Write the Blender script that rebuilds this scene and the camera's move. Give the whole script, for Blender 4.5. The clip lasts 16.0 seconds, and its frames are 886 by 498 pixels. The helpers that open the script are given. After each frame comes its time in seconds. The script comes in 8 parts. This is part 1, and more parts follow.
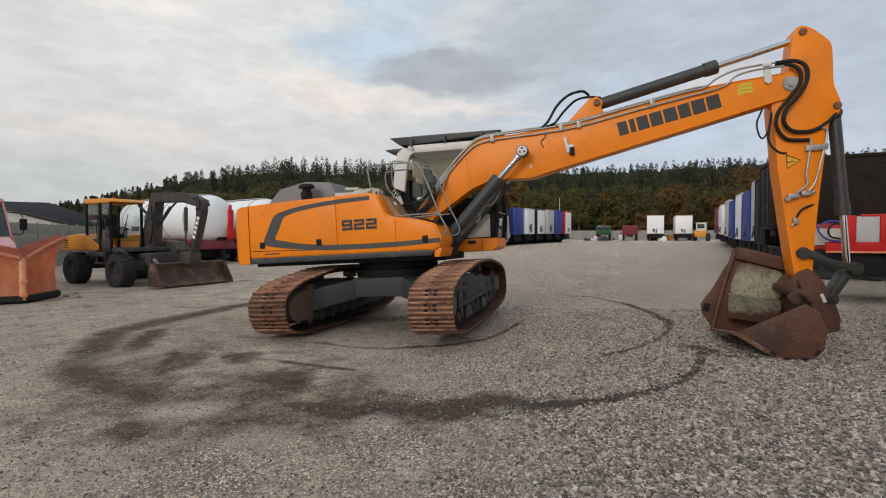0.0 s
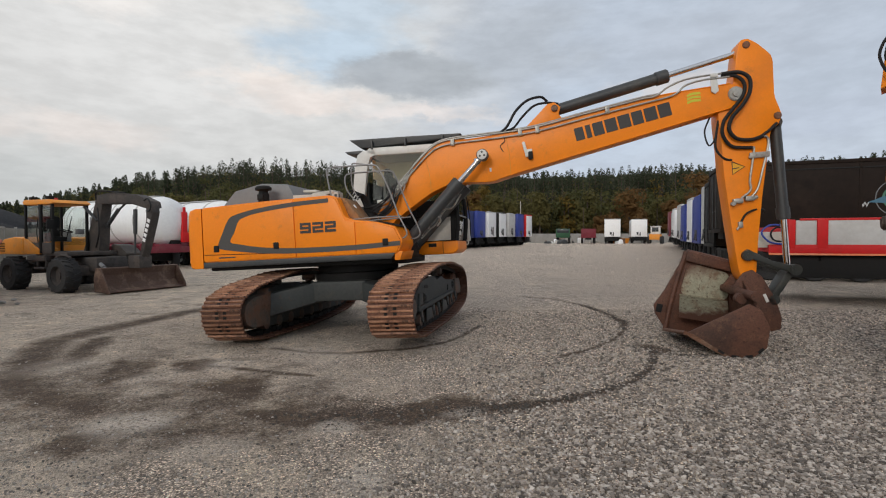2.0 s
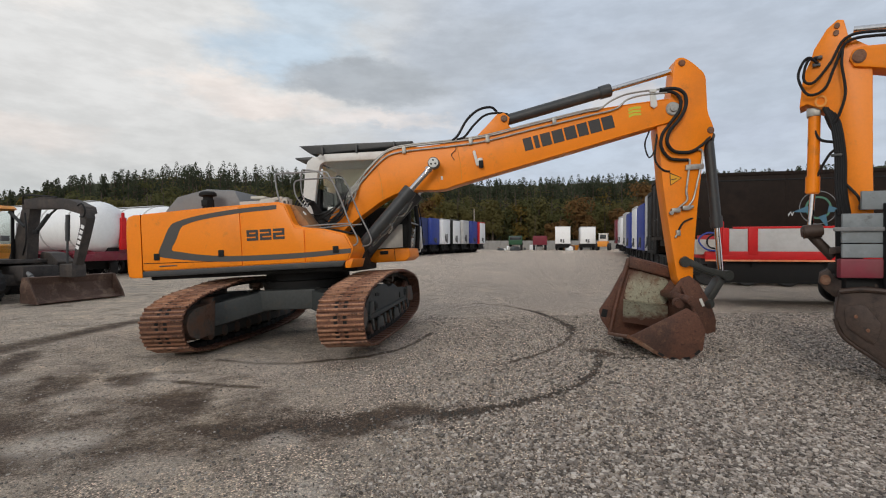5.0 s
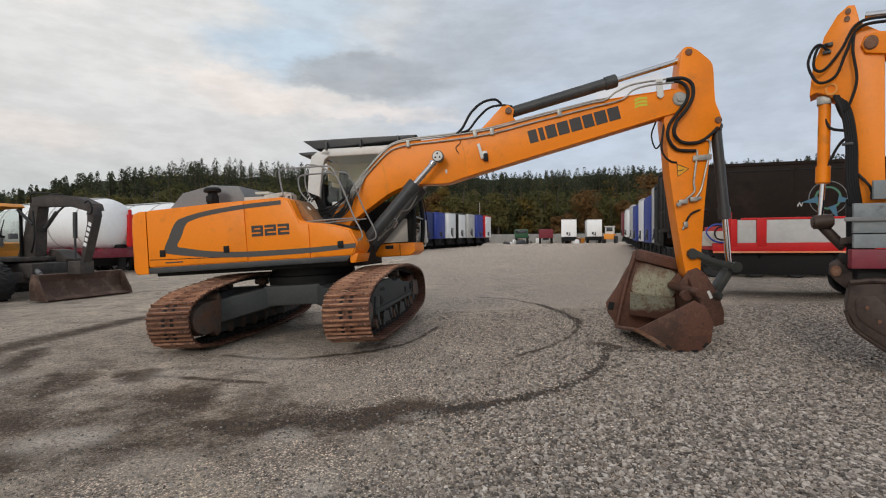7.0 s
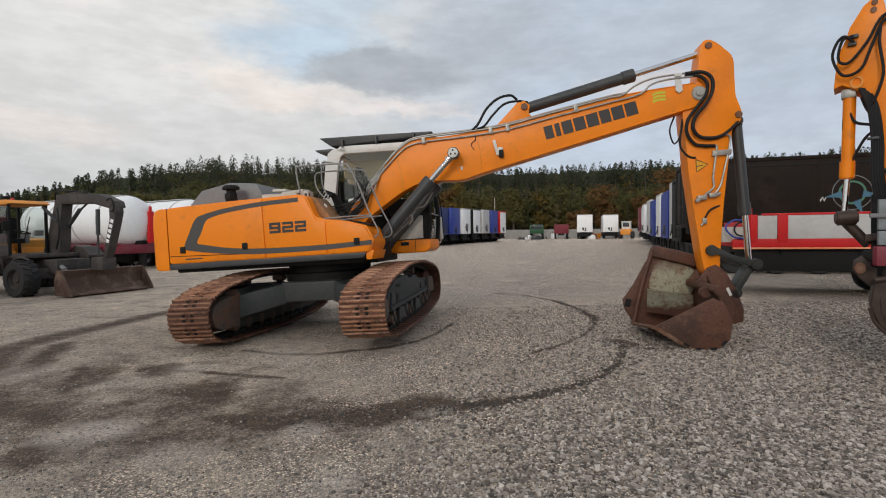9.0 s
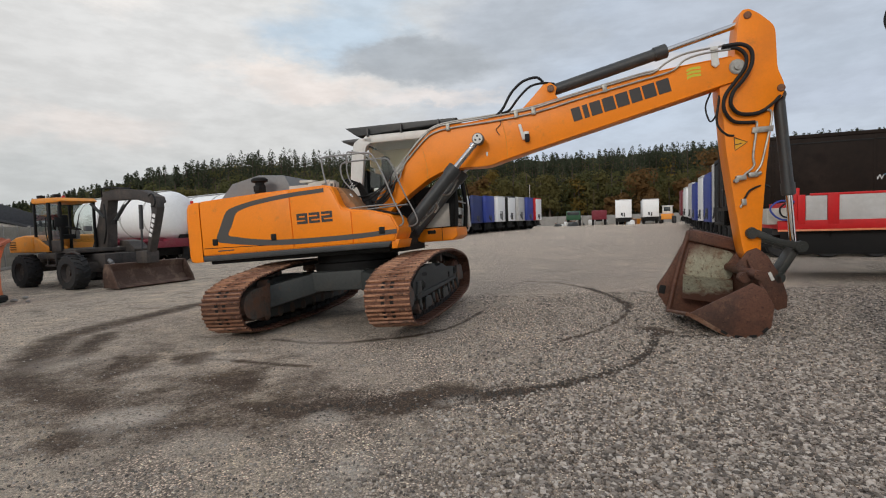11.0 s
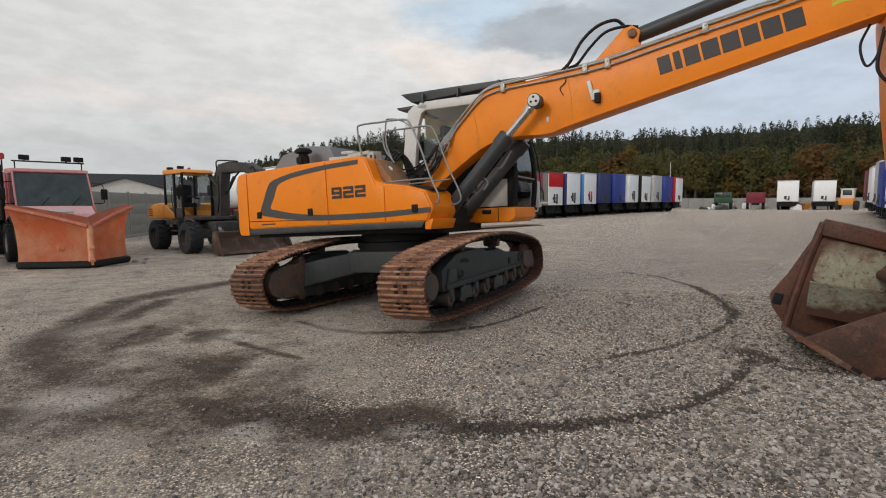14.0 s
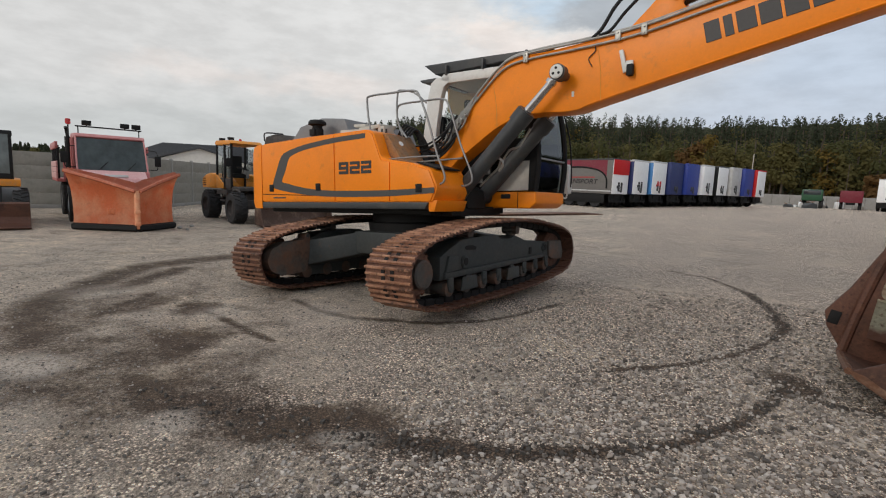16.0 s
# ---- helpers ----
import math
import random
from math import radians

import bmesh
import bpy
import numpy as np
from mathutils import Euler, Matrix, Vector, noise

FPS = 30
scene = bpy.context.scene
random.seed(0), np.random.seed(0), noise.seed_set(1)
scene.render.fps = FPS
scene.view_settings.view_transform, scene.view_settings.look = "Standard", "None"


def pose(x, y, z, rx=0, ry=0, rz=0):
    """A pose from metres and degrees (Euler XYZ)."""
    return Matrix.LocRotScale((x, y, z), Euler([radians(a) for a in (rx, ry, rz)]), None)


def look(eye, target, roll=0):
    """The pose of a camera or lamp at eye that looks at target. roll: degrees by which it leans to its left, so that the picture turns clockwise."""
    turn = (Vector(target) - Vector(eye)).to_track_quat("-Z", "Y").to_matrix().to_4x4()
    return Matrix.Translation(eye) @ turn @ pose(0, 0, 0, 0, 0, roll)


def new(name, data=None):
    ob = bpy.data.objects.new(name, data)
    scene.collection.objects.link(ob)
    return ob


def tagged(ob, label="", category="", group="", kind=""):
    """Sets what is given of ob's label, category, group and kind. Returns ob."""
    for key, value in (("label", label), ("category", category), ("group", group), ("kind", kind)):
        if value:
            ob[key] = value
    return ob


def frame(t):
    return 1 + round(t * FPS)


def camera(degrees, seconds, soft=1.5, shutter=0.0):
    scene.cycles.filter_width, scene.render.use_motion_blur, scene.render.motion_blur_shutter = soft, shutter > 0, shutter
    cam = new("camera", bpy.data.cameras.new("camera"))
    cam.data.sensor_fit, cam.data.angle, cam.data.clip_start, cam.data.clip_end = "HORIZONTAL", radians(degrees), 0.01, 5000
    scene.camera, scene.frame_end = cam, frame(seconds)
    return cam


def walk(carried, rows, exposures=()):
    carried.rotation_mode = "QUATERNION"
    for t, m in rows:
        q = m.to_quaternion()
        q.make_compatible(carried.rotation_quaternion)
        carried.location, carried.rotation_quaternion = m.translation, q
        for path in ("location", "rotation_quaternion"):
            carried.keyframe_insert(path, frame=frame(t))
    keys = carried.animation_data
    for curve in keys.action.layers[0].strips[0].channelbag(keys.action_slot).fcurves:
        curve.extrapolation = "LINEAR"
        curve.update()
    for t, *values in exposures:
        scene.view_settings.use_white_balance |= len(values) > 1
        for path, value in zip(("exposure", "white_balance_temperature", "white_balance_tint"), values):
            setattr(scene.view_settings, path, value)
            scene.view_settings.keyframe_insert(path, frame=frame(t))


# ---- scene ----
cam = camera(83.1, 16.0, soft=1.1)
PATH = [
    (0, (-0.191, -0.406, 1.515), (-0.35, 1.587, 1.457), -0.1),
    (0.5, (-0.171, -0.396, 1.517), (-0.29, 1.6, 1.48), -0.2),
    (1, (-0.165, -0.403, 1.53), (-0.252, 1.594, 1.499), -0.1),
    (1.5, (-0.16, -0.406, 1.519), (-0.212, 1.593, 1.48), -0.1),
    (2, (-0.159, -0.394, 1.515), (-0.169, 1.606, 1.469), -0.1),
    (2.5, (-0.143, -0.413, 1.514), (-0.082, 1.586, 1.478), 0.0),
    (3, (-0.13, -0.411, 1.521), (0.001, 1.584, 1.502), 0.2),
    (5.5, (-0.115, -0.414, 1.524), (0.057, 1.578, 1.505), -0.1),
    (6, (-0.118, -0.396, 1.515), (0.044, 1.597, 1.485), -0.2),
    (6.5, (-0.11, -0.383, 1.514), (0.045, 1.61, 1.475), -0.4),
    (7, (-0.101, -0.383, 1.521), (0.047, 1.611, 1.479), -0.6),
    (7.5, (-0.106, -0.38, 1.527), (0.033, 1.615, 1.481), -0.5),
    (8, (-0.111, -0.38, 1.526), (0.013, 1.615, 1.477), -0.5),
    (8.5, (-0.118, -0.396, 1.541), (-0.012, 1.601, 1.487), -0.5),
    (11, (0.038, -0.327, 1.52), (-0.018, 1.67, 1.419), -1.8),
    (11.5, (0.118, -0.046, 1.529), (-0.02, 1.946, 1.406), -1.7),
    (12, (0.269, 0.118, 1.528), (0.045, 2.1, 1.379), -1.8),
    (12.5, (0.558, 0.291, 1.531), (0.231, 2.256, 1.358), -1.3),
    (13, (0.713, 0.496, 1.515), (0.306, 2.445, 1.329), -0.9),
    (13.5, (0.868, 0.756, 1.541), (0.375, 2.685, 1.357), -0.5),
    (14, (1.097, 0.863, 1.514), (0.529, 2.772, 1.332), -0.2),
    (14.5, (1.345, 1.007, 1.544), (0.709, 2.894, 1.364), 0.8),
    (15, (1.41, 1.239, 1.512), (0.73, 3.111, 1.328), 1.5),
    (15.5, (1.457, 1.463, 1.519), (0.717, 3.308, 1.299), 2.4),
    (16, (1.582, 1.576, 1.509), (0.787, 3.393, 1.252), 2.5),
]
walk(cam, [(t, look(eye, target, roll)) for t, eye, target, roll in PATH])

# ---- light ----
world = bpy.data.worlds.new("world")
scene.world = world
world.use_nodes = True
SUN_EL, SUN_ROT = radians(24), radians(205)


# clouds: bearing and height in degrees, half sizes, softness, colour
CLOUDS = [(-30, 19, 26, 7.5, 0.7, (7.5, 7.5, 7.45)), (-58, 14, 22, 8, 0.8, (6.8, 6.8, 6.75)), (-45, 3, 40, 4.5, 0.6, (5.7, 5.9, 5.9)), (25, 8, 32, 4.8, 0.8, (5.5, 6.15, 7.1)),
          (-12.5, 20.0, 8.5, 3.0, 0.7, (5.3, 6.5, 7.7)), (-9.5, 24.5, 7, 3.2, 0.7, (5.6, 6.6, 7.6)), (17, 12, 12, 4.0, 0.8, (5.5, 6.3, 7.4)),
          (7.5, 20.5, 9, 4.2, 0.6, (4.75, 5.2, 5.8)), (-3.8, 17.6, 8.5, 2.6, 0.5, (4.2, 4.55, 4.95)), (28, 19, 13, 3.4, 0.8, (5.0, 5.55, 6.4)), (36, 11, 7, 2.2, 0.8, (5.1, 5.7, 6.7)),
          (-20.5, 16.2, 6.0, 1.15, 0.8, (8.6, 7.9, 7.45)), (-15.8, 14.6, 7.5, 1.25, 0.8, (8.5, 7.8, 7.4)), (-2.5, 13.6, 7.0, 0.95, 0.8, (8.0, 7.5, 7.3)), (-37, 10, 8, 1.5, 0.9, (7.8, 7.3, 7.0)), (-51, 10.2, 7, 1.3, 0.9, (7.6, 7.2, 6.95)), (-36, 22, 9, 1.6, 0.8, (8.5, 8.2, 7.95)), (24, 15.6, 5, 0.9, 0.9, (6.6, 6.4, 6.5))]


def sky_nodes():
    nt = world.node_tree
    n, l = nt.nodes, nt.links
    n.clear()
    out, bg = n.new("ShaderNodeOutputWorld"), n.new("ShaderNodeBackground")
    sky = n.new("ShaderNodeTexSky")
    sky.sky_type, sky.sun_disc, sky.sun_elevation, sky.sun_rotation = "NISHITA", False, SUN_EL, SUN_ROT
    sky.air_density, sky.dust_density, sky.ozone_density = 1.0, 1.2, 1.0

    def put(socket, v):
        if isinstance(v, (int, float)):
            socket.default_value = v
        elif isinstance(v, tuple):
            socket.default_value = (*v, 1)
        else:
            l.new(v, socket)

    def calc(op, a, b_=0.0, c=0.0):
        m = n.new("ShaderNodeMath")
        m.operation = op
        for k, v in enumerate((a, b_, c)):
            put(m.inputs[k], v)
        return m.outputs[0]

    def span(v, lo, hi, a=0.0, b_=1.0, smooth=True):
        m = n.new("ShaderNodeMapRange")
        m.interpolation_type = "SMOOTHSTEP" if smooth else "LINEAR"
        for k, w in zip(("Value", "From Min", "From Max", "To Min", "To Max"), (v, lo, hi, a, b_)):
            put(m.inputs[k], w)
        return m.outputs[0]

    def mixed(a, b_, f, mode="MIX"):
        m = n.new("ShaderNodeMix")
        m.data_type, m.blend_type = "RGBA", mode
        put(m.inputs["A"], a), put(m.inputs["B"], b_), put(m.inputs["Factor"], f)
        return m.outputs["Result"]

    def cloud_noise(scale, detail, rough, squash, shift):
        mp, t = n.new("ShaderNodeMapping"), n.new("ShaderNodeTexNoise")
        mp.inputs["Scale"].default_value, mp.inputs["Location"].default_value = (1.0, 1.0, squash), (shift, 0.2, 0.1)
        t.inputs["Scale"].default_value, t.inputs["Detail"].default_value, t.inputs["Roughness"].default_value = scale, detail, rough
        l.new(tc.outputs["Generated"], mp.inputs["Vector"]), l.new(mp.outputs[0], t.inputs["Vector"])
        return t.outputs["Fac"]

    tc, sep = n.new("ShaderNodeTexCoord"), n.new("ShaderNodeSeparateXYZ")
    l.new(tc.outputs["Generated"], sep.inputs[0])
    bearing = calc("MULTIPLY", calc("ARCTAN2", sep.outputs[0], sep.outputs[1]), 57.2958)
    height = calc("MULTIPLY", calc("ARCSINE", sep.outputs[2]), 57.2958)
    # ragged outlines
    ragged_b = calc("ADD", bearing, calc("MULTIPLY_ADD", cloud_noise(7.0, 7, 0.62, 2.2, 0.0), 15.0, -7.5))
    ragged_h = calc("ADD", height, calc("MULTIPLY_ADD", cloud_noise(9.0, 7, 0.62, 2.2, 3.7), 6.5, -3.25))
    # broken overcast all round, with the clear gaps veiled by thin high cloud
    cover = span(cloud_noise(2.1, 6, 0.5, 2.6, 0.35), 0.36, 0.60, smooth=False)
    tone = span(cloud_noise(3.4, 5, 0.48, 2.6, 0.35), 0.36, 0.68)
    round_about = mixed(mixed(sky.outputs[0], (6.2, 7.4, 8.8), 0.62), mixed((6.0, 6.3, 6.75), (10.0, 9.4, 8.9), tone), cover)
    # the half of the sky before the sunless side: paler to one hand, blue-grey to the other
    col = mixed((6.7, 6.75, 6.7), (5.1, 5.75, 6.7), span(ragged_b, -14.0, 16.0))
    for az, el, wa, we, soft, c in CLOUDS:
        u, v = calc("DIVIDE", calc("SUBTRACT", ragged_b, az), wa), calc("DIVIDE", calc("SUBTRACT", ragged_h, el), we)
        d = calc("SQRT", calc("ADD", calc("MULTIPLY", u, u), calc("MULTIPLY", v, v)))
        col = mixed(col, c, span(d, 1.0 - 0.8 * soft, 1.0 + 0.5 * soft, 0.9, 0.0))
    fine = span(cloud_noise(13.0, 8, 0.6, 3.0, 1.1), 0.3, 0.7, 0.93, 1.07)
    grain = n.new("ShaderNodeCombineColor")
    for k in range(3):
        l.new(fine, grain.inputs[k])
    col = mixed(col, grain.outputs[0], 1.0, "MULTIPLY")
    away = calc("MAXIMUM", span(calc("ABSOLUTE", bearing), 62.0, 85.0), span(height, 30.0, 45.0))
    l.new(mixed(col, round_about, away), bg.inputs["Color"]), l.new(bg.outputs[0], out.inputs["Surface"])
    bg.inputs["Strength"].default_value = 0.1


sky_nodes()
sun = new("sun", bpy.data.lights.new("sun", "SUN"))
sun.data.energy, sun.data.angle, sun.data.color = 0.9, radians(15), (1.0, 0.93, 0.84)
sun.matrix_world = look((math.sin(SUN_ROT) * 30, math.cos(SUN_ROT) * 30, math.tan(SUN_EL) * 30), (0, 0, 0))


# ---- materials ----
def material(name, color, rough=0.6, metal=0.0, grain=None, stain=None, bump=0.0, bump_scale=60.0, spec=0.5, jitter=0.0):
    """grain: (scale, amount) of fine tone; stain: (scale, colour, from, to, strength) of larger patches."""
    m = bpy.data.materials.new(name)
    m.use_nodes = True
    nt = m.node_tree
    n, l = nt.nodes, nt.links
    b = n["Principled BSDF"]
    b.inputs["Roughness"].default_value, b.inputs["Metallic"].default_value = rough, metal
    b.inputs["Specular IOR Level"].default_value = spec
    tc = n.new("ShaderNodeTexCoord")
    vec = tc.outputs["Object"]
    rgb = n.new("ShaderNodeRGB")
    rgb.outputs[0].default_value = (*color, 1)
    col = rgb.outputs[0]

    def noise_of(scale, detail=5.0, rough_=0.6):
        t = n.new("ShaderNodeTexNoise")
        t.inputs["Scale"].default_value, t.inputs["Detail"].default_value, t.inputs["Roughness"].default_value = scale, detail, rough_
        l.new(vec, t.inputs["Vector"])
        return t.outputs["Fac"]

    def mixed(a, b_, fac, mode="MIX"):
        mx = n.new("ShaderNodeMix")
        mx.data_type, mx.blend_type = "RGBA", mode
        l.new(a, mx.inputs["A"])
        if isinstance(b_, tuple):
            mx.inputs["B"].default_value = (*b_, 1)
        else:
            l.new(b_, mx.inputs["B"])
        if isinstance(fac, float):
            mx.inputs["Factor"].default_value = fac
        else:
            l.new(fac, mx.inputs["Factor"])
        return mx.outputs["Result"]

    def ramp(src, lo, hi, top=1.0):
        r = n.new("ShaderNodeMapRange")
        r.inputs["From Min"].default_value, r.inputs["From Max"].default_value, r.inputs["To Max"].default_value = lo, hi, top
        l.new(src, r.inputs["Value"])
        return r.outputs[0]

    if jitter:
        info = n.new("ShaderNodeObjectInfo")
        hsv = n.new("ShaderNodeHueSaturation")
        l.new(ramp(info.outputs["Random"], 0.0, 1.0, 2 * jitter), (add := n.new("ShaderNodeMath")).inputs[0])
        add.inputs[1].default_value = 1.0 - jitter
        l.new(add.outputs[0], hsv.inputs["Value"])
        l.new(col, hsv.inputs["Color"])
        col = hsv.outputs[0]
    if stain:
        for sc, scol, lo, hi, k in ([stain] if not isinstance(stain, list) else stain):
            f = ramp(noise_of(sc, 6.0, 0.65), lo, hi, k)
            col = mixed(col, scol, f)
            l.new(ramp(f, 0, 1, 1), (mm := n.new("ShaderNodeMath")).inputs[0])
            mm.operation, mm.inputs[1].default_value = "MULTIPLY_ADD", min(0.25, 0.95 - rough)
            mm.inputs[2].default_value = rough
            l.new(mm.outputs[0], b.inputs["Roughness"])
    if grain:
        sc, k = grain
        f = ramp(noise_of(sc, 3.0), 0.3, 0.7, 1.0)
        dark = mixed(col, (1 - k, 1 - k, 1 - k), 1.0, "MULTIPLY")
        col = mixed(dark, col, f)
    l.new(col, b.inputs["Base Color"])
    if bump:
        bp = n.new("ShaderNodeBump")
        bp.inputs["Strength"].default_value, bp.inputs["Distance"].default_value = bump, 0.01
        l.new(noise_of(bump_scale, 4.0), bp.inputs["Height"])
        l.new(bp.outputs[0], b.inputs["Normal"])
    return m


DUST = (0.30, 0.24, 0.17)
M_YEL = material("yellow_paint", (0.92, 0.252, 0.005), 0.38, spec=0.3, grain=(35, 0.06), stain=[(1.6, (0.60, 0.175, 0.02), 0.48, 0.72, 0.45), (4.5, (0.42, 0.15, 0.03), 0.6, 0.7, 0.35), (9, DUST, 0.6, 0.8, 0.12)], bump=0.06, bump_scale=25)
M_YEL2 = material("dusty_yellow_paint", (0.78, 0.285, 0.022), 0.5, grain=(30, 0.12), stain=(5, DUST, 0.5, 0.75, 0.5), bump=0.1)
M_GREY = material("dark_grey_paint", (0.040, 0.044, 0.047), 0.45, grain=(30, 0.2), stain=(4, (0.15, 0.13, 0.10), 0.5, 0.8, 0.4), bump=0.08)
M_TREAD = material("worn_orange_tread", (0.38, 0.165, 0.045), 0.6, grain=(30, 0.3), stain=[(5, (0.22, 0.16, 0.11), 0.42, 0.62, 0.8), (14, (0.12, 0.06, 0.03), 0.55, 0.7, 0.7)], bump=0.2)
M_CHAS = material("dusty_grey_steel", (0.046, 0.051, 0.050), 0.6, spec=0.35, grain=(25, 0.25), stain=[(3, (0.10, 0.088, 0.07), 0.5, 0.78, 0.5), (11, (0.12, 0.06, 0.03), 0.6, 0.75, 0.5)], bump=0.15)
M_CHASR = material("rusty_grey_steel", (0.075, 0.070, 0.062), 0.65, grain=(25, 0.25), stain=[(3.5, (0.17, 0.075, 0.04), 0.42, 0.66, 0.85), (10, (0.04, 0.025, 0.02), 0.55, 0.75, 0.6)], bump=0.25)
M_SCREEN = material("grey_green_windscreen", (0.11, 0.14, 0.14), 0.08, grain=(3, 0.4), spec=0.8)
M_LINK = material("greasy_black_steel", (0.028, 0.031, 0.028), 0.5, grain=(30, 0.3), stain=(6, (0.09, 0.07, 0.05), 0.52, 0.75, 0.6), bump=0.2)
M_STRIPE = material("grey_stripe", (0.058, 0.055, 0.052), 0.5, grain=(40, 0.15))
M_BLACK = material("black_rubber", (0.012, 0.012, 0.012), 0.65, spec=0.25, grain=(40, 0.3), stain=(7, (0.035, 0.032, 0.028), 0.55, 0.8, 0.5))
M_TYRE = material("tyre_rubber", (0.022, 0.022, 0.023), 0.8, grain=(30, 0.3), stain=(5, (0.07, 0.062, 0.052), 0.5, 0.75, 0.5), bump=0.3)
M_HOSE = material("hose_rubber", (0.012, 0.012, 0.013), 0.55, spec=0.3, grain=(60, 0.3))
M_RUST = material("worn_rusty_steel", (0.20, 0.085, 0.042), 0.62, 0.25, grain=(40, 0.35), stain=[(5, (0.34, 0.24, 0.17), 0.45, 0.7, 0.6), (14, (0.05, 0.025, 0.018), 0.55, 0.75, 0.7)], bump=0.35, bump_scale=45, jitter=0.22)
M_PLATE = material("dark_rusty_plate", (0.15, 0.066, 0.040), 0.55, 0.2, grain=(45, 0.4), stain=[(6, (0.24, 0.115, 0.068), 0.5, 0.72, 0.6), (15, (0.055, 0.026, 0.018), 0.5, 0.68, 0.75)], bump=0.35, bump_scale=45, jitter=0.25)
M_WORN = material("worn_track_bar", (0.42, 0.215, 0.125), 0.42, 0.2, grain=(50, 0.4), stain=[(5, (0.19, 0.066, 0.030), 0.40, 0.62, 0.85), (13, (0.06, 0.030, 0.020), 0.50, 0.64, 0.85)], bump=0.4, bump_scale=45, jitter=0.35)
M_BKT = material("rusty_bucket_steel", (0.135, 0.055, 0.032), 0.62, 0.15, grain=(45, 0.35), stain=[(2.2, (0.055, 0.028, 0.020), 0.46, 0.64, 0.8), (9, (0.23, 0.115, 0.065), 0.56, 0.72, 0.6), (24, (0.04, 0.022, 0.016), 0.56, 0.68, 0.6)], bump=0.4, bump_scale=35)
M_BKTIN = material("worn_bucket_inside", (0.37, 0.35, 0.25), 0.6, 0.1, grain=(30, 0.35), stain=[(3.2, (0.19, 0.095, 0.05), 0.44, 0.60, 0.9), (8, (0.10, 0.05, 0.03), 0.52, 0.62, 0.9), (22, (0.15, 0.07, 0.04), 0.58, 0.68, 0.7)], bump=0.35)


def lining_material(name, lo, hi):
    """Pale scraped steel that turns dark brown from lo to hi over the height of the plate."""
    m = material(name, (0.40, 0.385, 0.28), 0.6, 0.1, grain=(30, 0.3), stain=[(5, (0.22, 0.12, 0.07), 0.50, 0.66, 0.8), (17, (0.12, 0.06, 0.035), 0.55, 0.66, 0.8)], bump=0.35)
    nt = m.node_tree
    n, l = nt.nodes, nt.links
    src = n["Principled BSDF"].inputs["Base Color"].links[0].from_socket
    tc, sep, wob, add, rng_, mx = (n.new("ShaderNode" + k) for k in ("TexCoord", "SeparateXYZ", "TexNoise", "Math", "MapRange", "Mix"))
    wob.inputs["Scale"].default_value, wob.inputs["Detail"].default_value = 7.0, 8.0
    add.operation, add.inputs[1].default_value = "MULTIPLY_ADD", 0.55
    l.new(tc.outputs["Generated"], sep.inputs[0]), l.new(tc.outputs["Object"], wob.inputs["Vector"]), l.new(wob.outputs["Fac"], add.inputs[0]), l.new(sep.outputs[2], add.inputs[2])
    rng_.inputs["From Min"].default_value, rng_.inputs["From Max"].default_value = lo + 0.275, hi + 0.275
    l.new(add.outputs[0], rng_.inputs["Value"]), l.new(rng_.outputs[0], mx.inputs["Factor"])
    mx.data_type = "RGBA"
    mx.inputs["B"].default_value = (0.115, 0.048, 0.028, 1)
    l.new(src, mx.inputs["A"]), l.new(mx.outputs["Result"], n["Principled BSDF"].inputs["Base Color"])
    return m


# upper plate rusts towards its top; lower plate turns brown towards its bottom
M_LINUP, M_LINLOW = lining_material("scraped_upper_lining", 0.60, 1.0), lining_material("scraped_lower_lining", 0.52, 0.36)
M_CHROME = material("chrome_rod", (0.62, 0.62, 0.63), 0.08, 1.0, grain=(40, 0.15))
M_PIPE = material("zinc_pipe", (0.40, 0.39, 0.36), 0.42, 0.6, grain=(30, 0.25), stain=(8, (0.16, 0.13, 0.10), 0.5, 0.75, 0.6))
M_RAIL = material("galvanised_rail", (0.27, 0.27, 0.265), 0.5, 0.5, grain=(30, 0.2))
M_GLASS = material("dark_glass", (0.02, 0.03, 0.035), 0.06, 0.0, spec=0.8)
M_CABW = material("white_cab_paint", (0.66, 0.66, 0.63), 0.4, grain=(30, 0.08), stain=(5, DUST, 0.5, 0.8, 0.3))
M_BOARD = material("beige_board", (0.55, 0.52, 0.46), 0.6, grain=(20, 0.12), stain=(4, (0.35, 0.3, 0.24), 0.5, 0.75, 0.5))
M_WHITE = material("white_trailer_paint", (0.88, 0.89, 0.89), 0.45, grain=(8, 0.06), stain=(1.2, (0.58, 0.56, 0.52), 0.52, 0.8, 0.4))
M_OLDW = material("greyed_white_paint", (0.55, 0.55, 0.54), 0.5, grain=(8, 0.1), stain=(1.5, (0.38, 0.36, 0.33), 0.45, 0.75, 0.6))
M_BLUE = material("blue_tarpaulin", (0.02, 0.05, 0.32), 0.5, grain=(6, 0.2), stain=(1.0, (0.06, 0.09, 0.26), 0.5, 0.75, 0.5), bump=0.2, bump_scale=4)
M_NAVY = material("navy_tarpaulin", (0.02, 0.036, 0.15), 0.5, grain=(6, 0.2), stain=(1.0, (0.05, 0.06, 0.12), 0.5, 0.75, 0.5), bump=0.2, bump_scale=4)
M_LBLUE = material("light_blue_paint", (0.06, 0.24, 0.55), 0.45, grain=(6, 0.1))
M_RED = material("red_paint", (0.60, 0.012, 0.014), 0.5, spec=0.3, grain=(10, 0.12), stain=(2, (0.36, 0.03, 0.025), 0.5, 0.75, 0.4))
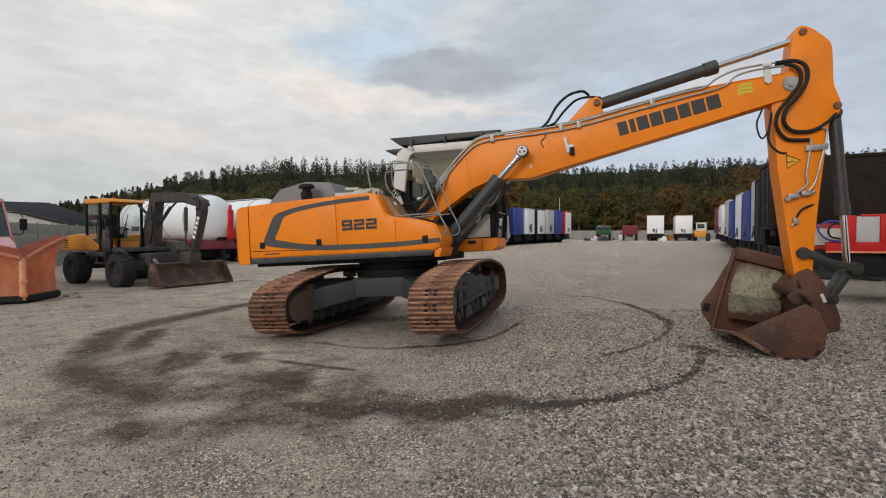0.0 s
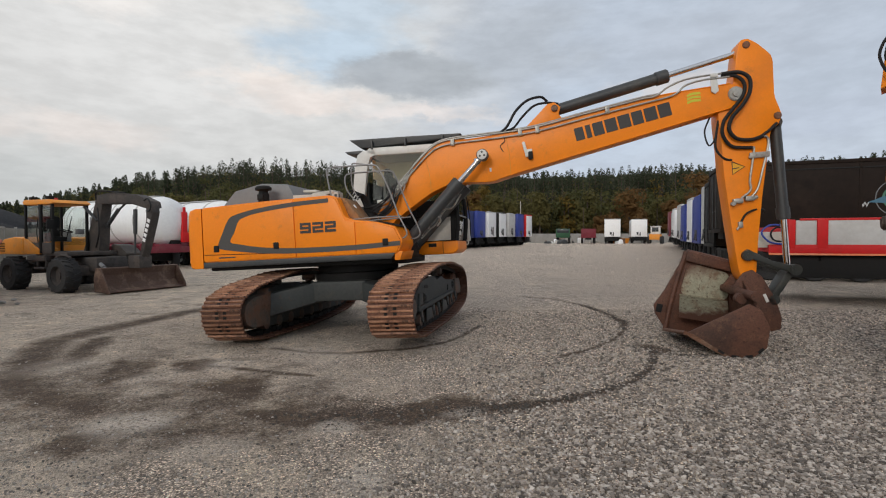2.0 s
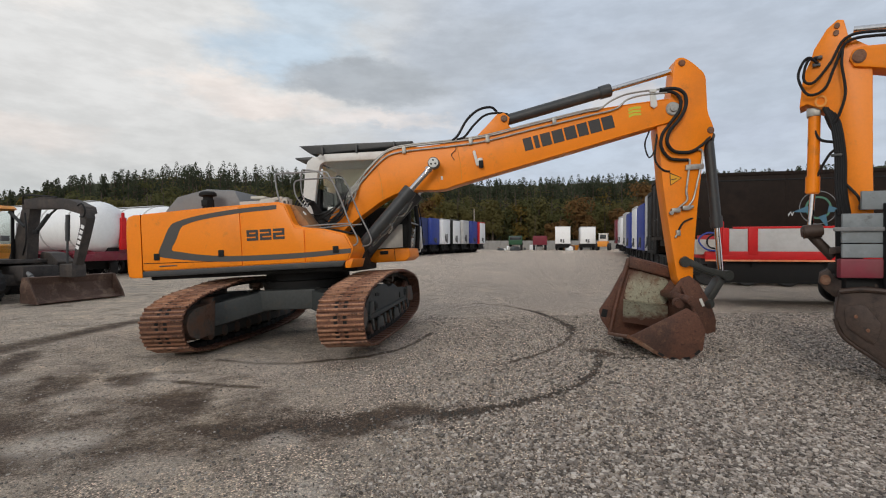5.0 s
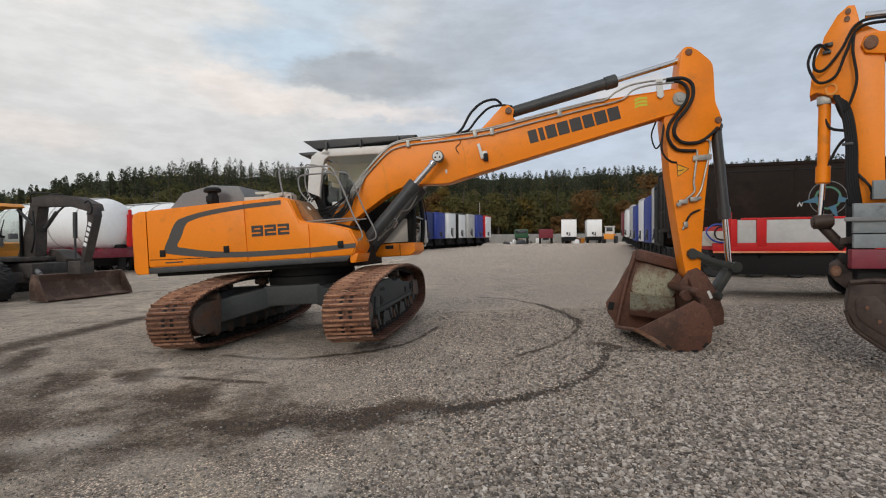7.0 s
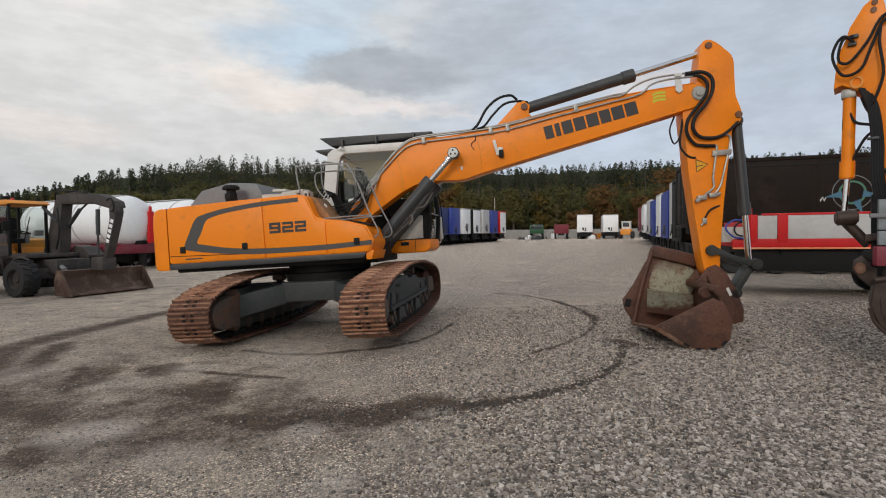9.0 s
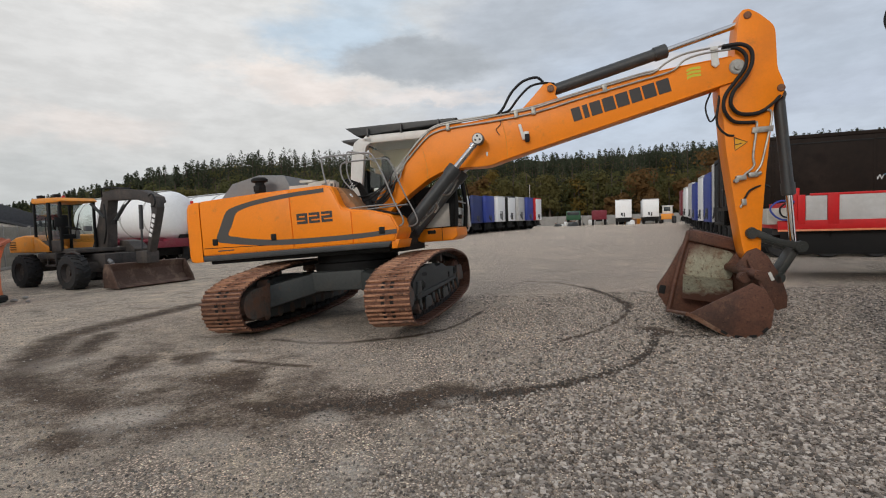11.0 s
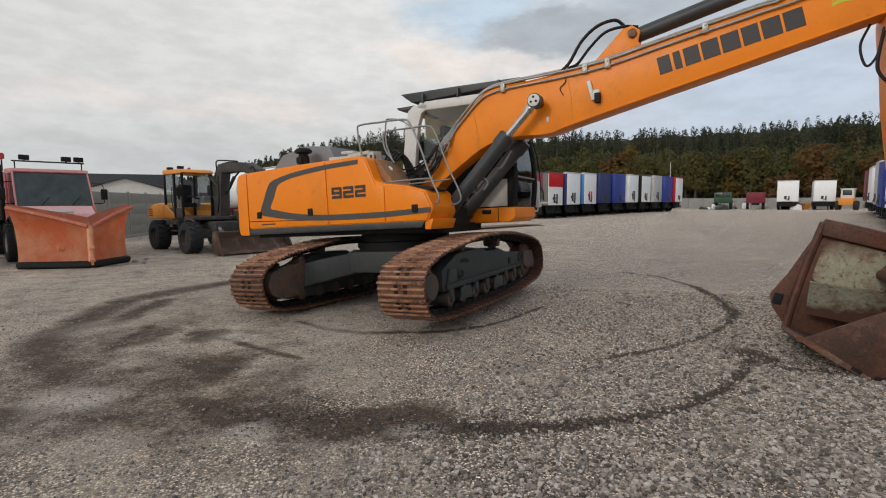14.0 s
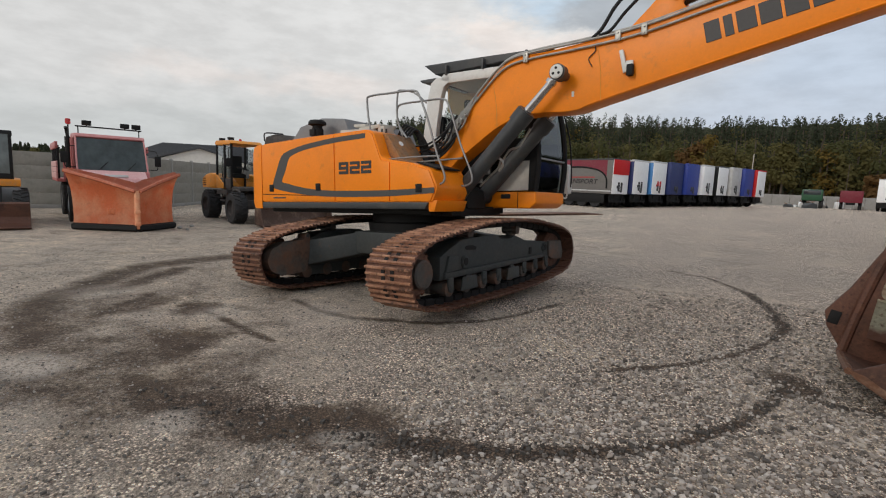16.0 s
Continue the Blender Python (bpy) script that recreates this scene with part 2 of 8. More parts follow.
M_MAROON = material("maroon_paint", (0.20, 0.018, 0.035), 0.5, grain=(10, 0.15), stain=(2, (0.18, 0.09, 0.08), 0.5, 0.75, 0.5))
M_TARP = material("dark_brown_tarpaulin", (0.018, 0.0115, 0.0085), 0.55, spec=0.12, grain=(5, 0.25), stain=[(0.7, (0.030, 0.019, 0.014), 0.45, 0.7, 0.8), (3, (0.014, 0.011, 0.010), 0.5, 0.7, 0.6)], bump=0.5, bump_scale=3)
M_ORANGE = material("faded_orange_paint", (0.78, 0.23, 0.09), 0.5, grain=(20, 0.1), stain=[(1.3, (0.85, 0.50, 0.30), 0.40, 0.66, 0.85), (6, (0.50, 0.15, 0.06), 0.58, 0.75, 0.5)], bump=0.2)
M_TRUCKR = material("faded_red_truck_paint", (0.50, 0.13, 0.12), 0.4, grain=(15, 0.12), stain=(2, (0.6, 0.3, 0.27), 0.5, 0.75, 0.6))
M_BONNET = material("pale_pink_paint", (0.74, 0.43, 0.42), 0.4, grain=(15, 0.12), stain=[(2.2, (0.62, 0.24, 0.22), 0.5, 0.68, 0.7), (7, (0.80, 0.62, 0.60), 0.55, 0.7, 0.6)], bump=0.1)
M_PINK = material("sun_bleached_red_paint", (0.62, 0.26, 0.25), 0.45, grain=(15, 0.12), stain=(3, (0.5, 0.14, 0.12), 0.5, 0.75, 0.6))
M_GREEN = material("green_paint", (0.015, 0.085, 0.035), 0.5, grain=(10, 0.2))
M_CONC = material("grey_concrete", (0.32, 0.31, 0.29), 0.85, grain=(20, 0.15), stain=(0.9, (0.22, 0.21, 0.19), 0.42, 0.7, 0.7), bump=0.3)
M_ROOF = material("dark_roof_tile", (0.045, 0.048, 0.055), 0.6, grain=(6, 0.3), bump=0.4, bump_scale=6)
M_PLASTER = material("white_plaster", (0.62, 0.60, 0.56), 0.8, grain=(5, 0.1))
M_TRUNK = material("bark", (0.10, 0.075, 0.055), 0.85, grain=(10, 0.3))
M_HOOD = material("grey_hood_paint", (0.19, 0.195, 0.20), 0.5, grain=(20, 0.12), stain=(3, (0.25, 0.23, 0.2), 0.5, 0.75, 0.5))
M_INK = material("black_lettering", (0.03, 0.026, 0.025), 0.5, grain=(50, 0.2))
M_LIME = material("lime_sticker", (0.55, 0.52, 0.03), 0.5)
M_WARN = material("warning_yellow", (0.75, 0.36, 0.01), 0.5)
M_AMBER = material("red_beacon_plastic", (0.5, 0.03, 0.03), 0.3)


# ---- mesh helpers ----
def finish(bm, sharp=32):
    bmesh.ops.recalc_face_normals(bm, faces=bm.faces)
    lim = radians(sharp)
    for f in bm.faces:
        f.smooth = True
    for e in bm.edges:
        if len(e.link_faces) != 2 or e.calc_face_angle(0) > lim:
            e.smooth = False
    return bm


def mesh_of(name, bm, mat):
    me = bpy.data.meshes.new(name)
    finish(bm).to_mesh(me)
    bm.free()
    for m in mat if isinstance(mat, (list, tuple)) else (mat,):
        me.materials.append(m)
    return me


def part(name, bm, mat, parent=None, label="", m=None):
    ob = new(name, mesh_of(name, bm, mat))
    if parent:
        ob.parent = parent
    if m is not None:
        ob.matrix_basis = m
    if label:
        ob["label"] = label
    return ob


def thing(name, m, label, category, group="", kind=""):
    ob = new(name)
    ob.matrix_basis = m
    return tagged(ob, label, category, group, kind)


def bevel(bm, w, seg=2):
    if w:
        es = [e for e in bm.edges if len(e.link_faces) == 2 and e.calc_face_angle(0) > radians(25)]
        bmesh.ops.bevel(bm, geom=es, offset=w, segments=seg, profile=0.6, affect="EDGES", clamp_overlap=True)
    return bm


def merge(*bms):
    """Join several bmeshes into the first."""
    a = bms[0]
    for b in bms[1:]:
        me = bpy.data.meshes.new("tmp")
        b.to_mesh(me)
        b.free()
        a.from_mesh(me)
        bpy.data.meshes.remove(me)
    return a


def box(size, at=(0, 0, 0), bev=0.01, rot=None, seg=2):
    bm = bmesh.new()
    bmesh.ops.create_cube(bm, size=1.0)
    bmesh.ops.scale(bm, vec=size, verts=bm.verts)
    bevel(bm, bev, seg)
    if rot:
        bmesh.ops.rotate(bm, matrix=Euler([radians(a) for a in rot]).to_matrix(), verts=bm.verts)
    bmesh.ops.translate(bm, vec=at, verts=bm.verts)
    return bm


def prism(pts, y0, y1, bev=0.015, seg=2):
    """A side profile of (x, z) pairs drawn out from y0 to y1."""
    bm = bmesh.new()
    f = bm.faces.new([bm.verts.new((x, y0, z)) for x, z in pts])
    r = bmesh.ops.extrude_face_region(bm, geom=[f])
    bmesh.ops.translate(bm, vec=(0, y1 - y0, 0), verts=[v for v in r["geom"] if isinstance(v, bmesh.types.BMVert)])
    bmesh.ops.recalc_face_normals(bm, faces=bm.faces)
    return bevel(bm, bev, seg)


def rounded(pts, r, k=3):
    """The same outline with its corners drawn as short arcs."""
    out, n = [], len(pts)
    for i in range(n):
        p, a, b = Vector(pts[i]), Vector(pts[i - 1]), Vector(pts[(i + 1) % n])
        d = min(r, 0.42 * (a - p).length, 0.42 * (b - p).length)
        a, b = p + (a - p).normalized() * d, p + (b - p).normalized() * d
        for j in range(k + 1):
            t = j / k
            out.append(tuple(a * (1 - t) ** 2 + p * 2 * t * (1 - t) + b * t * t))
    return out


def rod(a, b, r, r2=None, seg=16, bev=0.0):
    a, b = Vector(a), Vector(b)
    bm = bmesh.new()
    bmesh.ops.create_cone(bm, cap_ends=True, segments=seg, radius1=r, radius2=r if r2 is None else r2, depth=(b - a).length)
    if bev:
        es = [e for e in bm.edges if e.calc_face_angle(0) > radians(60)]
        bmesh.ops.bevel(bm, geom=es, offset=bev, segments=2, affect="EDGES", clamp_overlap=True)
    q = (b - a).to_track_quat("Z", "Y")
    bmesh.ops.transform(bm, matrix=Matrix.Translation((a + b) / 2) @ q.to_matrix().to_4x4(), verts=bm.verts)
    return bm


def smooth_line(pts, k=6):
    """A Catmull-Rom line through the points."""
    p = [Vector(v) for v in pts]
    p = [2 * p[0] - p[1]] + p + [2 * p[-1] - p[-2]]
    out = []
    for i in range(1, len(p) - 2):
        for j in range(k):
            t = j / k
            a, b, c, d = p[i - 1], p[i], p[i + 1], p[i + 2]
            out.append(0.5 * (2 * b + (c - a) * t + (2 * a - 5 * b + 4 * c - d) * t * t + (3 * b - a - 3 * c + d) * t ** 3))
    return out + [p[-2]]


def tube(pts, r, seg=8, k=6, smooth=True):
    line = smooth_line(pts, k) if smooth else [Vector(v) for v in pts]
    bm = bmesh.new()
    rings, up = [], None
    for i, c in enumerate(line):
        d = (line[min(i + 1, len(line) - 1)] - line[max(i - 1, 0)]).normalized()
        if up is None:
            up = d.orthogonal().normalized()
        up = (up - up.dot(d) * d).normalized()
        side = d.cross(up)
        rings.append([bm.verts.new(c + r * (math.cos(2 * math.pi * j / seg) * up + math.sin(2 * math.pi * j / seg) * side)) for j in range(seg)])
    for a, b in zip(rings, rings[1:]):
        for j in range(seg):
            bm.faces.new((a[j], a[(j + 1) % seg], b[(j + 1) % seg], b[j]))
    bm.faces.new(rings[0][::-1]), bm.faces.new(rings[-1])
    return bm


def ring(r0, r1, y0, y1, seg=32):
    """A flat ring round the y axis."""
    bm = bmesh.new()
    rows = [[bm.verts.new((math.cos(2 * math.pi * j / seg) * r, y, math.sin(2 * math.pi * j / seg) * r)) for j in range(seg)] for r, y in ((r0, y0), (r1, y0), (r1, y1), (r0, y1))]
    for a, b in zip(rows, rows[1:] + rows[:1]):
        for j in range(seg):
            bm.faces.new((a[j], a[(j + 1) % seg], b[(j + 1) % seg], b[j]))
    return bm


def lathe(profile, axis="Y", seg=24, caps=True):
    """(radius, along) pairs turned round an axis."""
    bm = bmesh.new()
    rings = []
    for r, a in profile:
        ring = []
        for j in range(seg):
            c, s = math.cos(2 * math.pi * j / seg) * r, math.sin(2 * math.pi * j / seg) * r
            ring.append(bm.verts.new({"X": (a, c, s), "Y": (c, a, s), "Z": (c, s, a)}[axis]))
        rings.append(ring)
    for p, q in zip(rings, rings[1:]):
        for j in range(seg):
            bm.faces.new((p[j], p[(j + 1) % seg], q[(j + 1) % seg], q[j]))
    if caps and profile[0][0] > 1e-4:
        bm.faces.new(rings[0][::-1])
    if caps and profile[-1][0] > 1e-4:
        bm.faces.new(rings[-1])
    bmesh.ops.remove_doubles(bm, verts=bm.verts, dist=1e-5)
    return bm


def moved(bm, x=0, y=0, z=0, rx=0, ry=0, rz=0):
    bmesh.ops.transform(bm, matrix=pose(x, y, z, rx, ry, rz), verts=bm.verts)
    return bm


def letters(name, text, size, depth, mat, parent, m, label="", shear=0.0, space=1.0, width=1.0):
    cu = bpy.data.curves.new(name, "FONT")
    cu.body, cu.size, cu.extrude, cu.shear, cu.space_character, cu.offset = text, size, depth, shear, space, size * 0.018
    ob = bpy.data.objects.new(name, cu)
    me = bpy.data.meshes.new_from_object(ob)
    bpy.data.objects.remove(ob)
    bpy.data.curves.remove(cu)
    me.name = name
    me.materials.append(mat)
    for v in me.vertices:
        v.co.x *= width
    o = new(name, me)
    o.parent, o.matrix_basis = parent, m
    if label:
        o["label"] = label
    return o


# ---- ground ----
def rise(x, y):
    """Height of the yard: level round the machine, a little higher towards the far end."""
    d = math.hypot(x, y)
    k = min(max((d - 34) / 30, 0), 1)
    return 0.45 * k * k * (3 - 2 * k)


def ground_material():
    m = material("gravel", (0.25, 0.235, 0.215), 0.9)
    nt = m.node_tree
    n, l = nt.nodes, nt.links
    b = n["Principled BSDF"]
    tc = n.new("ShaderNodeTexCoord")

    def tex(kind, scale, **kw):
        t = n.new(kind)
        t.inputs["Scale"].default_value = scale
        for k_, v in kw.items():
            t.inputs[k_].default_value = v
        l.new(tc.outputs["Object"], t.inputs["Vector"])
        return t

    def ramp(src, stops):
        r = n.new("ShaderNodeValToRGB")
        e = r.color_ramp.elements
        e[0].position, e[0].color = stops[0][0], (*stops[0][1], 1)
        e[1].position, e[1].color = stops[-1][0], (*stops[-1][1], 1)
        for p, c in stops[1:-1]:
            e.new(p).color = (*c, 1)
        l.new(src, r.inputs[0])
        return r.outputs[0]

    def mix(a, b_, f, mode="MIX"):
        x = n.new("ShaderNodeMix")
        x.data_type, x.blend_type = "RGBA", mode
        for s, v in (("A", a), ("B", b_), ("Factor", f)):
            if isinstance(v, (tuple, float)):
                x.inputs[s].default_value = (*v, 1) if isinstance(v, tuple) else v
            else:
                l.new(v, x.inputs[s])
        return x.outputs["Result"]

    cells = tex("ShaderNodeTexVoronoi", 66.0)
    small = tex("ShaderNodeTexVoronoi", 170.0)
    sep = n.new("ShaderNodeSeparateColor")
    l.new(cells.outputs["Color"], sep.inputs[0])
    stone = ramp(sep.outputs[0], [(0.0, (0.10, 0.086, 0.075)), (0.4, (0.245, 0.217, 0.19)), (0.75, (0.38, 0.34, 0.30)), (1.0, (0.64, 0.58, 0.515))])
    sep2 = n.new("ShaderNodeSeparateColor")
    l.new(small.outputs["Color"], sep2.inputs[0])
    grit = ramp(sep2.outputs[0], [(0.0, (0.13, 0.116, 0.10)), (1.0, (0.31, 0.282, 0.248))])
    patch = tex("ShaderNodeTexNoise", 0.55, Detail=7.0, Roughness=0.62)
    # dark gaps between the stones are painted into the colour at cell rims
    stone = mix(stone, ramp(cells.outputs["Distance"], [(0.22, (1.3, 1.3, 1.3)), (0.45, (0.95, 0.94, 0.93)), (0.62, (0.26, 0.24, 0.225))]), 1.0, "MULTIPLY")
    # trodden fines on the side where vehicles drive, clean crushed stone on the other
    place, lean, both = n.new("ShaderNodeSeparateXYZ"), n.new("ShaderNodeMapRange"), n.new("ShaderNodeMath")
    l.new(tc.outputs["Object"], place.inputs[0]), l.new(place.outputs[0], lean.inputs["Value"])
    lean.inputs["From Min"].default_value, lean.inputs["From Max"].default_value = 1.6, -3.0
    lean.inputs["To Min"].default_value, lean.inputs["To Max"].default_value = -0.10, 0.16
    l.new(patch.outputs["Fac"], both.inputs[0]), l.new(lean.outputs[0], both.inputs[1])
    fines = ramp(both.outputs[0], [(0.42, (0, 0, 0)), (0.62, (1, 1, 1))])
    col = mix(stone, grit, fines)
    col = mix(col, (0.38, 0.335, 0.27), ramp(tex("ShaderNodeTexNoise", 0.9, Detail=6.0, Roughness=0.7).outputs["Fac"], [(0.52, (0, 0, 0)), (0.75, (0.6, 0.6, 0.6))]))
    blot = tex("ShaderNodeTexNoise", 1.7, Detail=9.0, Roughness=0.72)
    col = mix(col, ramp(blot.outputs["Fac"], [(0.36, (0.55, 0.52, 0.49)), (0.47, (0.98, 0.97, 0.96)), (0.56, (1.03, 1.02, 1.0)), (0.68, (1.32, 1.28, 1.22))]), fines, "MULTIPLY")
    blot2 = tex("ShaderNodeTexNoise", 4.6, Detail=10.0, Roughness=0.75)
    col = mix(col, ramp(blot2.outputs["Fac"], [(0.34, (0.66, 0.64, 0.62)), (0.46, (0.95, 0.95, 0.95)), (0.56, (1.04, 1.04, 1.03)), (0.68, (1.30, 1.28, 1.25))]), ramp(fines, [(0.0, (0.35, 0.35, 0.35)), (1.0, (1, 1, 1))]), "MULTIPLY")
    mid = tex("ShaderNodeTexNoise", 13.0, Detail=9.0, Roughness=0.78)
    col = mix(col, ramp(mid.outputs["Fac"], [(0.32, (0.72, 0.71, 0.70)), (0.5, (1.08, 1.08, 1.08)), (0.68, (1.42, 1.41, 1.40))]), 1.0, "MULTIPLY")
    crumb = tex("ShaderNodeTexNoise", 38.0, Detail=4.0, Roughness=0.6)
    col = mix(col, ramp(crumb.outputs["Fac"], [(0.36, (0.36, 0.34, 0.33)), (0.45, (1.0, 1.0, 1.0)), (0.57, (1.0, 1.0, 1.0)), (0.66, (1.6, 1.57, 1.53))]), 0.9, "MULTIPLY")
    wide = tex("ShaderNodeTexNoise", 0.21, Detail=5.0, Roughness=0.6)
    col = mix(col, ramp(wide.outputs["Fac"], [(0.35, (2.09, 1.99, 1.88)), (0.65, (2.56, 2.41, 2.25))]), 1.0, "MULTIPLY")
    # dark oily wheel marks: rings scraped by the tracks and a damp stain
    at = n.new("ShaderNodeAttribute")
    at.attribute_name = "marks"
    wob = tex("ShaderNodeTexNoise", 4.2, Detail=12.0, Roughness=0.82)
    speck = tex("ShaderNodeTexNoise", 30.0, Detail=6.0, Roughness=0.72)

    def calc(op, a, b_, c=None):
        x = n.new("ShaderNodeMath")
        x.operation = op
        for s_, v in zip(x.inputs, (a, b_, c)):
            if isinstance(v, float):
                s_.default_value = v
            elif v is not None:
                l.new(v, s_)
        return x.outputs[0]

    rough_edge = calc("MULTIPLY_ADD", speck.outputs["Fac"], 1.5, calc("MULTIPLY_ADD", wob.outputs["Fac"], 2.2, calc("SUBTRACT", at.outputs["Fac"], 1.68)))
    wet = n.new("ShaderNodeMapRange")
    wet.inputs["From Min"].default_value, wet.inputs["From Max"].default_value, wet.inputs["To Max"].default_value = 0.12, 0.95, 0.95
    l.new(rough_edge, wet.inputs["Value"])
    soak = calc("MULTIPLY", wet.outputs[0], ramp(at.outputs["Fac"], [(0.03, (0, 0, 0)), (0.35, (1, 1, 1))]))
    pal = n.new("ShaderNodeAttribute")
    pal.attribute_name = "pale"
    scuff = calc("MULTIPLY", pal.outputs["Fac"], ramp(calc("MULTIPLY_ADD", speck.outputs["Fac"], 0.6, calc("MULTIPLY", wob.outputs["Fac"], 0.4)), [(0.45, (0.05, 0.05, 0.05)), (0.53, (1, 1, 1))]))
    damp = mix(mix(col, (0.20, 0.152, 0.115), 1.0, "MULTIPLY"), (0.055, 0.036, 0.022), 0.35)
    col = mix(col, damp, soak)
    col = mix(col, mix(col, (0.95, 0.86, 0.75), 0.68), calc("MULTIPLY", scuff, 0.95))
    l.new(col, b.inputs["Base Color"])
    h = n.new("ShaderNodeMath")
    h.operation = "ADD"
    l.new(cells.outputs["Distance"], h.inputs[0]), l.new(small.outputs["Distance"], h.inputs[1])
    bp = n.new("ShaderNodeBump")
    bp.invert = True
    bp.inputs["Strength"].default_value, bp.inputs["Distance"].default_value = 0.9, 0.016
    l.new(h.outputs[0], bp.inputs["Height"]), l.new(bp.outputs[0], b.inputs["Normal"])
    return m


M_GRAVEL = ground_material()


def spots(x, y, listed, w):
    """The strongest of the oval patches at a place, with a wandering outline."""
    v = 0.0
    for cx, cy, rx, ry, turn, k in listed:
        dx, dy = x - cx, y - cy
        if abs(dx) < 3 and abs(dy) < 2:
            c, s = math.cos(radians(turn)), math.sin(radians(turn))
            u = math.hypot((c * dx + s * dy) / rx, (c * dy - s * dx) / ry) + w
            v = max(v, k * min(1.0, max(0.0, 1.5 - u) / 0.95))
    return v


def marked(x, y):
    """How dark the yard is at a place: curved scrapes left by the turning tracks, and damp patches."""
    v = 0.0
    w = 0.06 * noise.noise((x * 0.9, y * 0.9, 3.0)) + 0.06 * noise.noise((x * 5, y * 5, 1.0))
    for line, wid, k in MARKS:
        for (ax, ay), (bx, by) in zip(line, line[1:]):
            if min(ax, bx) - wid - 0.2 < x < max(ax, bx) + wid + 0.2 and min(ay, by) - wid - 0.2 < y < max(ay, by) + wid + 0.2:
                dx, dy = bx - ax, by - ay
                f = min(1.0, max(0.0, ((x - ax) * dx + (y - ay) * dy) / (dx * dx + dy * dy)))
                d = math.hypot(x - ax - f * dx, y - ay - f * dy) + w * 0.5
                if d < wid:
                    v = max(v, k * min(1.0, 1.3 * (1 - max(d, 0) / wid)))
    return max(v, spots(x, y, PATCHES, 5.0 * w + 0.5 * noise.noise((x * 2.4, y * 2.4, 8.0))))


# scrapes: points on the ground, half width, darkness
MARKS = [([(2.61, 6.37), (2.45, 5.85), (2.166, 5.3)], 0.085, 0.8),
         ([(2.166, 5.3), (1.784, 4.796), (1.397, 4.504)], 0.08, 0.95),
         ([(1.397, 4.504), (0.972, 4.244), (0.547, 4.079), (0.05, 3.98)], 0.105, 0.95),
         ([(0.547, 4.079), (0.05, 3.98), (-0.386, 3.86), (-1.0, 3.78), (-1.6, 3.7)], 0.22, 0.85),
         ([(-5.07, 10.59), (-5.48, 9.59), (-5.67, 8.53), (-5.86, 7.73), (-5.92, 6.84), (-4.75, 4.84), (-4.05, 4.32), (-3.3, 4.02)], 0.42, 0.8),
         ([(-5.32, 7.01), (-4.77, 5.7), (-4.98, 5.35), (-4.81, 4.82)], 0.30, 0.75),
         ([(1.73, 12.36), (2.44, 11.88), (2.91, 10.71), (3.03, 9.36), (3.0, 8.46), (2.77, 7.78), (2.47, 7.22), (2.21, 6.84), (1.92, 6.47), (1.6, 6.17), (1.26, 5.91)], 0.06, 0.85),
         ([(2.91, 10.71), (3.03, 9.36), (3.0, 8.46), (2.77, 7.78)], 0.12, 0.75),
         ([(-3.4, 5.5), (-2.79, 5.44), (-2.16, 5.21), (-1.62, 5.05)], 0.065, 0.9),
         ([(-2.52, 6.41), (-1.93, 6.16), (-1.45, 6.11), (-1.03, 6.26), (-0.6, 6.41), (-0.13, 6.85), (0.11, 7.3), (0.43, 8.21)], 0.07, 0.85),
         ([(-1.93, 6.16), (-1.45, 6.11), (-1.03, 6.26)], 0.12, 0.7),
         ([(2.71, 6.04), (2.94, 6.01), (3.15, 5.98)], 0.07, 0.8)]
# damp patches: centre, half sizes, turn, darkness
PATCHES = [(-1.82, 3.8, 1.19, 0.71, 24, 0.42),
           (-2.13, 4.02, 1.64, 0.8, -4, 0.45),
           (-4.04, 4.89, 0.47, 1.57, -5, 0.35),
           (-3.92, 4.5, 0.48, 1.23, 25, 0.42),
           (-0.21, 4.0, 0.55, 0.23, 23, 0.95),
           (-1.21, 3.82, 0.42, 0.2, 23, 0.85),
           (-0.58, 3.64, 0.37, 0.1, 23, 0.55),
           (-1.89, 3.56, 0.37, 0.21, 24, 0.62),
           (-2.27, 4.06, 0.33, 0.4, 24, 0.66),
           (-2.2, 4.55, 0.32, 0.47, 25, 0.85),
           (-1.22, 4.28, 0.15, 0.1, 24, 0.6),
           (-3.42, 4.05, 0.26, 0.61, 25, 0.66),
           (-3.92, 5.25, 0.13, 0.58, 26, 0.7),
           (-3.12, 5.44, 0.18, 0.24, 26, 0.8),
           (0.55, 4.08, 0.32, 0.1, 23, 0.7),
           (2.65, 6.36, 0.14, 0.29, 24, 0.9),
           (-2.82, 3.26, 0.29, 0.29, -4, 0.8),
           (-3.82, 5.24, 0.28, 0.49, -5, 0.7),
           (-3.21, 5.58, 0.27, 0.2, -5, 0.75),
           (-2.31, 4.66, 0.43, 0.28, -5, 0.8),
           (-1.64, 3.85, 0.58, 0.25, -4, 0.85),
           (-2.25, 3.54, 0.4, 0.2, -4, 0.6),
           (-3.42, 4.05, 0.3, 0.53, -4, 0.55),
           (-2.87, 4.15, 0.31, 0.35, -4, 0.6),
           (-1.17, 4.29, 0.1, 0.12, -4, 0.6),
           (-0.59, 3.77, 0.28, 0.33, -4, 0.75),
           (-0.97, 3.8, 0.38, 0.21, -4, 0.7)]
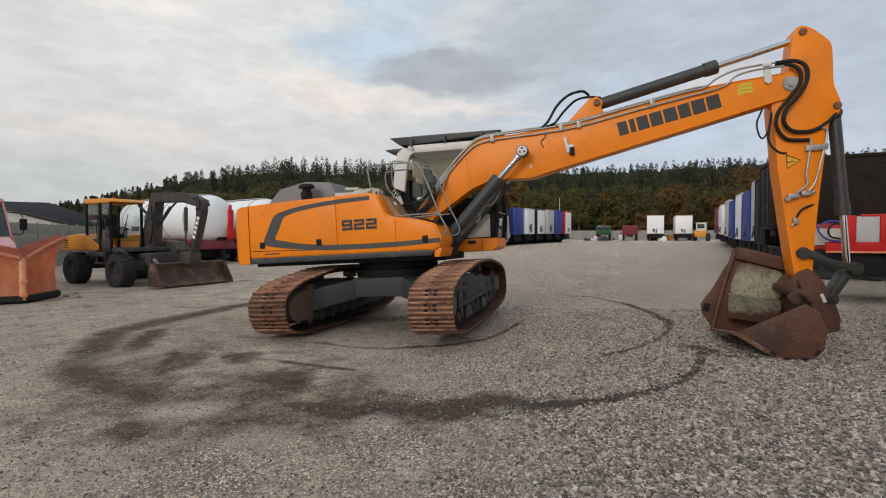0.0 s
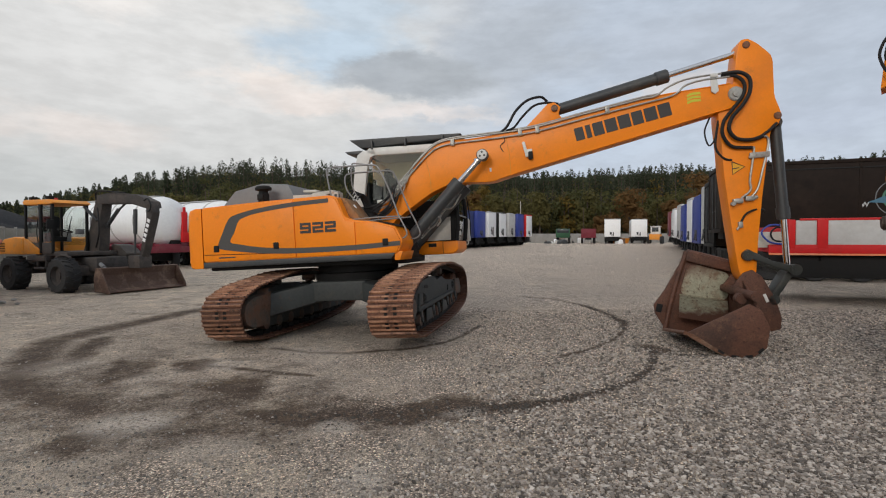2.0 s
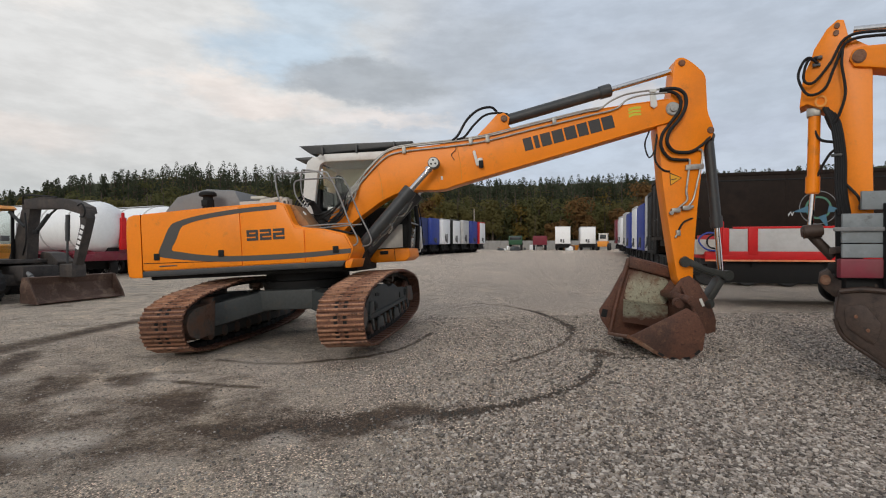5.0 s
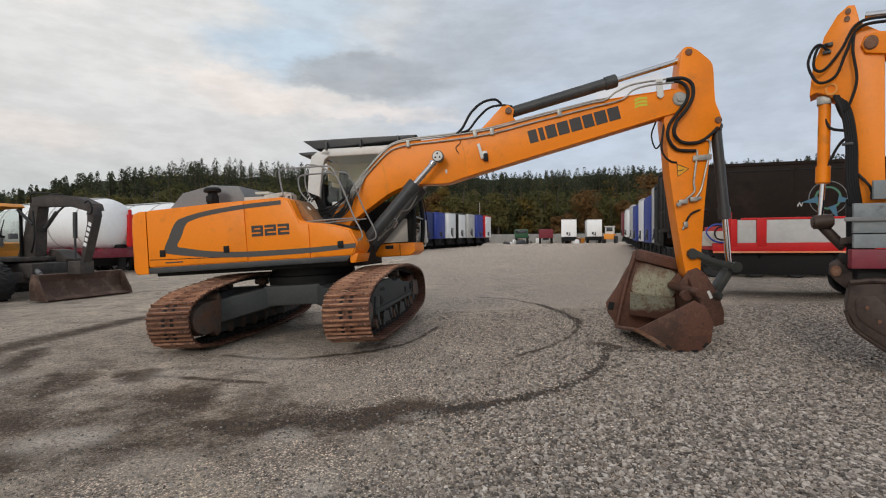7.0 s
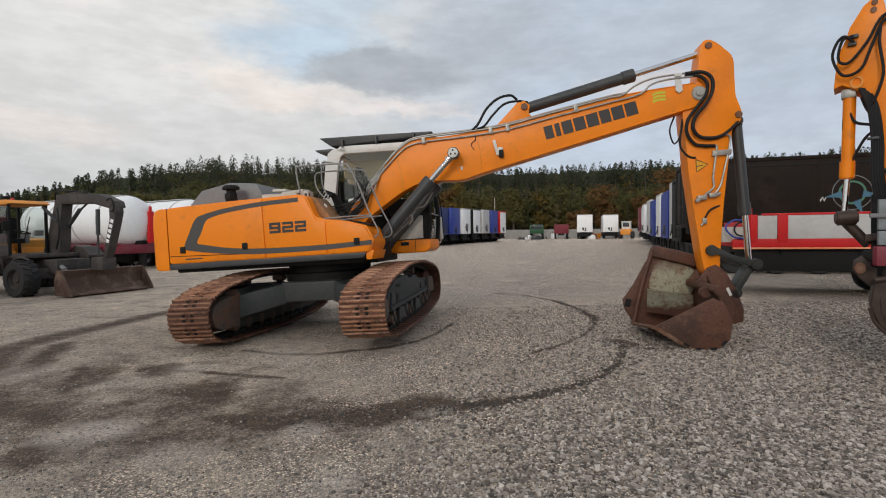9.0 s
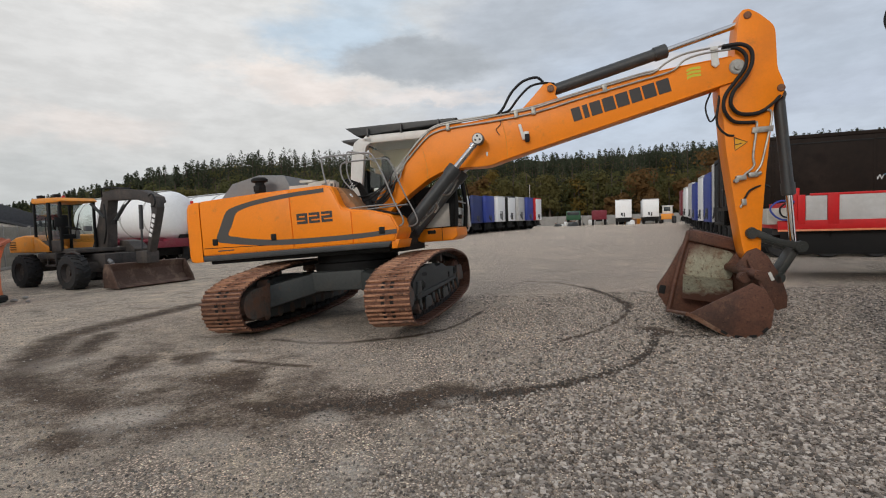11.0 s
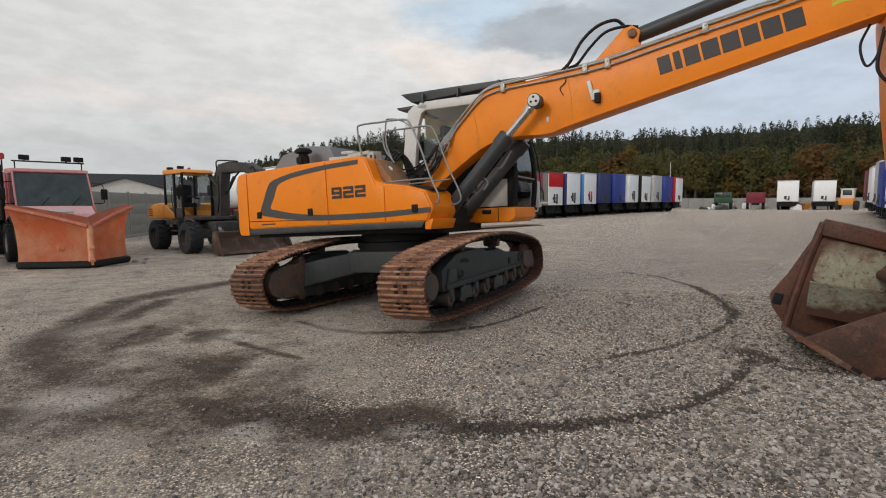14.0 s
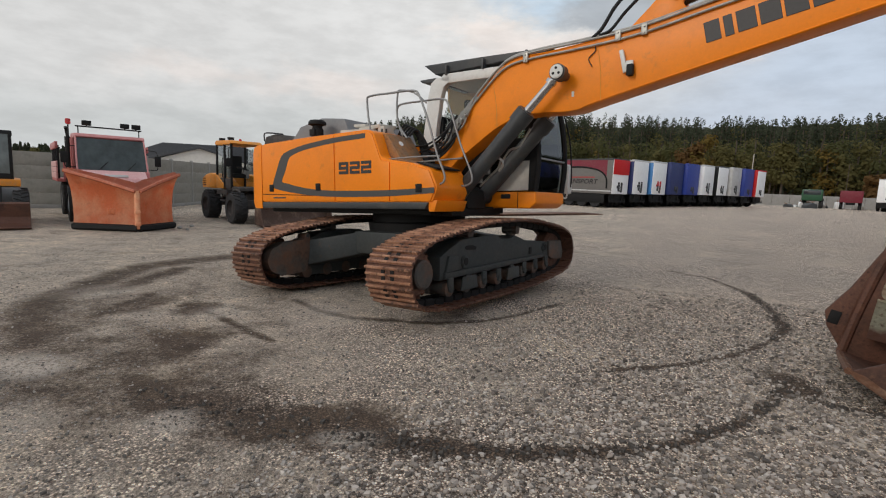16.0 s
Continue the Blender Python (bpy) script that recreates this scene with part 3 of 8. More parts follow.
# pale dusty scuffs, the same way
PALE = [(-0.02, 3.9, 0.16, 0.09, 23, 0.9),
        (-1.04, 3.58, 0.16, 0.15, 23, 0.8),
        (-2.76, 3.66, 0.29, 0.2, 24, 1.0),
        (-2.86, 3.58, 0.16, 0.25, 24, 0.7),
        (-2.81, 5.46, 0.18, 0.2, 26, 0.6),
        (-4.8, 5.44, 0.39, 0.35, 27, 0.35),
        (-2.73, 3.63, 0.27, 0.17, -4, 0.9),
        (-2.92, 3.59, 0.18, 0.2, -4, 0.6),
        (-2.81, 5.54, 0.27, 0.2, -5, 0.6),
        (-0.66, 2.76, 0.14, 0.17, -4, 0.7),
        (-1.65, 5.84, 0.42, 0.29, -5, 0.5),
        (-1.96, 6.2, 0.33, 0.27, 26, 0.5),
        (-1.84, 3.12, 0.24, 0.15, -4, 0.4),
        (-1.78, 3.13, 0.19, 0.14, 23, 0.4),
        (-3.34, 5.03, 0.24, 0.25, -5, 0.45),
        (-4.67, 5.58, 0.27, 0.19, -5, 0.5)]


def build_ground():
    bm = bmesh.new()
    xs = sorted({-3000, -900, -300, -120, -60, -40, -25, -18, 60, 120, 300, 900, 3000, 30, 40, 20, 14, -9, -8, 6, 8, 11} | {round(-7 + 0.04 * i, 2) for i in range(290)})
    ys = sorted({-3000, -600, -100, -30, -10, -4, 22, 30, 34, 38, 42, 46, 50, 54, 58, 62, 66, 72, 90, 120, 200, 400, 1000, 3000, 14, 16, 18, -1, 0, 1, 2} | {round(2.6 + 0.045 * i, 3) for i in range(108)} | {round(7.5 + 0.1 * i, 2) for i in range(52)})
    grid = [[bm.verts.new((x, y, rise(x, y))) for x in xs] for y in ys]
    for a, b in zip(grid, grid[1:]):
        for i in range(len(xs) - 1):
            bm.faces.new((a[i], a[i + 1], b[i + 1], b[i]))
    me = bpy.data.meshes.new("ground")
    for f in bm.faces:
        f.smooth = True
    bm.to_mesh(me)
    bm.free()
    at = me.attributes.new("marks", "FLOAT", "POINT")
    for i, v in enumerate(me.vertices):
        x, y = v.co.x, v.co.y
        at.data[i].value = marked(x, y) if -14 < x < 14 and -2 < y < 14 else 0.0
    at = me.attributes.new("pale", "FLOAT", "POINT")
    for i, v in enumerate(me.vertices):
        x, y = v.co.x, v.co.y
        if -9 < x < 6 and 1 < y < 14:
            w = 0.35 * noise.noise((x * 2.6, y * 2.6, 5.0)) + 0.2 * noise.noise((x * 7, y * 7, 2.0))
            at.data[i].value = spots(x, y, PALE, w)
    me.materials.append(M_GRAVEL)
    return tagged(new("ground", me), "grey gravel yard with dark curved track scrapes and damp stains", "ground", kind="structure")


build_ground()


def loose_gravel():
    """Loose crushed stones on the near part of the yard, as real pieces."""
    rng = np.random.default_rng(8)
    cube = np.array([(x, y, z) for x in (-1, 1) for y in (-1, 1) for z in (-1, 1)], float)
    quads = np.array([(0, 1, 3, 2), (4, 6, 7, 5), (0, 4, 5, 1), (2, 3, 7, 6), (0, 2, 6, 4), (1, 5, 7, 3)])
    n = 235000
    # thickest in the foreground, thinning out with distance and towards the trodden side
    y = 1.7 + 8.3 * rng.uniform(0, 1, n) ** 2.1
    x = rng.uniform(-1, 1, n) * (2.2 + 0.95 * y) + 0.5
    dens = np.clip(0.12 + 0.26 * (x + 0.9) - 0.04 * (y - 3), 0.15, 1.0)
    keep = rng.uniform(0, 1, n) < dens * np.clip((y - 1.7) / 0.9, 0, 1)
    gx, gy = np.arange(-7, 7, 0.08), np.arange(1.6, 12, 0.08)
    dark = np.array([[marked(float(a_), float(b_)) for a_ in gx] for b_ in gy])
    ix, iy = np.clip(((x + 7) / 0.08).astype(int), 0, len(gx) - 1), np.clip(((y - 1.6) / 0.08).astype(int), 0, len(gy) - 1)
    keep &= rng.uniform(0.0, 1.05, n) > dark[iy, ix]
    x, y = x[keep], y[keep]
    n = len(x)
    size = 0.0052 + 0.0085 * rng.uniform(0, 1, n) ** 2.0
    v = cube[None] * (1 + 0.35 * rng.normal(size=(n, 8, 3)))
    size *= np.clip(0.85 + 0.25 * x, 0.6, 1.0)
    v *= size[:, None, None] * rng.uniform(0.6, 1.25, (n, 1, 3)) * np.array([1, 1, 0.7])
    a = rng.uniform(0, 6.283, n)
    c, s = np.cos(a)[:, None], np.sin(a)[:, None]
    out = np.stack([v[..., 0] * c - v[..., 1] * s + x[:, None], v[..., 0] * s + v[..., 1] * c + y[:, None], v[..., 2] + (size * 0.5)[:, None]], -1).reshape(-1, 3)
    f = (quads[None] + 8 * np.arange(n)[:, None, None]).reshape(-1, 4)
    me = bpy.data.meshes.new("gravel_stones")
    me.from_pydata(out.tolist(), [], f.tolist())
    # on the trodden side the stones are smaller and grey with dust
    side = (x + 0.35 * np.sin(3 * y) + rng.normal(0, 0.5, n) < -0.6).astype(int)
    me.polygons.foreach_set("material_index", np.repeat(side, 6).tolist())
    for tones in (((0.075, 0.064, 0.055, 1), (0.345, 0.298, 0.255, 1), (0.58, 0.52, 0.46, 1)), ((0.085, 0.076, 0.067, 1), (0.26, 0.234, 0.207, 1), (0.50, 0.455, 0.405, 1))):
        me.materials.append(stone_material(tones))
    return tagged(new("gravel_stones", me), "loose crushed grey stones scattered over the yard", "gravel", kind="stuff")


def stone_material(tones):
    m = material("crushed_stone", (0.3, 0.285, 0.265), 0.85)
    nt = m.node_tree
    geo, rmp = nt.nodes.new("ShaderNodeNewGeometry"), nt.nodes.new("ShaderNodeValToRGB")
    e = rmp.color_ramp.elements
    e[0].color, e[1].color = tones[0], tones[2]
    e.new(0.62).color = tones[1]
    nt.links.new(geo.outputs["Random Per Island"], rmp.inputs[0])
    nt.links.new(rmp.outputs[0], nt.nodes["Principled BSDF"].inputs["Base Color"])
    return m


def soil_clods():
    """Dark crumbs of earth thrown up along the scrape round the machine."""
    rng = np.random.default_rng(21)
    cube = np.array([(x, y, z) for x in (-1, 1) for y in (-1, 1) for z in (-1, 1)], float)
    quads = np.array([(0, 1, 3, 2), (4, 6, 7, 5), (0, 4, 5, 1), (2, 3, 7, 6), (0, 2, 6, 4), (1, 5, 7, 3)])
    pts = []
    for line, wid, k in MARKS[:4] + MARKS[7:8] + MARKS[11:]:
        for (ax, ay), (bx, by) in zip(line, line[1:]):
            m = int(120 * math.hypot(bx - ax, by - ay))
            f = rng.uniform(0, 1, m)
            off = rng.normal(0, min(wid, 0.2) * 0.5, (m, 2))
            pts.append(np.stack([ax + (bx - ax) * f, ay + (by - ay) * f], 1) + off)
    p = np.concatenate(pts)
    n = len(p)
    size = 0.003 + 0.009 * rng.uniform(0, 1, n) ** 3
    v = cube[None] * (1 + 0.4 * rng.normal(size=(n, 8, 3))) * size[:, None, None] * rng.uniform(0.6, 1.3, (n, 1, 3))
    out = (v + np.concatenate([p, (size * 0.4)[:, None]], 1)[:, None]).reshape(-1, 3)
    me = bpy.data.meshes.new("soil_clods")
    me.from_pydata(out.tolist(), [], (quads[None] + 8 * np.arange(n)[:, None, None]).reshape(-1, 4).tolist())
    me.materials.append(material("damp_earth", (0.085, 0.075, 0.065), 0.9, grain=(60, 0.4)))
    return tagged(new("soil_clods", me), "dark crumbs of damp earth along the curved scrape", "soil", kind="stuff")


loose_gravel()
soil_clods()

# ---- the crawler excavator, raised on its bucket ----
EXC_AT = (-1.445, 7.931, 0.042)
TIP = Vector((-0.050, 0.0245, 1)).normalized()
EXC = Matrix.Translation(EXC_AT) @ Vector((0, 0, 1)).rotation_difference(TIP).to_matrix().to_4x4()
UPPER, UNDER = pose(0, 0, 0, 0, 0, -11.35), pose(0, 0, 0, 0, 0, 78.35)


def track_line(n, knots):
    """n even places round a closed smooth track outline: (x, z, turn)."""
    line = smooth_line([(x, 0, z) for x, z in knots + knots[:1]], 24)
    cum = [0.0]
    for p, q in zip(line, line[1:]):
        cum.append(cum[-1] + (q - p).length)
    out = []
    for i in range(n):
        s = i * cum[-1] / n
        k = max(j for j in range(len(cum)) if cum[j] <= s + 1e-9)
        k = min(k, len(line) - 2)
        p = line[k].lerp(line[k + 1], (s - cum[k]) / max(cum[k + 1] - cum[k], 1e-6))
        d = line[k + 1] - line[k]
        out.append((p.x, p.z, math.atan2(d.z, d.x)))
    return out, cum[-1] / n


def shoe_mesh(pitch, width):
    bm = box((pitch * 0.93, width, 0.016), (0, 0, -0.007), 0.003, seg=1)
    merge(bm, box((pitch * 0.24, width, 0.008), (pitch * 0.5, 0, 0.0062), 0.0, seg=1))
    p0 = len(bm.faces)
    for gx, gh in ((-0.40, 0.026), (-0.04, 0.018), (0.32, 0.018)):
        g = prism([(gx * pitch - 0.018, -0.012), (gx * pitch + 0.018, -0.012), (gx * pitch + 0.010, -0.014 - gh), (gx * pitch - 0.010, -0.014 - gh)], -width / 2, width / 2, 0.003, 1)
        merge(bm, g)
    bm.faces.ensure_lookup_table()
    bm.normal_update()
    for f in bm.faces[p0:]:
        f.material_index = 0 if abs(f.normal.y) > 0.7 else 2
    c0 = len(bm.faces)
    for sy in (-1, 1):
        merge(bm, box((pitch * 0.9, 0.035, 0.08), (0, sy * 0.095, 0.035), 0.006, seg=1))
    n0 = len(bm.faces)
    for sx in (-0.22, 0.14):
        for sy in (-0.06, 0.06):
            merge(bm, box((0.040, 0.045, 0.012), (sx * pitch, sy, -0.0168), 0.0, seg=1))
    bm.faces.ensure_lookup_table()
    for f in bm.faces[n0:]:
        f.material_index = 1
    for f in bm.faces[c0:n0]:
        f.material_index = 1
    return mesh_of("shoe", bm, (M_PLATE, M_BLACK, M_WORN))


def window_glass(name, tint):
    m = bpy.data.materials.new(name)
    m.use_nodes = True
    n, l = m.node_tree.nodes, m.node_tree.links
    n.clear()
    out, mix, tr, gl = n.new("ShaderNodeOutputMaterial"), n.new("ShaderNodeMixShader"), n.new("ShaderNodeBsdfTransparent"), n.new("ShaderNodeBsdfGlossy")
    lw, pw, fr = n.new("ShaderNodeLayerWeight"), n.new("ShaderNodeMath"), n.new("ShaderNodeMath")
    lw.inputs["Blend"].default_value = 0.5
    pw.operation, pw.inputs[1].default_value = "POWER", 4.0
    fr.operation, fr.inputs[1].default_value, fr.inputs[2].default_value = "MULTIPLY_ADD", 0.85, 0.04
    l.new(lw.outputs["Facing"], pw.inputs[0]), l.new(pw.outputs[0], fr.inputs[0])
    tr.inputs["Color"].default_value = (*tint, 1)
    gl.inputs["Roughness"].default_value = 0.03
    l.new(fr.outputs[0], mix.inputs[0]), l.new(tr.outputs[0], mix.inputs[1]), l.new(gl.outputs[0], mix.inputs[2]), l.new(mix.outputs[0], out.inputs["Surface"])
    return m


M_WIN = window_glass("window_glass", (0.86, 0.90, 0.88))
M_TINT = window_glass("tinted_window_glass", (0.30, 0.38, 0.38))


def translucent_lining():
    """Pale cab lining, made translucent so that daylight brightens it."""
    m = material("beige_lining", (0.90, 0.77, 0.56), 0.8, grain=(30, 0.1))
    nt = m.node_tree
    b = nt.nodes["Principled BSDF"]
    tl, mx = nt.nodes.new("ShaderNodeBsdfTranslucent"), nt.nodes.new("ShaderNodeMixShader")
    mx.inputs[0].default_value = 0.75
    nt.links.new(b.inputs["Base Color"].links[0].from_socket, tl.inputs["Color"]), nt.links.new(b.outputs[0], mx.inputs[1]), nt.links.new(tl.outputs[0], mx.inputs[2])
    nt.links.new(mx.outputs[0], nt.nodes["Material Output"].inputs["Surface"])
    return m


def cylinder_body(a, b, r, collar=1.18):
    """A hydraulic cylinder tube with a thicker gland at its rod end b and an eye at a."""
    a, b = Vector(a), Vector(b)
    d = (b - a).normalized()
    return merge(rod(a, b, r, seg=24, bev=0.012), rod(b - d * 0.17, b + d * 0.015, r * collar, seg=24, bev=0.012), rod(a - d * 0.02, a + d * 0.07, r * 1.08, seg=24, bev=0.012),
                 rod(a + Vector((0, -r * 1.2, 0)), a + Vector((0, r * 1.2, 0)), r * 0.95, seg=20, bev=0.01))


def excavator():
    ex = thing("crawler_excavator", EXC, "yellow crawler excavator with rusty tracks, propped up on its bucket", "excavator")
    under = lambda n, bm, m, lab="": part(n, bm, m, ex, lab, UNDER)
    upper = lambda n, bm, m, lab="": part(n, bm, m, ex, lab, UPPER)

    # undercarriage
    KNOTS = [(-1.24, 0.075), (-0.67, 0.07), (0.09, 0.065), (0.75, 0.08), (1.30, 0.115), (1.85, 0.18), (2.10, 0.29), (2.17, 0.45), (2.08, 0.68), (1.73, 0.82), (1.2, 0.90), (0.64, 0.955), (-0.30, 0.955), (-0.845, 0.895), (-1.41, 0.82), (-1.71, 0.735), (-1.88, 0.645), (-1.955, 0.48), (-1.88, 0.245), (-1.66, 0.125)]
    places, pitch = track_line(49, KNOTS)
    shoe = shoe_mesh(pitch, 0.6)
    for yc, sg in ((-1.04, -1), (1.34, 1)):
        side = under("track_frame", merge(
            prism([(-1.30, 0.345), (-0.29, 0.35), (1.08, 0.385), (1.60, 0.40), (1.62, 0.61), (1.30, 0.645), (0.78, 0.68), (0.45, 0.765), (0.30, 0.735), (0.05, 0.735), (-0.08, 0.79), (-0.36, 0.80), (-0.88, 0.775), (-1.15, 0.67), (-1.30, 0.60)], yc - 0.15, yc + 0.15, 0.02),
            prism([(-1.24, 0.36), (1.30, 0.405), (1.30, 0.455), (-1.24, 0.43)], yc + sg * 0.14, yc + sg * 0.185, 0.012),
            prism([(-1.22, 0.43), (-0.98, 0.44), (-0.98, 0.60), (-1.16, 0.61)], yc + sg * 0.14, yc + sg * 0.18, 0.012),
            *[rod((x, yc + sg * 0.12, z), (x, yc + sg * 0.175, z), 0.075, seg=18, bev=0.012) for x, z in ((-0.82, 0.52), (1.365, 0.55))],
        ), M_CHAS, "dusty grey track frame")
        for i, (x, z, a) in enumerate(places):
            o = new("shoe", shoe)
            o.parent, o.matrix_basis = side, pose(x, yc, z, 0, -math.degrees(a), 0)
        teeth = [box((0.055, 0.07, 0.05), (-1.62 + 0.285 * math.cos(2 * math.pi * k / 21), yc, 0.455 + 0.285 * math.sin(2 * math.pi * k / 21)), 0.008, rot=(0, -360 * k / 21, 0), seg=1) for k in range(21)]
        part("drive_wheel", merge(moved(lathe([(0.0, -0.10), (0.22, -0.10), (0.27, -0.04), (0.27, 0.04), (0.22, 0.10), (0.0, 0.10)], "Y", 28), -1.62, yc, 0.455), *teeth), M_PLATE, side, "dark toothed drive wheel")
        hub = [(0.0, 0.225), (0.13, 0.225), (0.152, 0.21), (0.158, 0.10), (0.0, 0.10)]
        part("drive_hub", moved(lathe(hub if sg > 0 else [(r_, -y_) for r_, y_ in hub[::-1]], "Y", 28), -1.66, yc, 0.457), M_CHASR, side, "rusty round hub cover")
        part("idler_wheel", moved(lathe([(0.08, -0.13), (0.26, -0.11), (0.29, -0.07), (0.29, 0.07), (0.26, 0.11), (0.08, 0.13)], "Y", 28), 1.80, yc, 0.47), M_PLATE, side)
        part("drive_housing", prism(rounded([(-1.86, 0.44), (-1.80, 0.59), (-1.62, 0.665), (-1.27, 0.69), (-1.26, 0.76), (-1.22, 0.785), (-1.18, 0.75), (-1.19, 0.57), (-1.24, 0.265), (-1.62, 0.245), (-1.80, 0.31)], 0.05), yc - sg * 0.28, yc - sg * 0.11, 0.03, 3), M_CHASR, side, "dusty rusty drive housing")
        part("housing_pin", rod((-1.225, yc - sg * 0.295, 0.745), (-1.225, yc - sg * 0.27, 0.745), 0.026, seg=14, bev=0.005), M_CHAS, side)
        part("idler_yoke", prism([(1.50, 0.40), (1.62, 0.35), (2.00, 0.33), (2.04, 0.45), (1.94, 0.63), (1.50, 0.64)], yc + sg * 0.13, yc + sg * 0.185, 0.02), M_CHASR, side, "rusty idler guard")
        part("cut_out", box((0.085, 0.02, 0.10), (0.90, yc + sg * 0.152, 0.53), 0.01), M_BLACK, side, "dark square opening")
        part("cut_out", prism(rounded([(-0.80, 0.655), (-0.58, 0.64), (-0.56, 0.675), (-0.66, 0.70), (-0.80, 0.70)], 0.02), yc + sg * 0.142, yc + sg * 0.156, 0.0), M_BLACK, side, "dark slanted opening")
        for x, z in ((-0.82, 0.52), (1.365, 0.55)):
            part("cut_out", rod((x, yc + sg * 0.165, z), (x, yc + sg * 0.179, z), 0.045, seg=16), M_BLACK, side, "dark round opening")
        for i in range(8):
            x = -1.16 + i * 0.36
            r_ = part("roller", moved(lathe([(0.05, -0.19), (0.085, -0.18), (0.085, -0.06), (0.07, -0.05), (0.07, 0.05), (0.085, 0.06), (0.085, 0.18), (0.05, 0.19)], "Y", 16), x, yc, 0.245 + 0.012 * max(0, i - 3)), M_CHASR, side)
            part("roller_end", merge(rod((x, yc + sg * 0.185, 0.25 + 0.012 * max(0, i - 3)), (x, yc + sg * 0.215, 0.25 + 0.012 * max(0, i - 3)), 0.045, seg=14, bev=0.008), box((0.10, 0.03, 0.12), (x, yc + sg * 0.19, 0.31 + 0.012 * max(0, i - 3)), 0.01)), M_CHAS, r_)
        for x in (-0.62, 0.58):
            part("carrier_roller", merge(moved(lathe([(0.04, -0.12), (0.06, -0.11), (0.06, 0.11), (0.04, 0.12)], "Y", 16), x, yc, 0.835), box((0.10, 0.10, 0.08), (x, yc, 0.775), 0.01)), M_CHASR, side)
        # plate added to close the gap where the inner side lies in shade
        part("inner_guard", prism([(-1.2, 0.19), (1.55, 0.22), (1.60, 0.40), (-1.25, 0.37)], yc - sg * 0.18, yc - sg * 0.155, 0.008), M_CHAS, side)
        for x0, x1 in ((-0.98, -0.62), (0.10, 0.46)):
            part("chain_guide", prism([(x0, 0.20), (x1, 0.205), (x1 - 0.04, 0.36), (x0 + 0.04, 0.355)], yc + sg * 0.20, yc + sg * 0.22, 0.008), M_CHAS, side)
    legs = []
    for sx in (-1, 1):
        for sg, y1, y0 in ((-1, -0.88, -0.20), (1, 1.18, 0.50)):
            bm = bmesh.new()
            vs = [bm.verts.new(v) for v in ((sx * 0.25, y0, 0.50), (sx * 0.80, y0, 0.50), (sx * 0.80, y0, 0.80), (sx * 0.25, y0, 0.82), (sx * 0.80, y1, 0.32), (sx * 1.28, y1, 0.32), (sx * 1.28, y1, 0.66), (sx * 0.80, y1, 0.70))]
            for f in ((0, 1, 2, 3), (4, 5, 6, 7), (0, 1, 5, 4), (1, 2, 6, 5), (2, 3, 7, 6), (3, 0, 4, 7)):
                bm.faces.new([vs[k] for k in f])
            bmesh.ops.recalc_face_normals(bm, faces=bm.faces)
            legs.append(bevel(bm, 0.03))
    under("centre_frame", merge(box((1.66, 0.9, 0.30), (0.0, 0.15, 0.66), 0.04), *legs), M_CHAS, "dusty grey crossed carrying frame")
    under("slewing_ring", moved(lathe([(0.4, 0.80), (0.70, 0.80), (0.72, 0.92), (0.66, 0.94), (0.66, 1.10), (0.4, 1.10)], "Z", 40), 0, 0.12, 0), M_BLACK, "black toothed slewing ring")

    # upper frame and bodywork
    upper("turntable_frame", merge(box((3.0, 1.8, 0.10), (-0.75, 0.0, 1.10), 0.02), box((0.95, 1.2, 0.12), (0.42, -0.05, 1.09), 0.02)), M_BLACK)
    upper("front_foot", prism([(0.84, 1.09), (0.92, 1.09), (0.965, 1.22), (0.84, 1.22)], -1.06, -0.43, 0.01), M_YEL)
    upper("skirt", prism([(-2.24, 1.105), (0.80, 1.115), (0.86, 1.20), (-2.24, 1.195)], -1.085, -0.7, 0.015), M_GREY, "dark grey lower edge of the bodywork")
    SIDE = [(-2.24, 1.19), (0.90, 1.19), (0.98, 1.36), (0.88, 1.575), (0.58, 1.66), (0.28, 1.70), (0.12, 1.75), (0.0, 2.06), (-0.10, 2.09), (-1.2, 2.075), (-2.24, 2.04)]
    upper("side_body", prism(rounded(SIDE, 0.05), -1.075, -0.42, 0.03, 3), M_YEL)
    upper("engine_body", prism([(-2.24, 1.19), (-0.45, 1.19), (-0.45, 2.065), (-1.2, 2.065), (-2.24, 2.03)], -0.415, 1.2, 0.03), M_YEL)
    bm = bmesh.new()
    plan = [(-2.245, -1.085), (-2.43, -1.08), (-2.50, -1.05), (-2.565, -0.97), (-2.63, -0.82), (-2.69, -0.6), (-2.73, -0.3), (-2.74, 0.05), (-2.73, 0.40), (-2.68, 0.70), (-2.61, 0.96), (-2.50, 1.12), (-2.40, 1.17), (-2.245, 1.18)]
    rows = []
    for z, k in ((1.10, 0.80), (1.12, 0.93), (1.20, 1.0), (1.78, 1.0), (1.94, 0.96), (2.01, 0.86), (2.035, 0.6)):
        rows.append([bm.verts.new((-2.245 + (x + 2.245) * k, y * (0.97 + 0.03 * k), z)) for x, y in plan])
    for a, b in zip(rows, rows[1:]):
        for i in range(len(plan) - 1):
            bm.faces.new((a[i], a[i + 1], b[i + 1], b[i]))
    bm.faces.new(rows[0][::-1]), bm.faces.new(rows[-1])
    bm.faces.new([r[0] for r in rows][::-1]), bm.faces.new([r[-1] for r in rows])
    upper("counterweight", bm, M_YEL, "rounded yellow counterweight")
    y = -1.092
    upper("rear_door", prism([(-2.225, 1.205), (-0.675, 1.205), (-0.69, 2.06), (-1.2, 2.055), (-2.225, 2.02)], y, -1.06, 0.014), M_YEL)
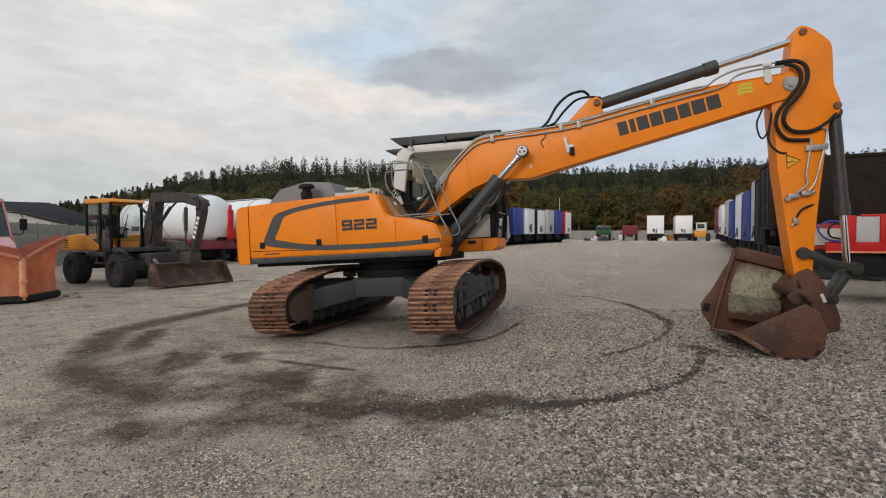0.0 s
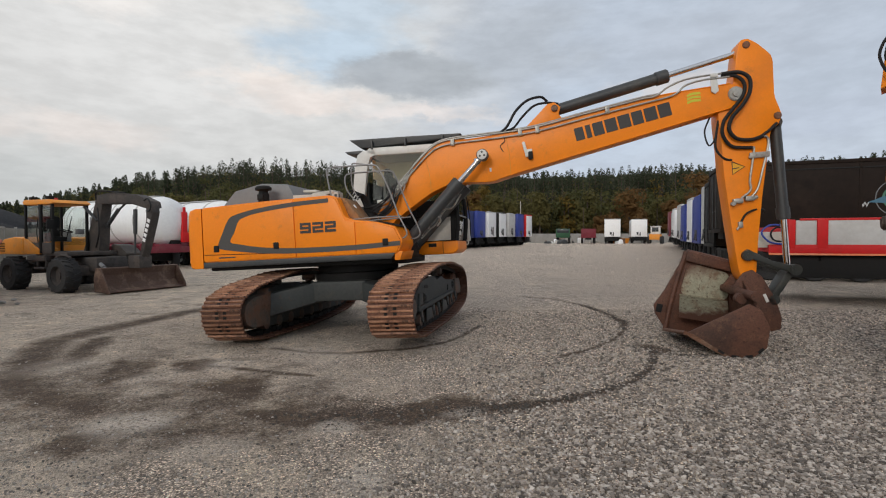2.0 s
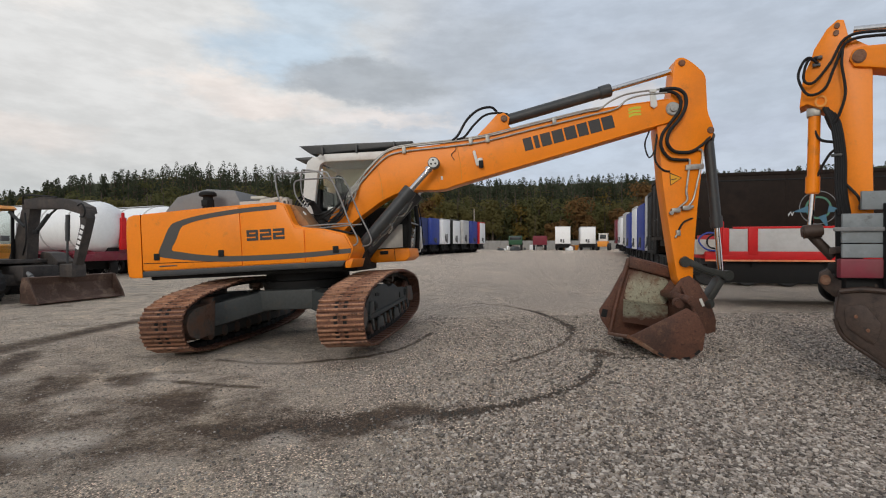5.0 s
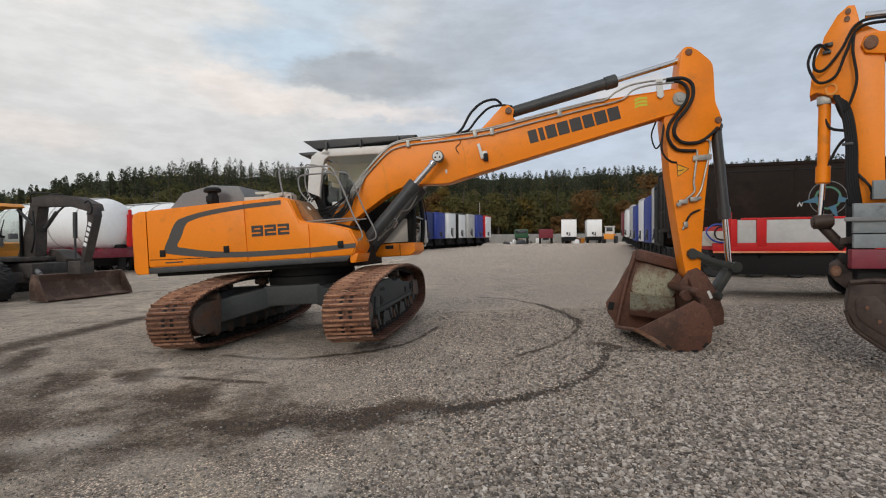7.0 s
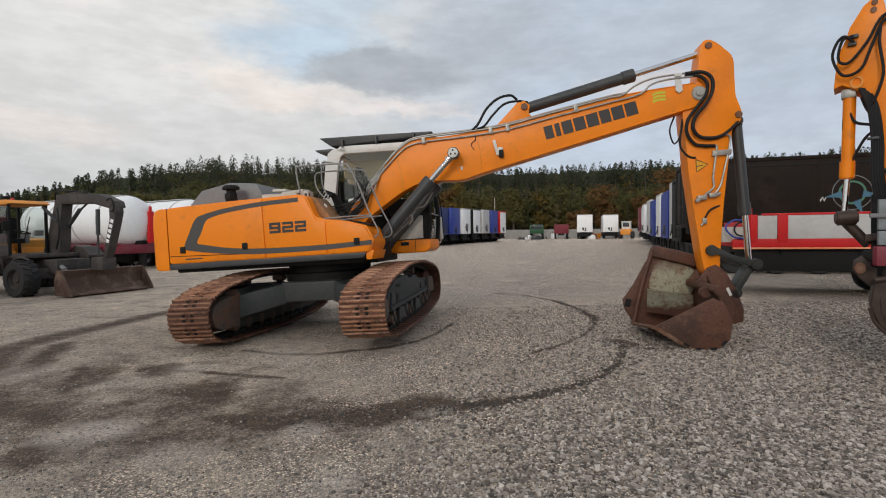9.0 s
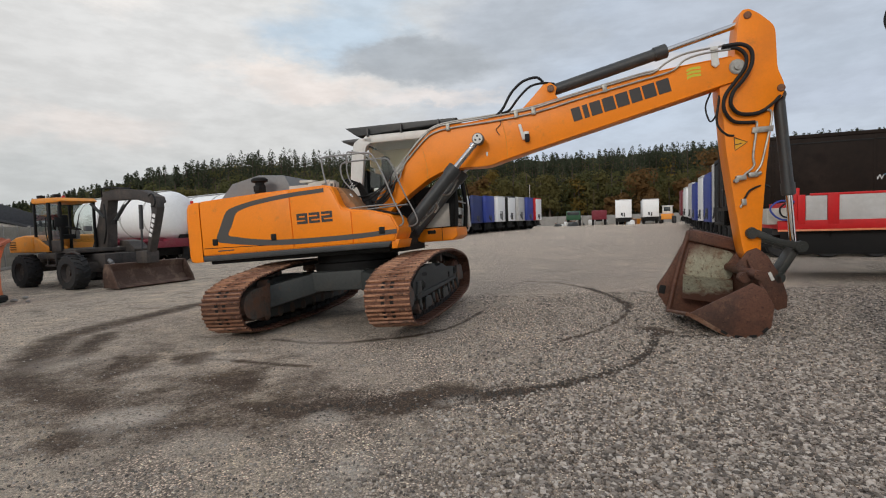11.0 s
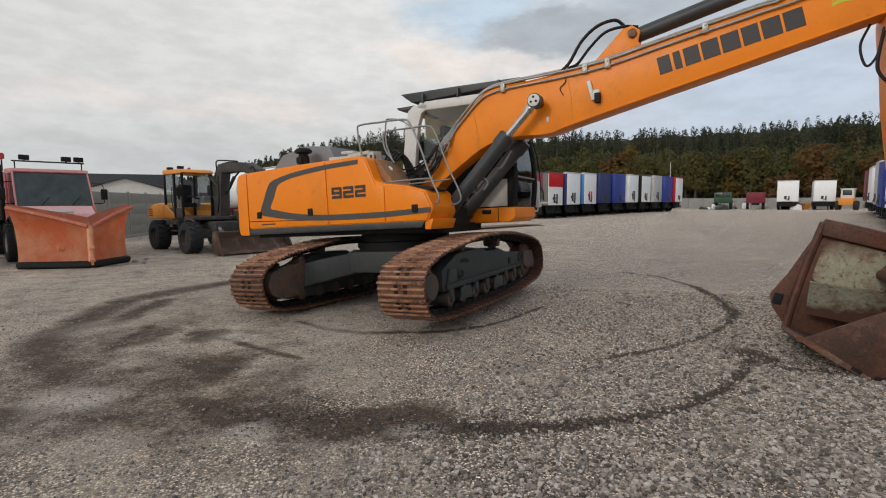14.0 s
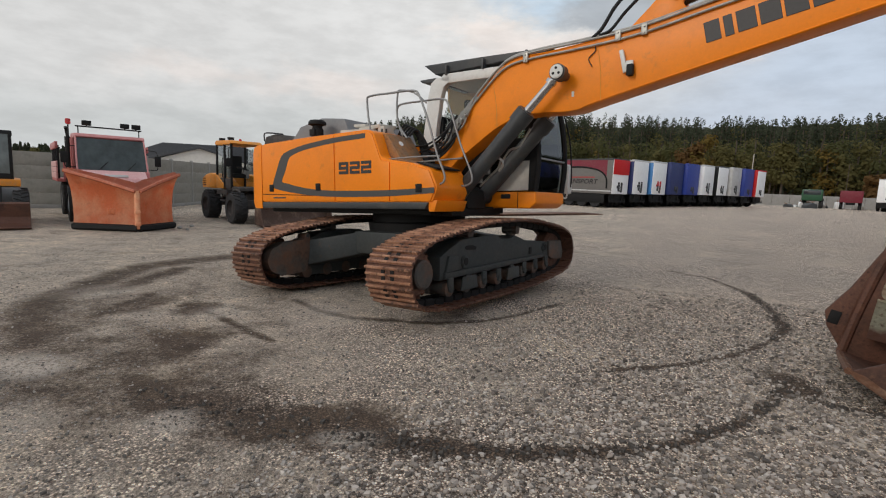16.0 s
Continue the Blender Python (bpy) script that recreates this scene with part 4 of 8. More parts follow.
    upper("middle_door", prism([(-0.66, 1.205), (0.27, 1.205), (0.27, 1.675), (0.13, 1.70), (-0.01, 2.03), (-0.10, 2.065), (-0.675, 2.065)], y, -1.06, 0.014), M_YEL)
    upper("tool_box_cover", prism([(0.285, 1.205), (0.885, 1.205), (0.955, 1.36), (0.86, 1.555), (0.57, 1.64), (0.285, 1.67)], y, -1.06, 0.014), M_YEL)
    upper("door_seam", box((1.52, 0.004, 0.010), (-1.45, y - 0.0005, 1.292), 0.0, rot=(0, 1.2, 0)), M_BLACK)
    upper("vent_slot", box((0.28, 0.006, 0.018), (-1.82, y - 0.002, 1.255), 0.002), M_GREY)

    # curved grey stripe along the doors
    outer = [(-0.12, 2.045), (-0.7, 2.025), (-1.27, 1.972), (-1.64, 1.90), (-1.77, 1.83), (-1.88, 1.63), (-1.965, 1.425), (-1.8, 1.365), (-1.3, 1.30), (-0.72, 1.265), (0.2, 1.265), (0.94, 1.30)]
    inner = [(-0.12, 1.985), (-0.7, 1.96), (-1.25, 1.905), (-1.50, 1.85), (-1.60, 1.795), (-1.68, 1.63), (-1.755, 1.49), (-1.62, 1.45), (-1.25, 1.385), (-0.72, 1.345), (0.2, 1.34), (0.945, 1.365)]
    bm = bmesh.new()
    o = smooth_line([(x, y - 0.003, z) for x, z in outer], 4)
    i_ = smooth_line([(x, y - 0.003, z) for x, z in inner], 4)
    vo, vi = [bm.verts.new(v) for v in o], [bm.verts.new(v) for v in i_]
    for k in range(len(vo) - 1):
        bm.faces.new((vo[k], vo[k + 1], vi[k + 1], vi[k]))
    r = bmesh.ops.extrude_face_region(bm, geom=list(bm.faces))
    bmesh.ops.translate(bm, vec=(0, 0.005, 0), verts=[v for v in r["geom"] if isinstance(v, bmesh.types.BMVert)])
    upper("stripe", bm, M_STRIPE, "curved dark grey stripe")
    for x, z in ((-1.993, 1.395), (-0.987, 1.395), (0.726, 1.358)):
        upper("door_lock", merge(box((0.085, 0.022, 0.10), (x, y - 0.008, z), 0.014), rod((x, y - 0.02, z), (x, y - 0.026, z), 0.02, seg=12)), M_BLACK, "black recessed door lock")
    # the model number, in wide block figures
    SEG = {"9": "abcdfg", "2": "abdeg"}
    for k, ch in enumerate("922"):
        x0, z0, w_, h_, s_ = -0.585 + 0.198 * k, 1.552, 0.172, 0.155, 0.038
        bars = {"a": ((w_, s_), (w_ / 2, h_ - s_ / 2)), "g": ((w_, s_), (w_ / 2, h_ / 2)), "d": ((w_, s_), (w_ / 2, s_ / 2)), "f": ((s_, h_ / 2), (s_ / 2, h_ * 0.74)), "b": ((s_, h_ / 2), (w_ - s_ / 2, h_ * 0.74)), "e": ((s_, h_ / 2), (s_ / 2, h_ * 0.27)), "c": ((s_, h_ / 2), (w_ - s_ / 2, h_ * 0.27))}
        upper("figure", merge(*[box((b[0][0], 0.004, b[0][1]), (x0 + b[1][0], y - 0.003 - 0.0004 * j, z0 + b[1][1]), 0.0) for j, b in enumerate(bars[c] for c in SEG[ch])]), M_INK, "dark block figure " + ch)

    # roof of the bodywork
    upper("engine_hood", prism([(-2.24, 2.03), (-2.19, 2.13), (-1.98, 2.34), (-1.50, 2.43), (-1.02, 2.38), (-0.86, 2.05)], -0.58, 0.95, 0.035), M_HOOD, "raised dark grey engine hood")
    upper("air_filter", merge(moved(lathe([(0.085, 2.02), (0.085, 2.22), (0.07, 2.24), (0.07, 2.27), (0.125, 2.285), (0.125, 2.32), (0.10, 2.345), (0.05, 2.35)], "Z", 24), -1.33, -0.80, 0), box((0.10, 0.03, 0.09), (-1.33, -0.89, 2.17), 0.008)), M_BLACK, "black mushroom-shaped air filter")
    upper("roof_cover", merge(box((0.55, 0.5, 0.10), (-0.52, -0.62, 2.10), 0.012, rot=(0, 2, 0)), box((0.34, 0.38, 0.05), (-0.36, -0.60, 2.18), 0.012, rot=(4, -5, 6)), box((0.24, 0.30, 0.04), (-0.56, -0.58, 2.215), 0.01, rot=(-3, 4, -8)), box((0.12, 0.2, 0.10), (-0.16, -0.66, 2.13), 0.02)), M_BOARD, "loose pale cover plates")
    for x, h_ in ((-0.98, 0.05), (-0.86, 0.06), (-0.14, 0.10)):
        upper("filler_cap", rod((x, -0.72, 2.03), (x, -0.72, 2.05 + h_), 0.045, seg=14, bev=0.008), M_GREY)
    upper("fuel_tank_step", prism([(0.10, 1.72), (0.58, 1.66), (0.30, 1.72), (0.06, 2.05), (-0.02, 2.06)], -0.9, -0.42, 0.01), M_TREAD, "worn dusty orange tread plate")
    upper("tank_label", rod((0.142, -0.72, 1.932), (0.152, -0.72, 1.939), 0.035, seg=16), M_WHITE)
    upper("step_tread", prism([(0.60, 1.662), (0.60, 1.674), (0.90, 1.594), (0.90, 1.575)], -0.98, -0.5, 0.0), M_BLACK)

    # handrails
    rail = lambda pts, k=0.0125: upper("handrail", tube(pts, k, 8, 4), M_RAIL, "bent grey steel handrail")
    rail([(0.13, -1.02, 1.71), (0.0, -1.02, 1.90), (-0.10, -1.02, 2.10), (-0.15, -1.02, 2.44), (-0.09, -1.02, 2.50), (0.2, -1.01, 2.50), (0.56, -1.0, 2.49), (0.66, -1.0, 2.41), (0.79, -1.0, 2.11), (0.91, -1.0, 1.75), (1.02, -1.0, 1.50), (0.98, -1.0, 1.41), (0.83, -1.0, 1.40)])
    rail([(0.13, -1.02, 1.71), (0.5, -1.0, 1.725), (0.95, -1.0, 1.72)], 0.011)
    rail([(0.10, -0.55, 2.03), (-0.04, -0.55, 2.22), (-0.06, -0.55, 2.42), (0.04, -0.55, 2.47), (0.35, -0.55, 2.47), (0.65, -0.55, 2.46), (0.76, -0.55, 2.37), (0.93, -0.55, 1.91), (1.10, -0.55, 1.52), (1.05, -0.55, 1.41), (0.89, -0.55, 1.40)])
    rail([(0.18, -0.55, 1.71), (0.97, -0.55, 1.73)], 0.011)
    rail([(0.24, -0.80, 2.02), (0.15, -0.80, 2.25), (0.16, -0.80, 2.54), (0.23, -0.80, 2.57), (0.42, -0.80, 2.52), (0.60, -0.79, 2.38)], 0.011)

    # cab
    cab = upper("cab_floor", prism([(-0.15, 1.13), (1.44, 1.13), (1.53, 1.20), (1.52, 1.35), (-0.15, 1.35)], 0.33, 1.28, 0.03, 3), M_YEL, "yellow lower edge of the cab")
    inn = lambda n, bm, m, lab="": part(n, bm, m, cab, lab)
    inn("cab_seam", box((0.008, 0.004, 0.2), (1.27, 0.327, 1.24), 0.0), M_BLACK)
    inn("cab_light", box((0.14, 0.02, 0.06), (1.09, 0.325, 1.29), 0.01), M_BLACK)
    inn("rear_pillar", prism([(-0.34, 2.0), (-0.10, 2.0), (-0.07, 2.3), (-0.01, 2.68), (0.05, 2.86), (0.16, 2.92), (0.16, 3.0), (-0.08, 3.0), (-0.18, 2.93), (-0.24, 2.7), (-0.297, 2.28)], 0.34, 0.44, 0.015), M_CABW, "white rear pillar")
    inn("rear_pillar", prism([(-0.20, 1.35), (0.02, 1.35), (0.06, 2.4), (0.10, 2.80), (0.16, 2.92), (0.16, 3.0), (0.0, 3.0), (-0.10, 2.93), (-0.14, 2.75)], 1.18, 1.28, 0.015), M_CABW)
    inn("cab_roof", prism([(-0.06, 2.95), (0.12, 2.90), (1.24, 2.87), (1.34, 2.93), (1.24, 3.01), (0.05, 3.04)], 0.34, 1.28, 0.025), M_CABW, "white cab roof")
    inn("rear_wall", prism([(-0.18, 1.35), (-0.06, 1.35), (-0.02, 2.46), (-0.12, 2.46)], 0.44, 1.18, 0.01), M_BLACK)
    FRONT = [(1.50, 1.36), (1.535, 1.75), (1.50, 2.20), (1.40, 2.62), (1.24, 2.90)]
    for yy in (0.365, 1.25):
        inn("front_pillar", tube([(x, yy, z) for x, z in FRONT], 0.04, 8), M_BLACK, "black curved front pillar")
    bm = bmesh.new()
    fl = smooth_line([(x, 0, z) for x, z in FRONT], 4)
    lo, hi = [bm.verts.new((v.x, 0.38, v.z)) for v in fl], [bm.verts.new((v.x, 1.235, v.z)) for v in fl]
    for a, b, c, d in zip(lo, lo[1:], hi[1:], hi):
        bm.faces.new((a, b, c, d))
    inn("front_glass", bm, M_TINT, "curved front window").visible_shadow = False
    inn("front_bar", tube([(1.54, 0.38, 1.78), (1.54, 1.24, 1.78)], 0.014, 6, smooth=False), M_RAIL)
    inn("front_corner", prism([(1.28, 1.36), (1.50, 1.36), (1.53, 1.75), (1.50, 2.15), (1.40, 2.60), (1.27, 2.88), (1.15, 2.88), (1.27, 2.55), (1.34, 2.15), (1.36, 1.75)], 0.345, 0.375, 0.01), M_BLACK)
    inn("side_glass", prism([(0.04, 2.06), (1.48, 2.06), (1.40, 2.5), (1.26, 2.86), (0.16, 2.90), (0.08, 2.5)], 0.372, 0.378, 0), M_WIN).visible_shadow = False
    inn("far_glass", prism([(0.04, 1.60), (1.50, 1.60), (1.48, 2.15), (1.24, 2.86), (0.16, 2.90), (0.06, 2.5)], 1.24, 1.246, 0), M_WIN).visible_shadow = False
    inn("engine_side_panel", prism([(-0.12, 1.35), (0.86, 1.35), (0.80, 2.04), (-0.12, 2.06)], 0.36, 0.40, 0.01), M_BLACK, "black lower cab wall")
    # black panel added so that the lower cab looks dark inside
    inn("far_door_panel", prism([(0.10, 1.36), (1.46, 1.36), (1.49, 1.75), (1.44, 2.05), (0.10, 2.05)], 1.19, 1.225, 0.01), M_BLACK, "added black panel darkening the lower cab")
    for y_ in (0.56, 1.06):
        inn("console", merge(box((0.35, 0.16, 0.30), (0.75, y_, 1.95), 0.04), rod((0.85, y_, 2.1), (0.88, y_, 2.25), 0.02, seg=8)), M_GREY)
    inn("pale_panel", prism([(0.84, 1.365), (1.41, 1.365), (1.42, 1.75), (0.98, 1.755)], 0.335, 0.36, 0.006), M_BOARD, "pale beige side panel")
    inn("upper_side_panel", prism([(0.84, 1.76), (1.42, 1.76), (1.42, 2.05), (0.82, 2.05)], 0.365, 0.39, 0.006), M_BLACK)
    inn("seat", merge(box((0.5, 0.5, 0.14), (0.55, 0.82, 1.85), 0.05), box((0.14, 0.48, 0.75), (0.30, 0.82, 2.20), 0.06, rot=(0, -8, 0)), box((0.10, 0.28, 0.2), (0.22, 0.82, 2.62), 0.04)), M_BLACK, "black operator seat")
    inn("roof_guard", merge(prism([(-0.33, 3.215), (-0.28, 3.175), (-0.13, 3.06), (0.1, 3.06), (1.58, 3.09), (1.66, 3.15), (0.6, 3.19)], 0.38, 1.34, 0.008), *[box((0.03, 1.0, 0.14), (x, 0.81, 3.08), 0.005) for x in (0.1, 0.7, 1.35)]), M_GREY, "dark grey sheet-metal roof guard")
    inn("rear_visor", prism([(-0.43, 3.02), (-0.39, 2.98), (-0.10, 2.95), (-0.10, 3.02)], 0.40, 1.30, 0.006), M_GREY)
    inn("headliner", merge(box((1.28, 0.012, 0.46), (0.52, 1.165, 2.70), 0.004), box((0.012, 0.74, 0.34), (0.06, 0.81, 2.68), 0.004)), translucent_lining(), "beige lining inside the cab")
    inn("mirror", merge(box((0.07, 0.16, 0.42), (1.555, 1.34, 1.55), 0.03, seg=3), tube([(1.50, 1.26, 1.30), (1.54, 1.32, 1.28), (1.555, 1.34, 1.36)], 0.012, 6, 3)), M_CABW, "white mirror housing")
    inn("mirror_bar", tube([(1.30, 1.28, 2.80), (1.44, 1.34, 2.55), (1.55, 1.36, 2.15), (1.59, 1.36, 1.80), (1.59, 1.35, 1.45), (1.50, 1.26, 1.40)], 0.011, 6), M_BLACK)

    # boom, with its pipes, clamps and lettering bars
    BOOM = [(0.18, 1.30), (0.36, 1.36), (0.60, 1.70), (0.88, 1.89), (1.24, 2.12), (1.55, 2.235), (1.84, 2.235), (2.12, 2.215), (2.25, 2.225), (2.48, 2.285), (3.07, 2.417), (3.65, 2.545), (4.18, 2.66), (4.76, 2.79), (5.50, 2.955), (5.75, 3.02), (5.84, 3.10), (5.80, 3.25), (5.66, 3.335), (4.57, 3.26), (3.24, 3.06), (2.96, 2.99), (1.98, 2.91), (1.55, 2.92), (1.36, 2.88), (1.08, 2.66), (0.65, 2.27), (0.16, 1.62)]
    boom = upper("boom", prism(rounded(BOOM, 0.10), -0.205, 0.10, 0.014), M_YEL, "bent yellow boom")
    bit = lambda n, bm, m, lab="": part(n, bm, m, boom, lab)
    for yy in (-0.13, 0.07):
        bit("cylinder_bracket", merge(prism([(2.70, 2.97), (2.95, 3.20), (3.10, 3.345), (3.20, 3.36), (3.29, 3.28), (3.26, 3.17), (3.34, 3.05), (3.1, 2.98)], yy, yy + 0.05, 0.012)), M_YEL)
    bit("bracket_pin", rod((3.2, -0.17, 3.26), (3.2, 0.15, 3.26), 0.05, seg=18, bev=0.008), M_RUST)
    # thin raised edge strips of the box section
    for k, (dx, dz) in enumerate(((0.0, -0.03),)):
        bit("lower_flange", tube([(2.3, -0.205, 2.25), (2.48, -0.205, 2.30), (3.07, -0.205, 2.432), (4.18, -0.205, 2.675), (4.76, -0.205, 2.805), (5.5, -0.205, 2.97)], 0.009, 5), M_YEL)
    # two steel pipes that follow the top edge
    TOPL = [(0.62, 2.20), (0.95, 2.52), (1.22, 2.77), (1.42, 2.88), (1.75, 2.915), (2.3, 2.93), (2.9, 2.97), (3.6, 3.09), (4.4, 3.22)]
    bit("pipe", tube([(x, -0.222, z + 0.015) for x, z in TOPL] + [(4.62, -0.23, 3.26), (4.80, -0.235, 3.37), (5.05, -0.24, 3.45), (5.45, -0.24, 3.475), (5.70, -0.24, 3.47)], 0.014, 8), M_PIPE, "thin steel hydraulic pipe")
    bit("pipe", tube([(x, -0.226, z - 0.055) for x, z in TOPL] + [(4.85, -0.235, 3.24), (5.02, -0.24, 3.36), (5.25, -0.245, 3.41), (5.60, -0.245, 3.415)], 0.014, 8), M_PIPE, "thin steel hydraulic pipe")
    bit("pipe", tube([(x, -0.17, z + 0.05) for x, z in TOPL[1:]] + [(4.7, -0.17, 3.30)], 0.016, 8), M_PIPE, "thin steel hydraulic pipe")
    for x, z in ((1.62, 2.875), (2.93, 2.945), (3.95, 3.13), (2.67, 2.93)):
        bit("pipe_clamp", merge(box((0.06, 0.035, 0.11), (x, -0.235, z), 0.008), rod((x, -0.25, z + 0.03), (x, -0.265, z + 0.03), 0.012, seg=8), rod((x, -0.25, z - 0.03), (x, -0.265, z - 0.03), 0.012, seg=8)), M_PIPE, "bolted pipe clamp")
    bit("work_lamp", merge(box((0.045, 0.05, 0.24), (2.735, -0.235, 2.66), 0.012, rot=(0, -12, 0)), box((0.08, 0.06, 0.12), (2.80, -0.24, 2.60), 0.02)), M_CABW, "narrow white and black bracket")
    bit("bracket_block", box((0.07, 0.07, 0.12), (2.81, -0.25, 2.56), 0.02), M_BLACK)
    bit("end_clamp", merge(box((0.10, 0.03, 0.05), (5.40, -0.25, 3.46), 0.008), prism([(5.36, 3.44), (5.44, 3.44), (5.46, 3.24), (5.41, 3.20), (5.36, 3.24)], -0.245, -0.215, 0.01)), M_CABW, "white pipe bracket")
    bit("cable", tube([(2.42, -0.21, 2.90), (2.43, -0.22, 2.82), (2.36, -0.22, 2.75), (2.40, -0.22, 2.66)], 0.006, 5), M_HOSE)
    for yy in (-0.205, 0.10):
        bit("upper_flange", tube([(1.45, yy, 2.905), (1.98, yy, 2.905), (2.96, yy, 2.985), (3.24, yy, 3.055), (4.57, yy, 3.255), (5.62, yy, 3.33)], 0.009, 5), M_YEL)
    for (xa, za), (xb, zb) in (((2.50, 2.29), (2.44, 2.93)), ((1.24, 2.13), (1.16, 2.70))):
        bit("weld_seam", tube([(xa, -0.205, za), ((xa + xb) / 2 + 0.02, -0.205, (za + zb) / 2), (xb, -0.205, zb)], 0.005, 5), M_YEL2)
    for k, (xa, za) in enumerate(((0.44, 1.98), (0.50, 2.02), (0.56, 2.06), (0.62, 2.09), (0.40, 1.92))):
        bit("pipe", tube([(xa, -0.235, za), (xa + 0.10 + 0.02 * k, -0.25 - 0.01 * k, za + 0.06), (xa + 0.22, -0.24, za + 0.22), (xa + 0.34, -0.225, za + 0.38 + 0.015 * k)], 0.011, 7), M_PIPE, "thin steel hydraulic pipe")
    # stamped maker's bars, plain shapes in place of letters
    d = Vector((1.29, 0, 0.245)).normalized()
    up = Vector((-d.z, 0, d.x))
    at = Vector((3.50, -0.208, 2.735))
    x = 0.0
    for w_ in (0.115, 0.065, 0.135, 0.145, 0.15, 0.135, 0.15, 0.15):
        p = at + d * x
        bm = box((w_ * 1.13, 0.006, 0.195), (0, 0, 0), 0.003, seg=1)
        bmesh.ops.rotate(bm, matrix=Euler((0, -math.atan2(d.z, d.x), 0)).to_matrix(), verts=bm.verts)
        bmesh.ops.translate(bm, vec=p + d * w_ / 2 + up * 0.08, verts=bm.verts)
        bit("maker_bar", bm, M_INK)
        x += w_ + 0.044
    bm = bmesh.new()
    for k in range(3):
        q = [(5.05 + 0.045 * j, -0.209, 3.10 + 0.05 * k + 0.012 * math.sin(j * 1.1) + 0.009 * j) for j in range(5)]
        lo, hi = [bm.verts.new(v) for v in q], [bm.verts.new((v[0] - 0.006, v[1], v[2] + 0.034)) for v in q]
        for j in range(4):
            bm.faces.new((lo[j], lo[j + 1], hi[j + 1], hi[j]))
    r = bmesh.ops.extrude_face_region(bm, geom=list(bm.faces))
    bmesh.ops.translate(bm, vec=(0, 0.004, 0), verts=[v for v in r["geom"] if isinstance(v, bmesh.types.BMVert)])
    bit("sticker", bm, M_LIME, "yellow-green wavy sticker")
    bit("small_mark", box((0.03, 0.004, 0.06), (2.19, -0.208, 2.40), 0.002), M_CABW)

    # boom and stick cylinders
    for yy in (-0.40, 0.215):
        upper("boom_cylinder", cylinder_body((0.80, yy, 1.28), (1.72, yy, 2.22), 0.095), M_GREY, "dark grey lift cylinder")
        upper("boom_piston", merge(rod((1.68, yy, 2.18), (2.08, yy, 2.57), 0.046, seg=20), rod((2.0, yy, 2.50), (2.03, yy, 2.53), 0.062, seg=16)), M_CHROME, "bright chromed piston rod")
        upper("cylinder_eye", rod((2.10, yy - 0.07, 2.60), (2.10, yy + 0.07, 2.60), 0.088, seg=24, bev=0.015), M_GREY)
        sg = -1 if yy < 0 else 1
        eye = upper("pin_cap", rod((2.10, yy + sg * 0.065, 2.60), (2.10, yy + sg * 0.085, 2.60), 0.074, seg=24, bev=0.008), M_CABW, "white pin cap with three holes")
        for a in (90, 210, 330):
            c = (2.10 + 0.037 * math.cos(radians(a)), 2.60 + 0.037 * math.sin(radians(a)))
            part("bolt_hole", rod((c[0], yy + sg * 0.084, c[1]), (c[0], yy + sg * 0.089, c[1]), 0.015, seg=12), M_BLACK, eye)
    upper("boom_pin", rod((2.10, -0.36, 2.60), (2.10, 0.18, 2.60), 0.05, seg=16), M_RUST)
    upper("cylinder_pipe", tube([(1.46, -0.30, 2.06), (1.36, -0.29, 1.92), (1.15, -0.29, 1.70), (1.05, -0.29, 1.60)], 0.014, 8), M_PIPE)
    upper("cylinder_pipe", tube([(1.72, -0.28, 2.05), (1.58, -0.27, 1.86), (1.45, -0.27, 1.82), (1.30, -0.27, 1.62), (1.18, -0.27, 1.52), (1.05, -0.27, 1.40)], 0.014, 8), M_PIPE)
    # black block added to hide the yellow behind and keep this corner dark
    upper("boom_foot", prism([(0.35, 1.12), (0.92, 1.12), (0.88, 1.36), (0.60, 1.50), (0.35, 1.50)], -0.34, 0.12, 0.03), M_BLACK, "black filler block at the boom foot")
    upper("coupling", merge(tube([(1.18, -0.30, 1.62), (1.24, -0.33, 1.70), (1.34, -0.33, 1.73), (1.38, -0.30, 1.66), (1.32, -0.28, 1.58)], 0.016, 8), box((0.07, 0.06, 0.07), (1.16, -0.30, 1.58), 0.012), box((0.06, 0.05, 0.06), (1.06, -0.30, 1.47), 0.012)), M_PIPE, "bright hose couplings")
    upper("stick_cylinder", cylinder_body((3.2, 0.0, 3.26), (4.84, 0.0, 3.60), 0.085), M_GREY, "dark grey stick cylinder")
    upper("stick_piston", rod((4.80, 0.0, 3.595), (5.80, 0.0, 3.81), 0.042, seg=20), M_CHROME, "bright chromed piston rod")
    upper("hose", tube([(3.10, -0.05, 3.40), (3.0, -0.09, 3.47), (2.80, -0.12, 3.43), (2.62, -0.15, 3.28), (2.48, -0.17, 3.06), (2.38, -0.18, 2.97)], 0.02, 8), M_HOSE)
    upper("hose", tube([(3.26, -0.08, 3.34), (3.10, -0.13, 3.36), (2.90, -0.15, 3.33), (2.72, -0.17, 3.18), (2.58, -0.19, 3.02), (2.46, -0.20, 2.98)], 0.018, 8), M_HOSE)

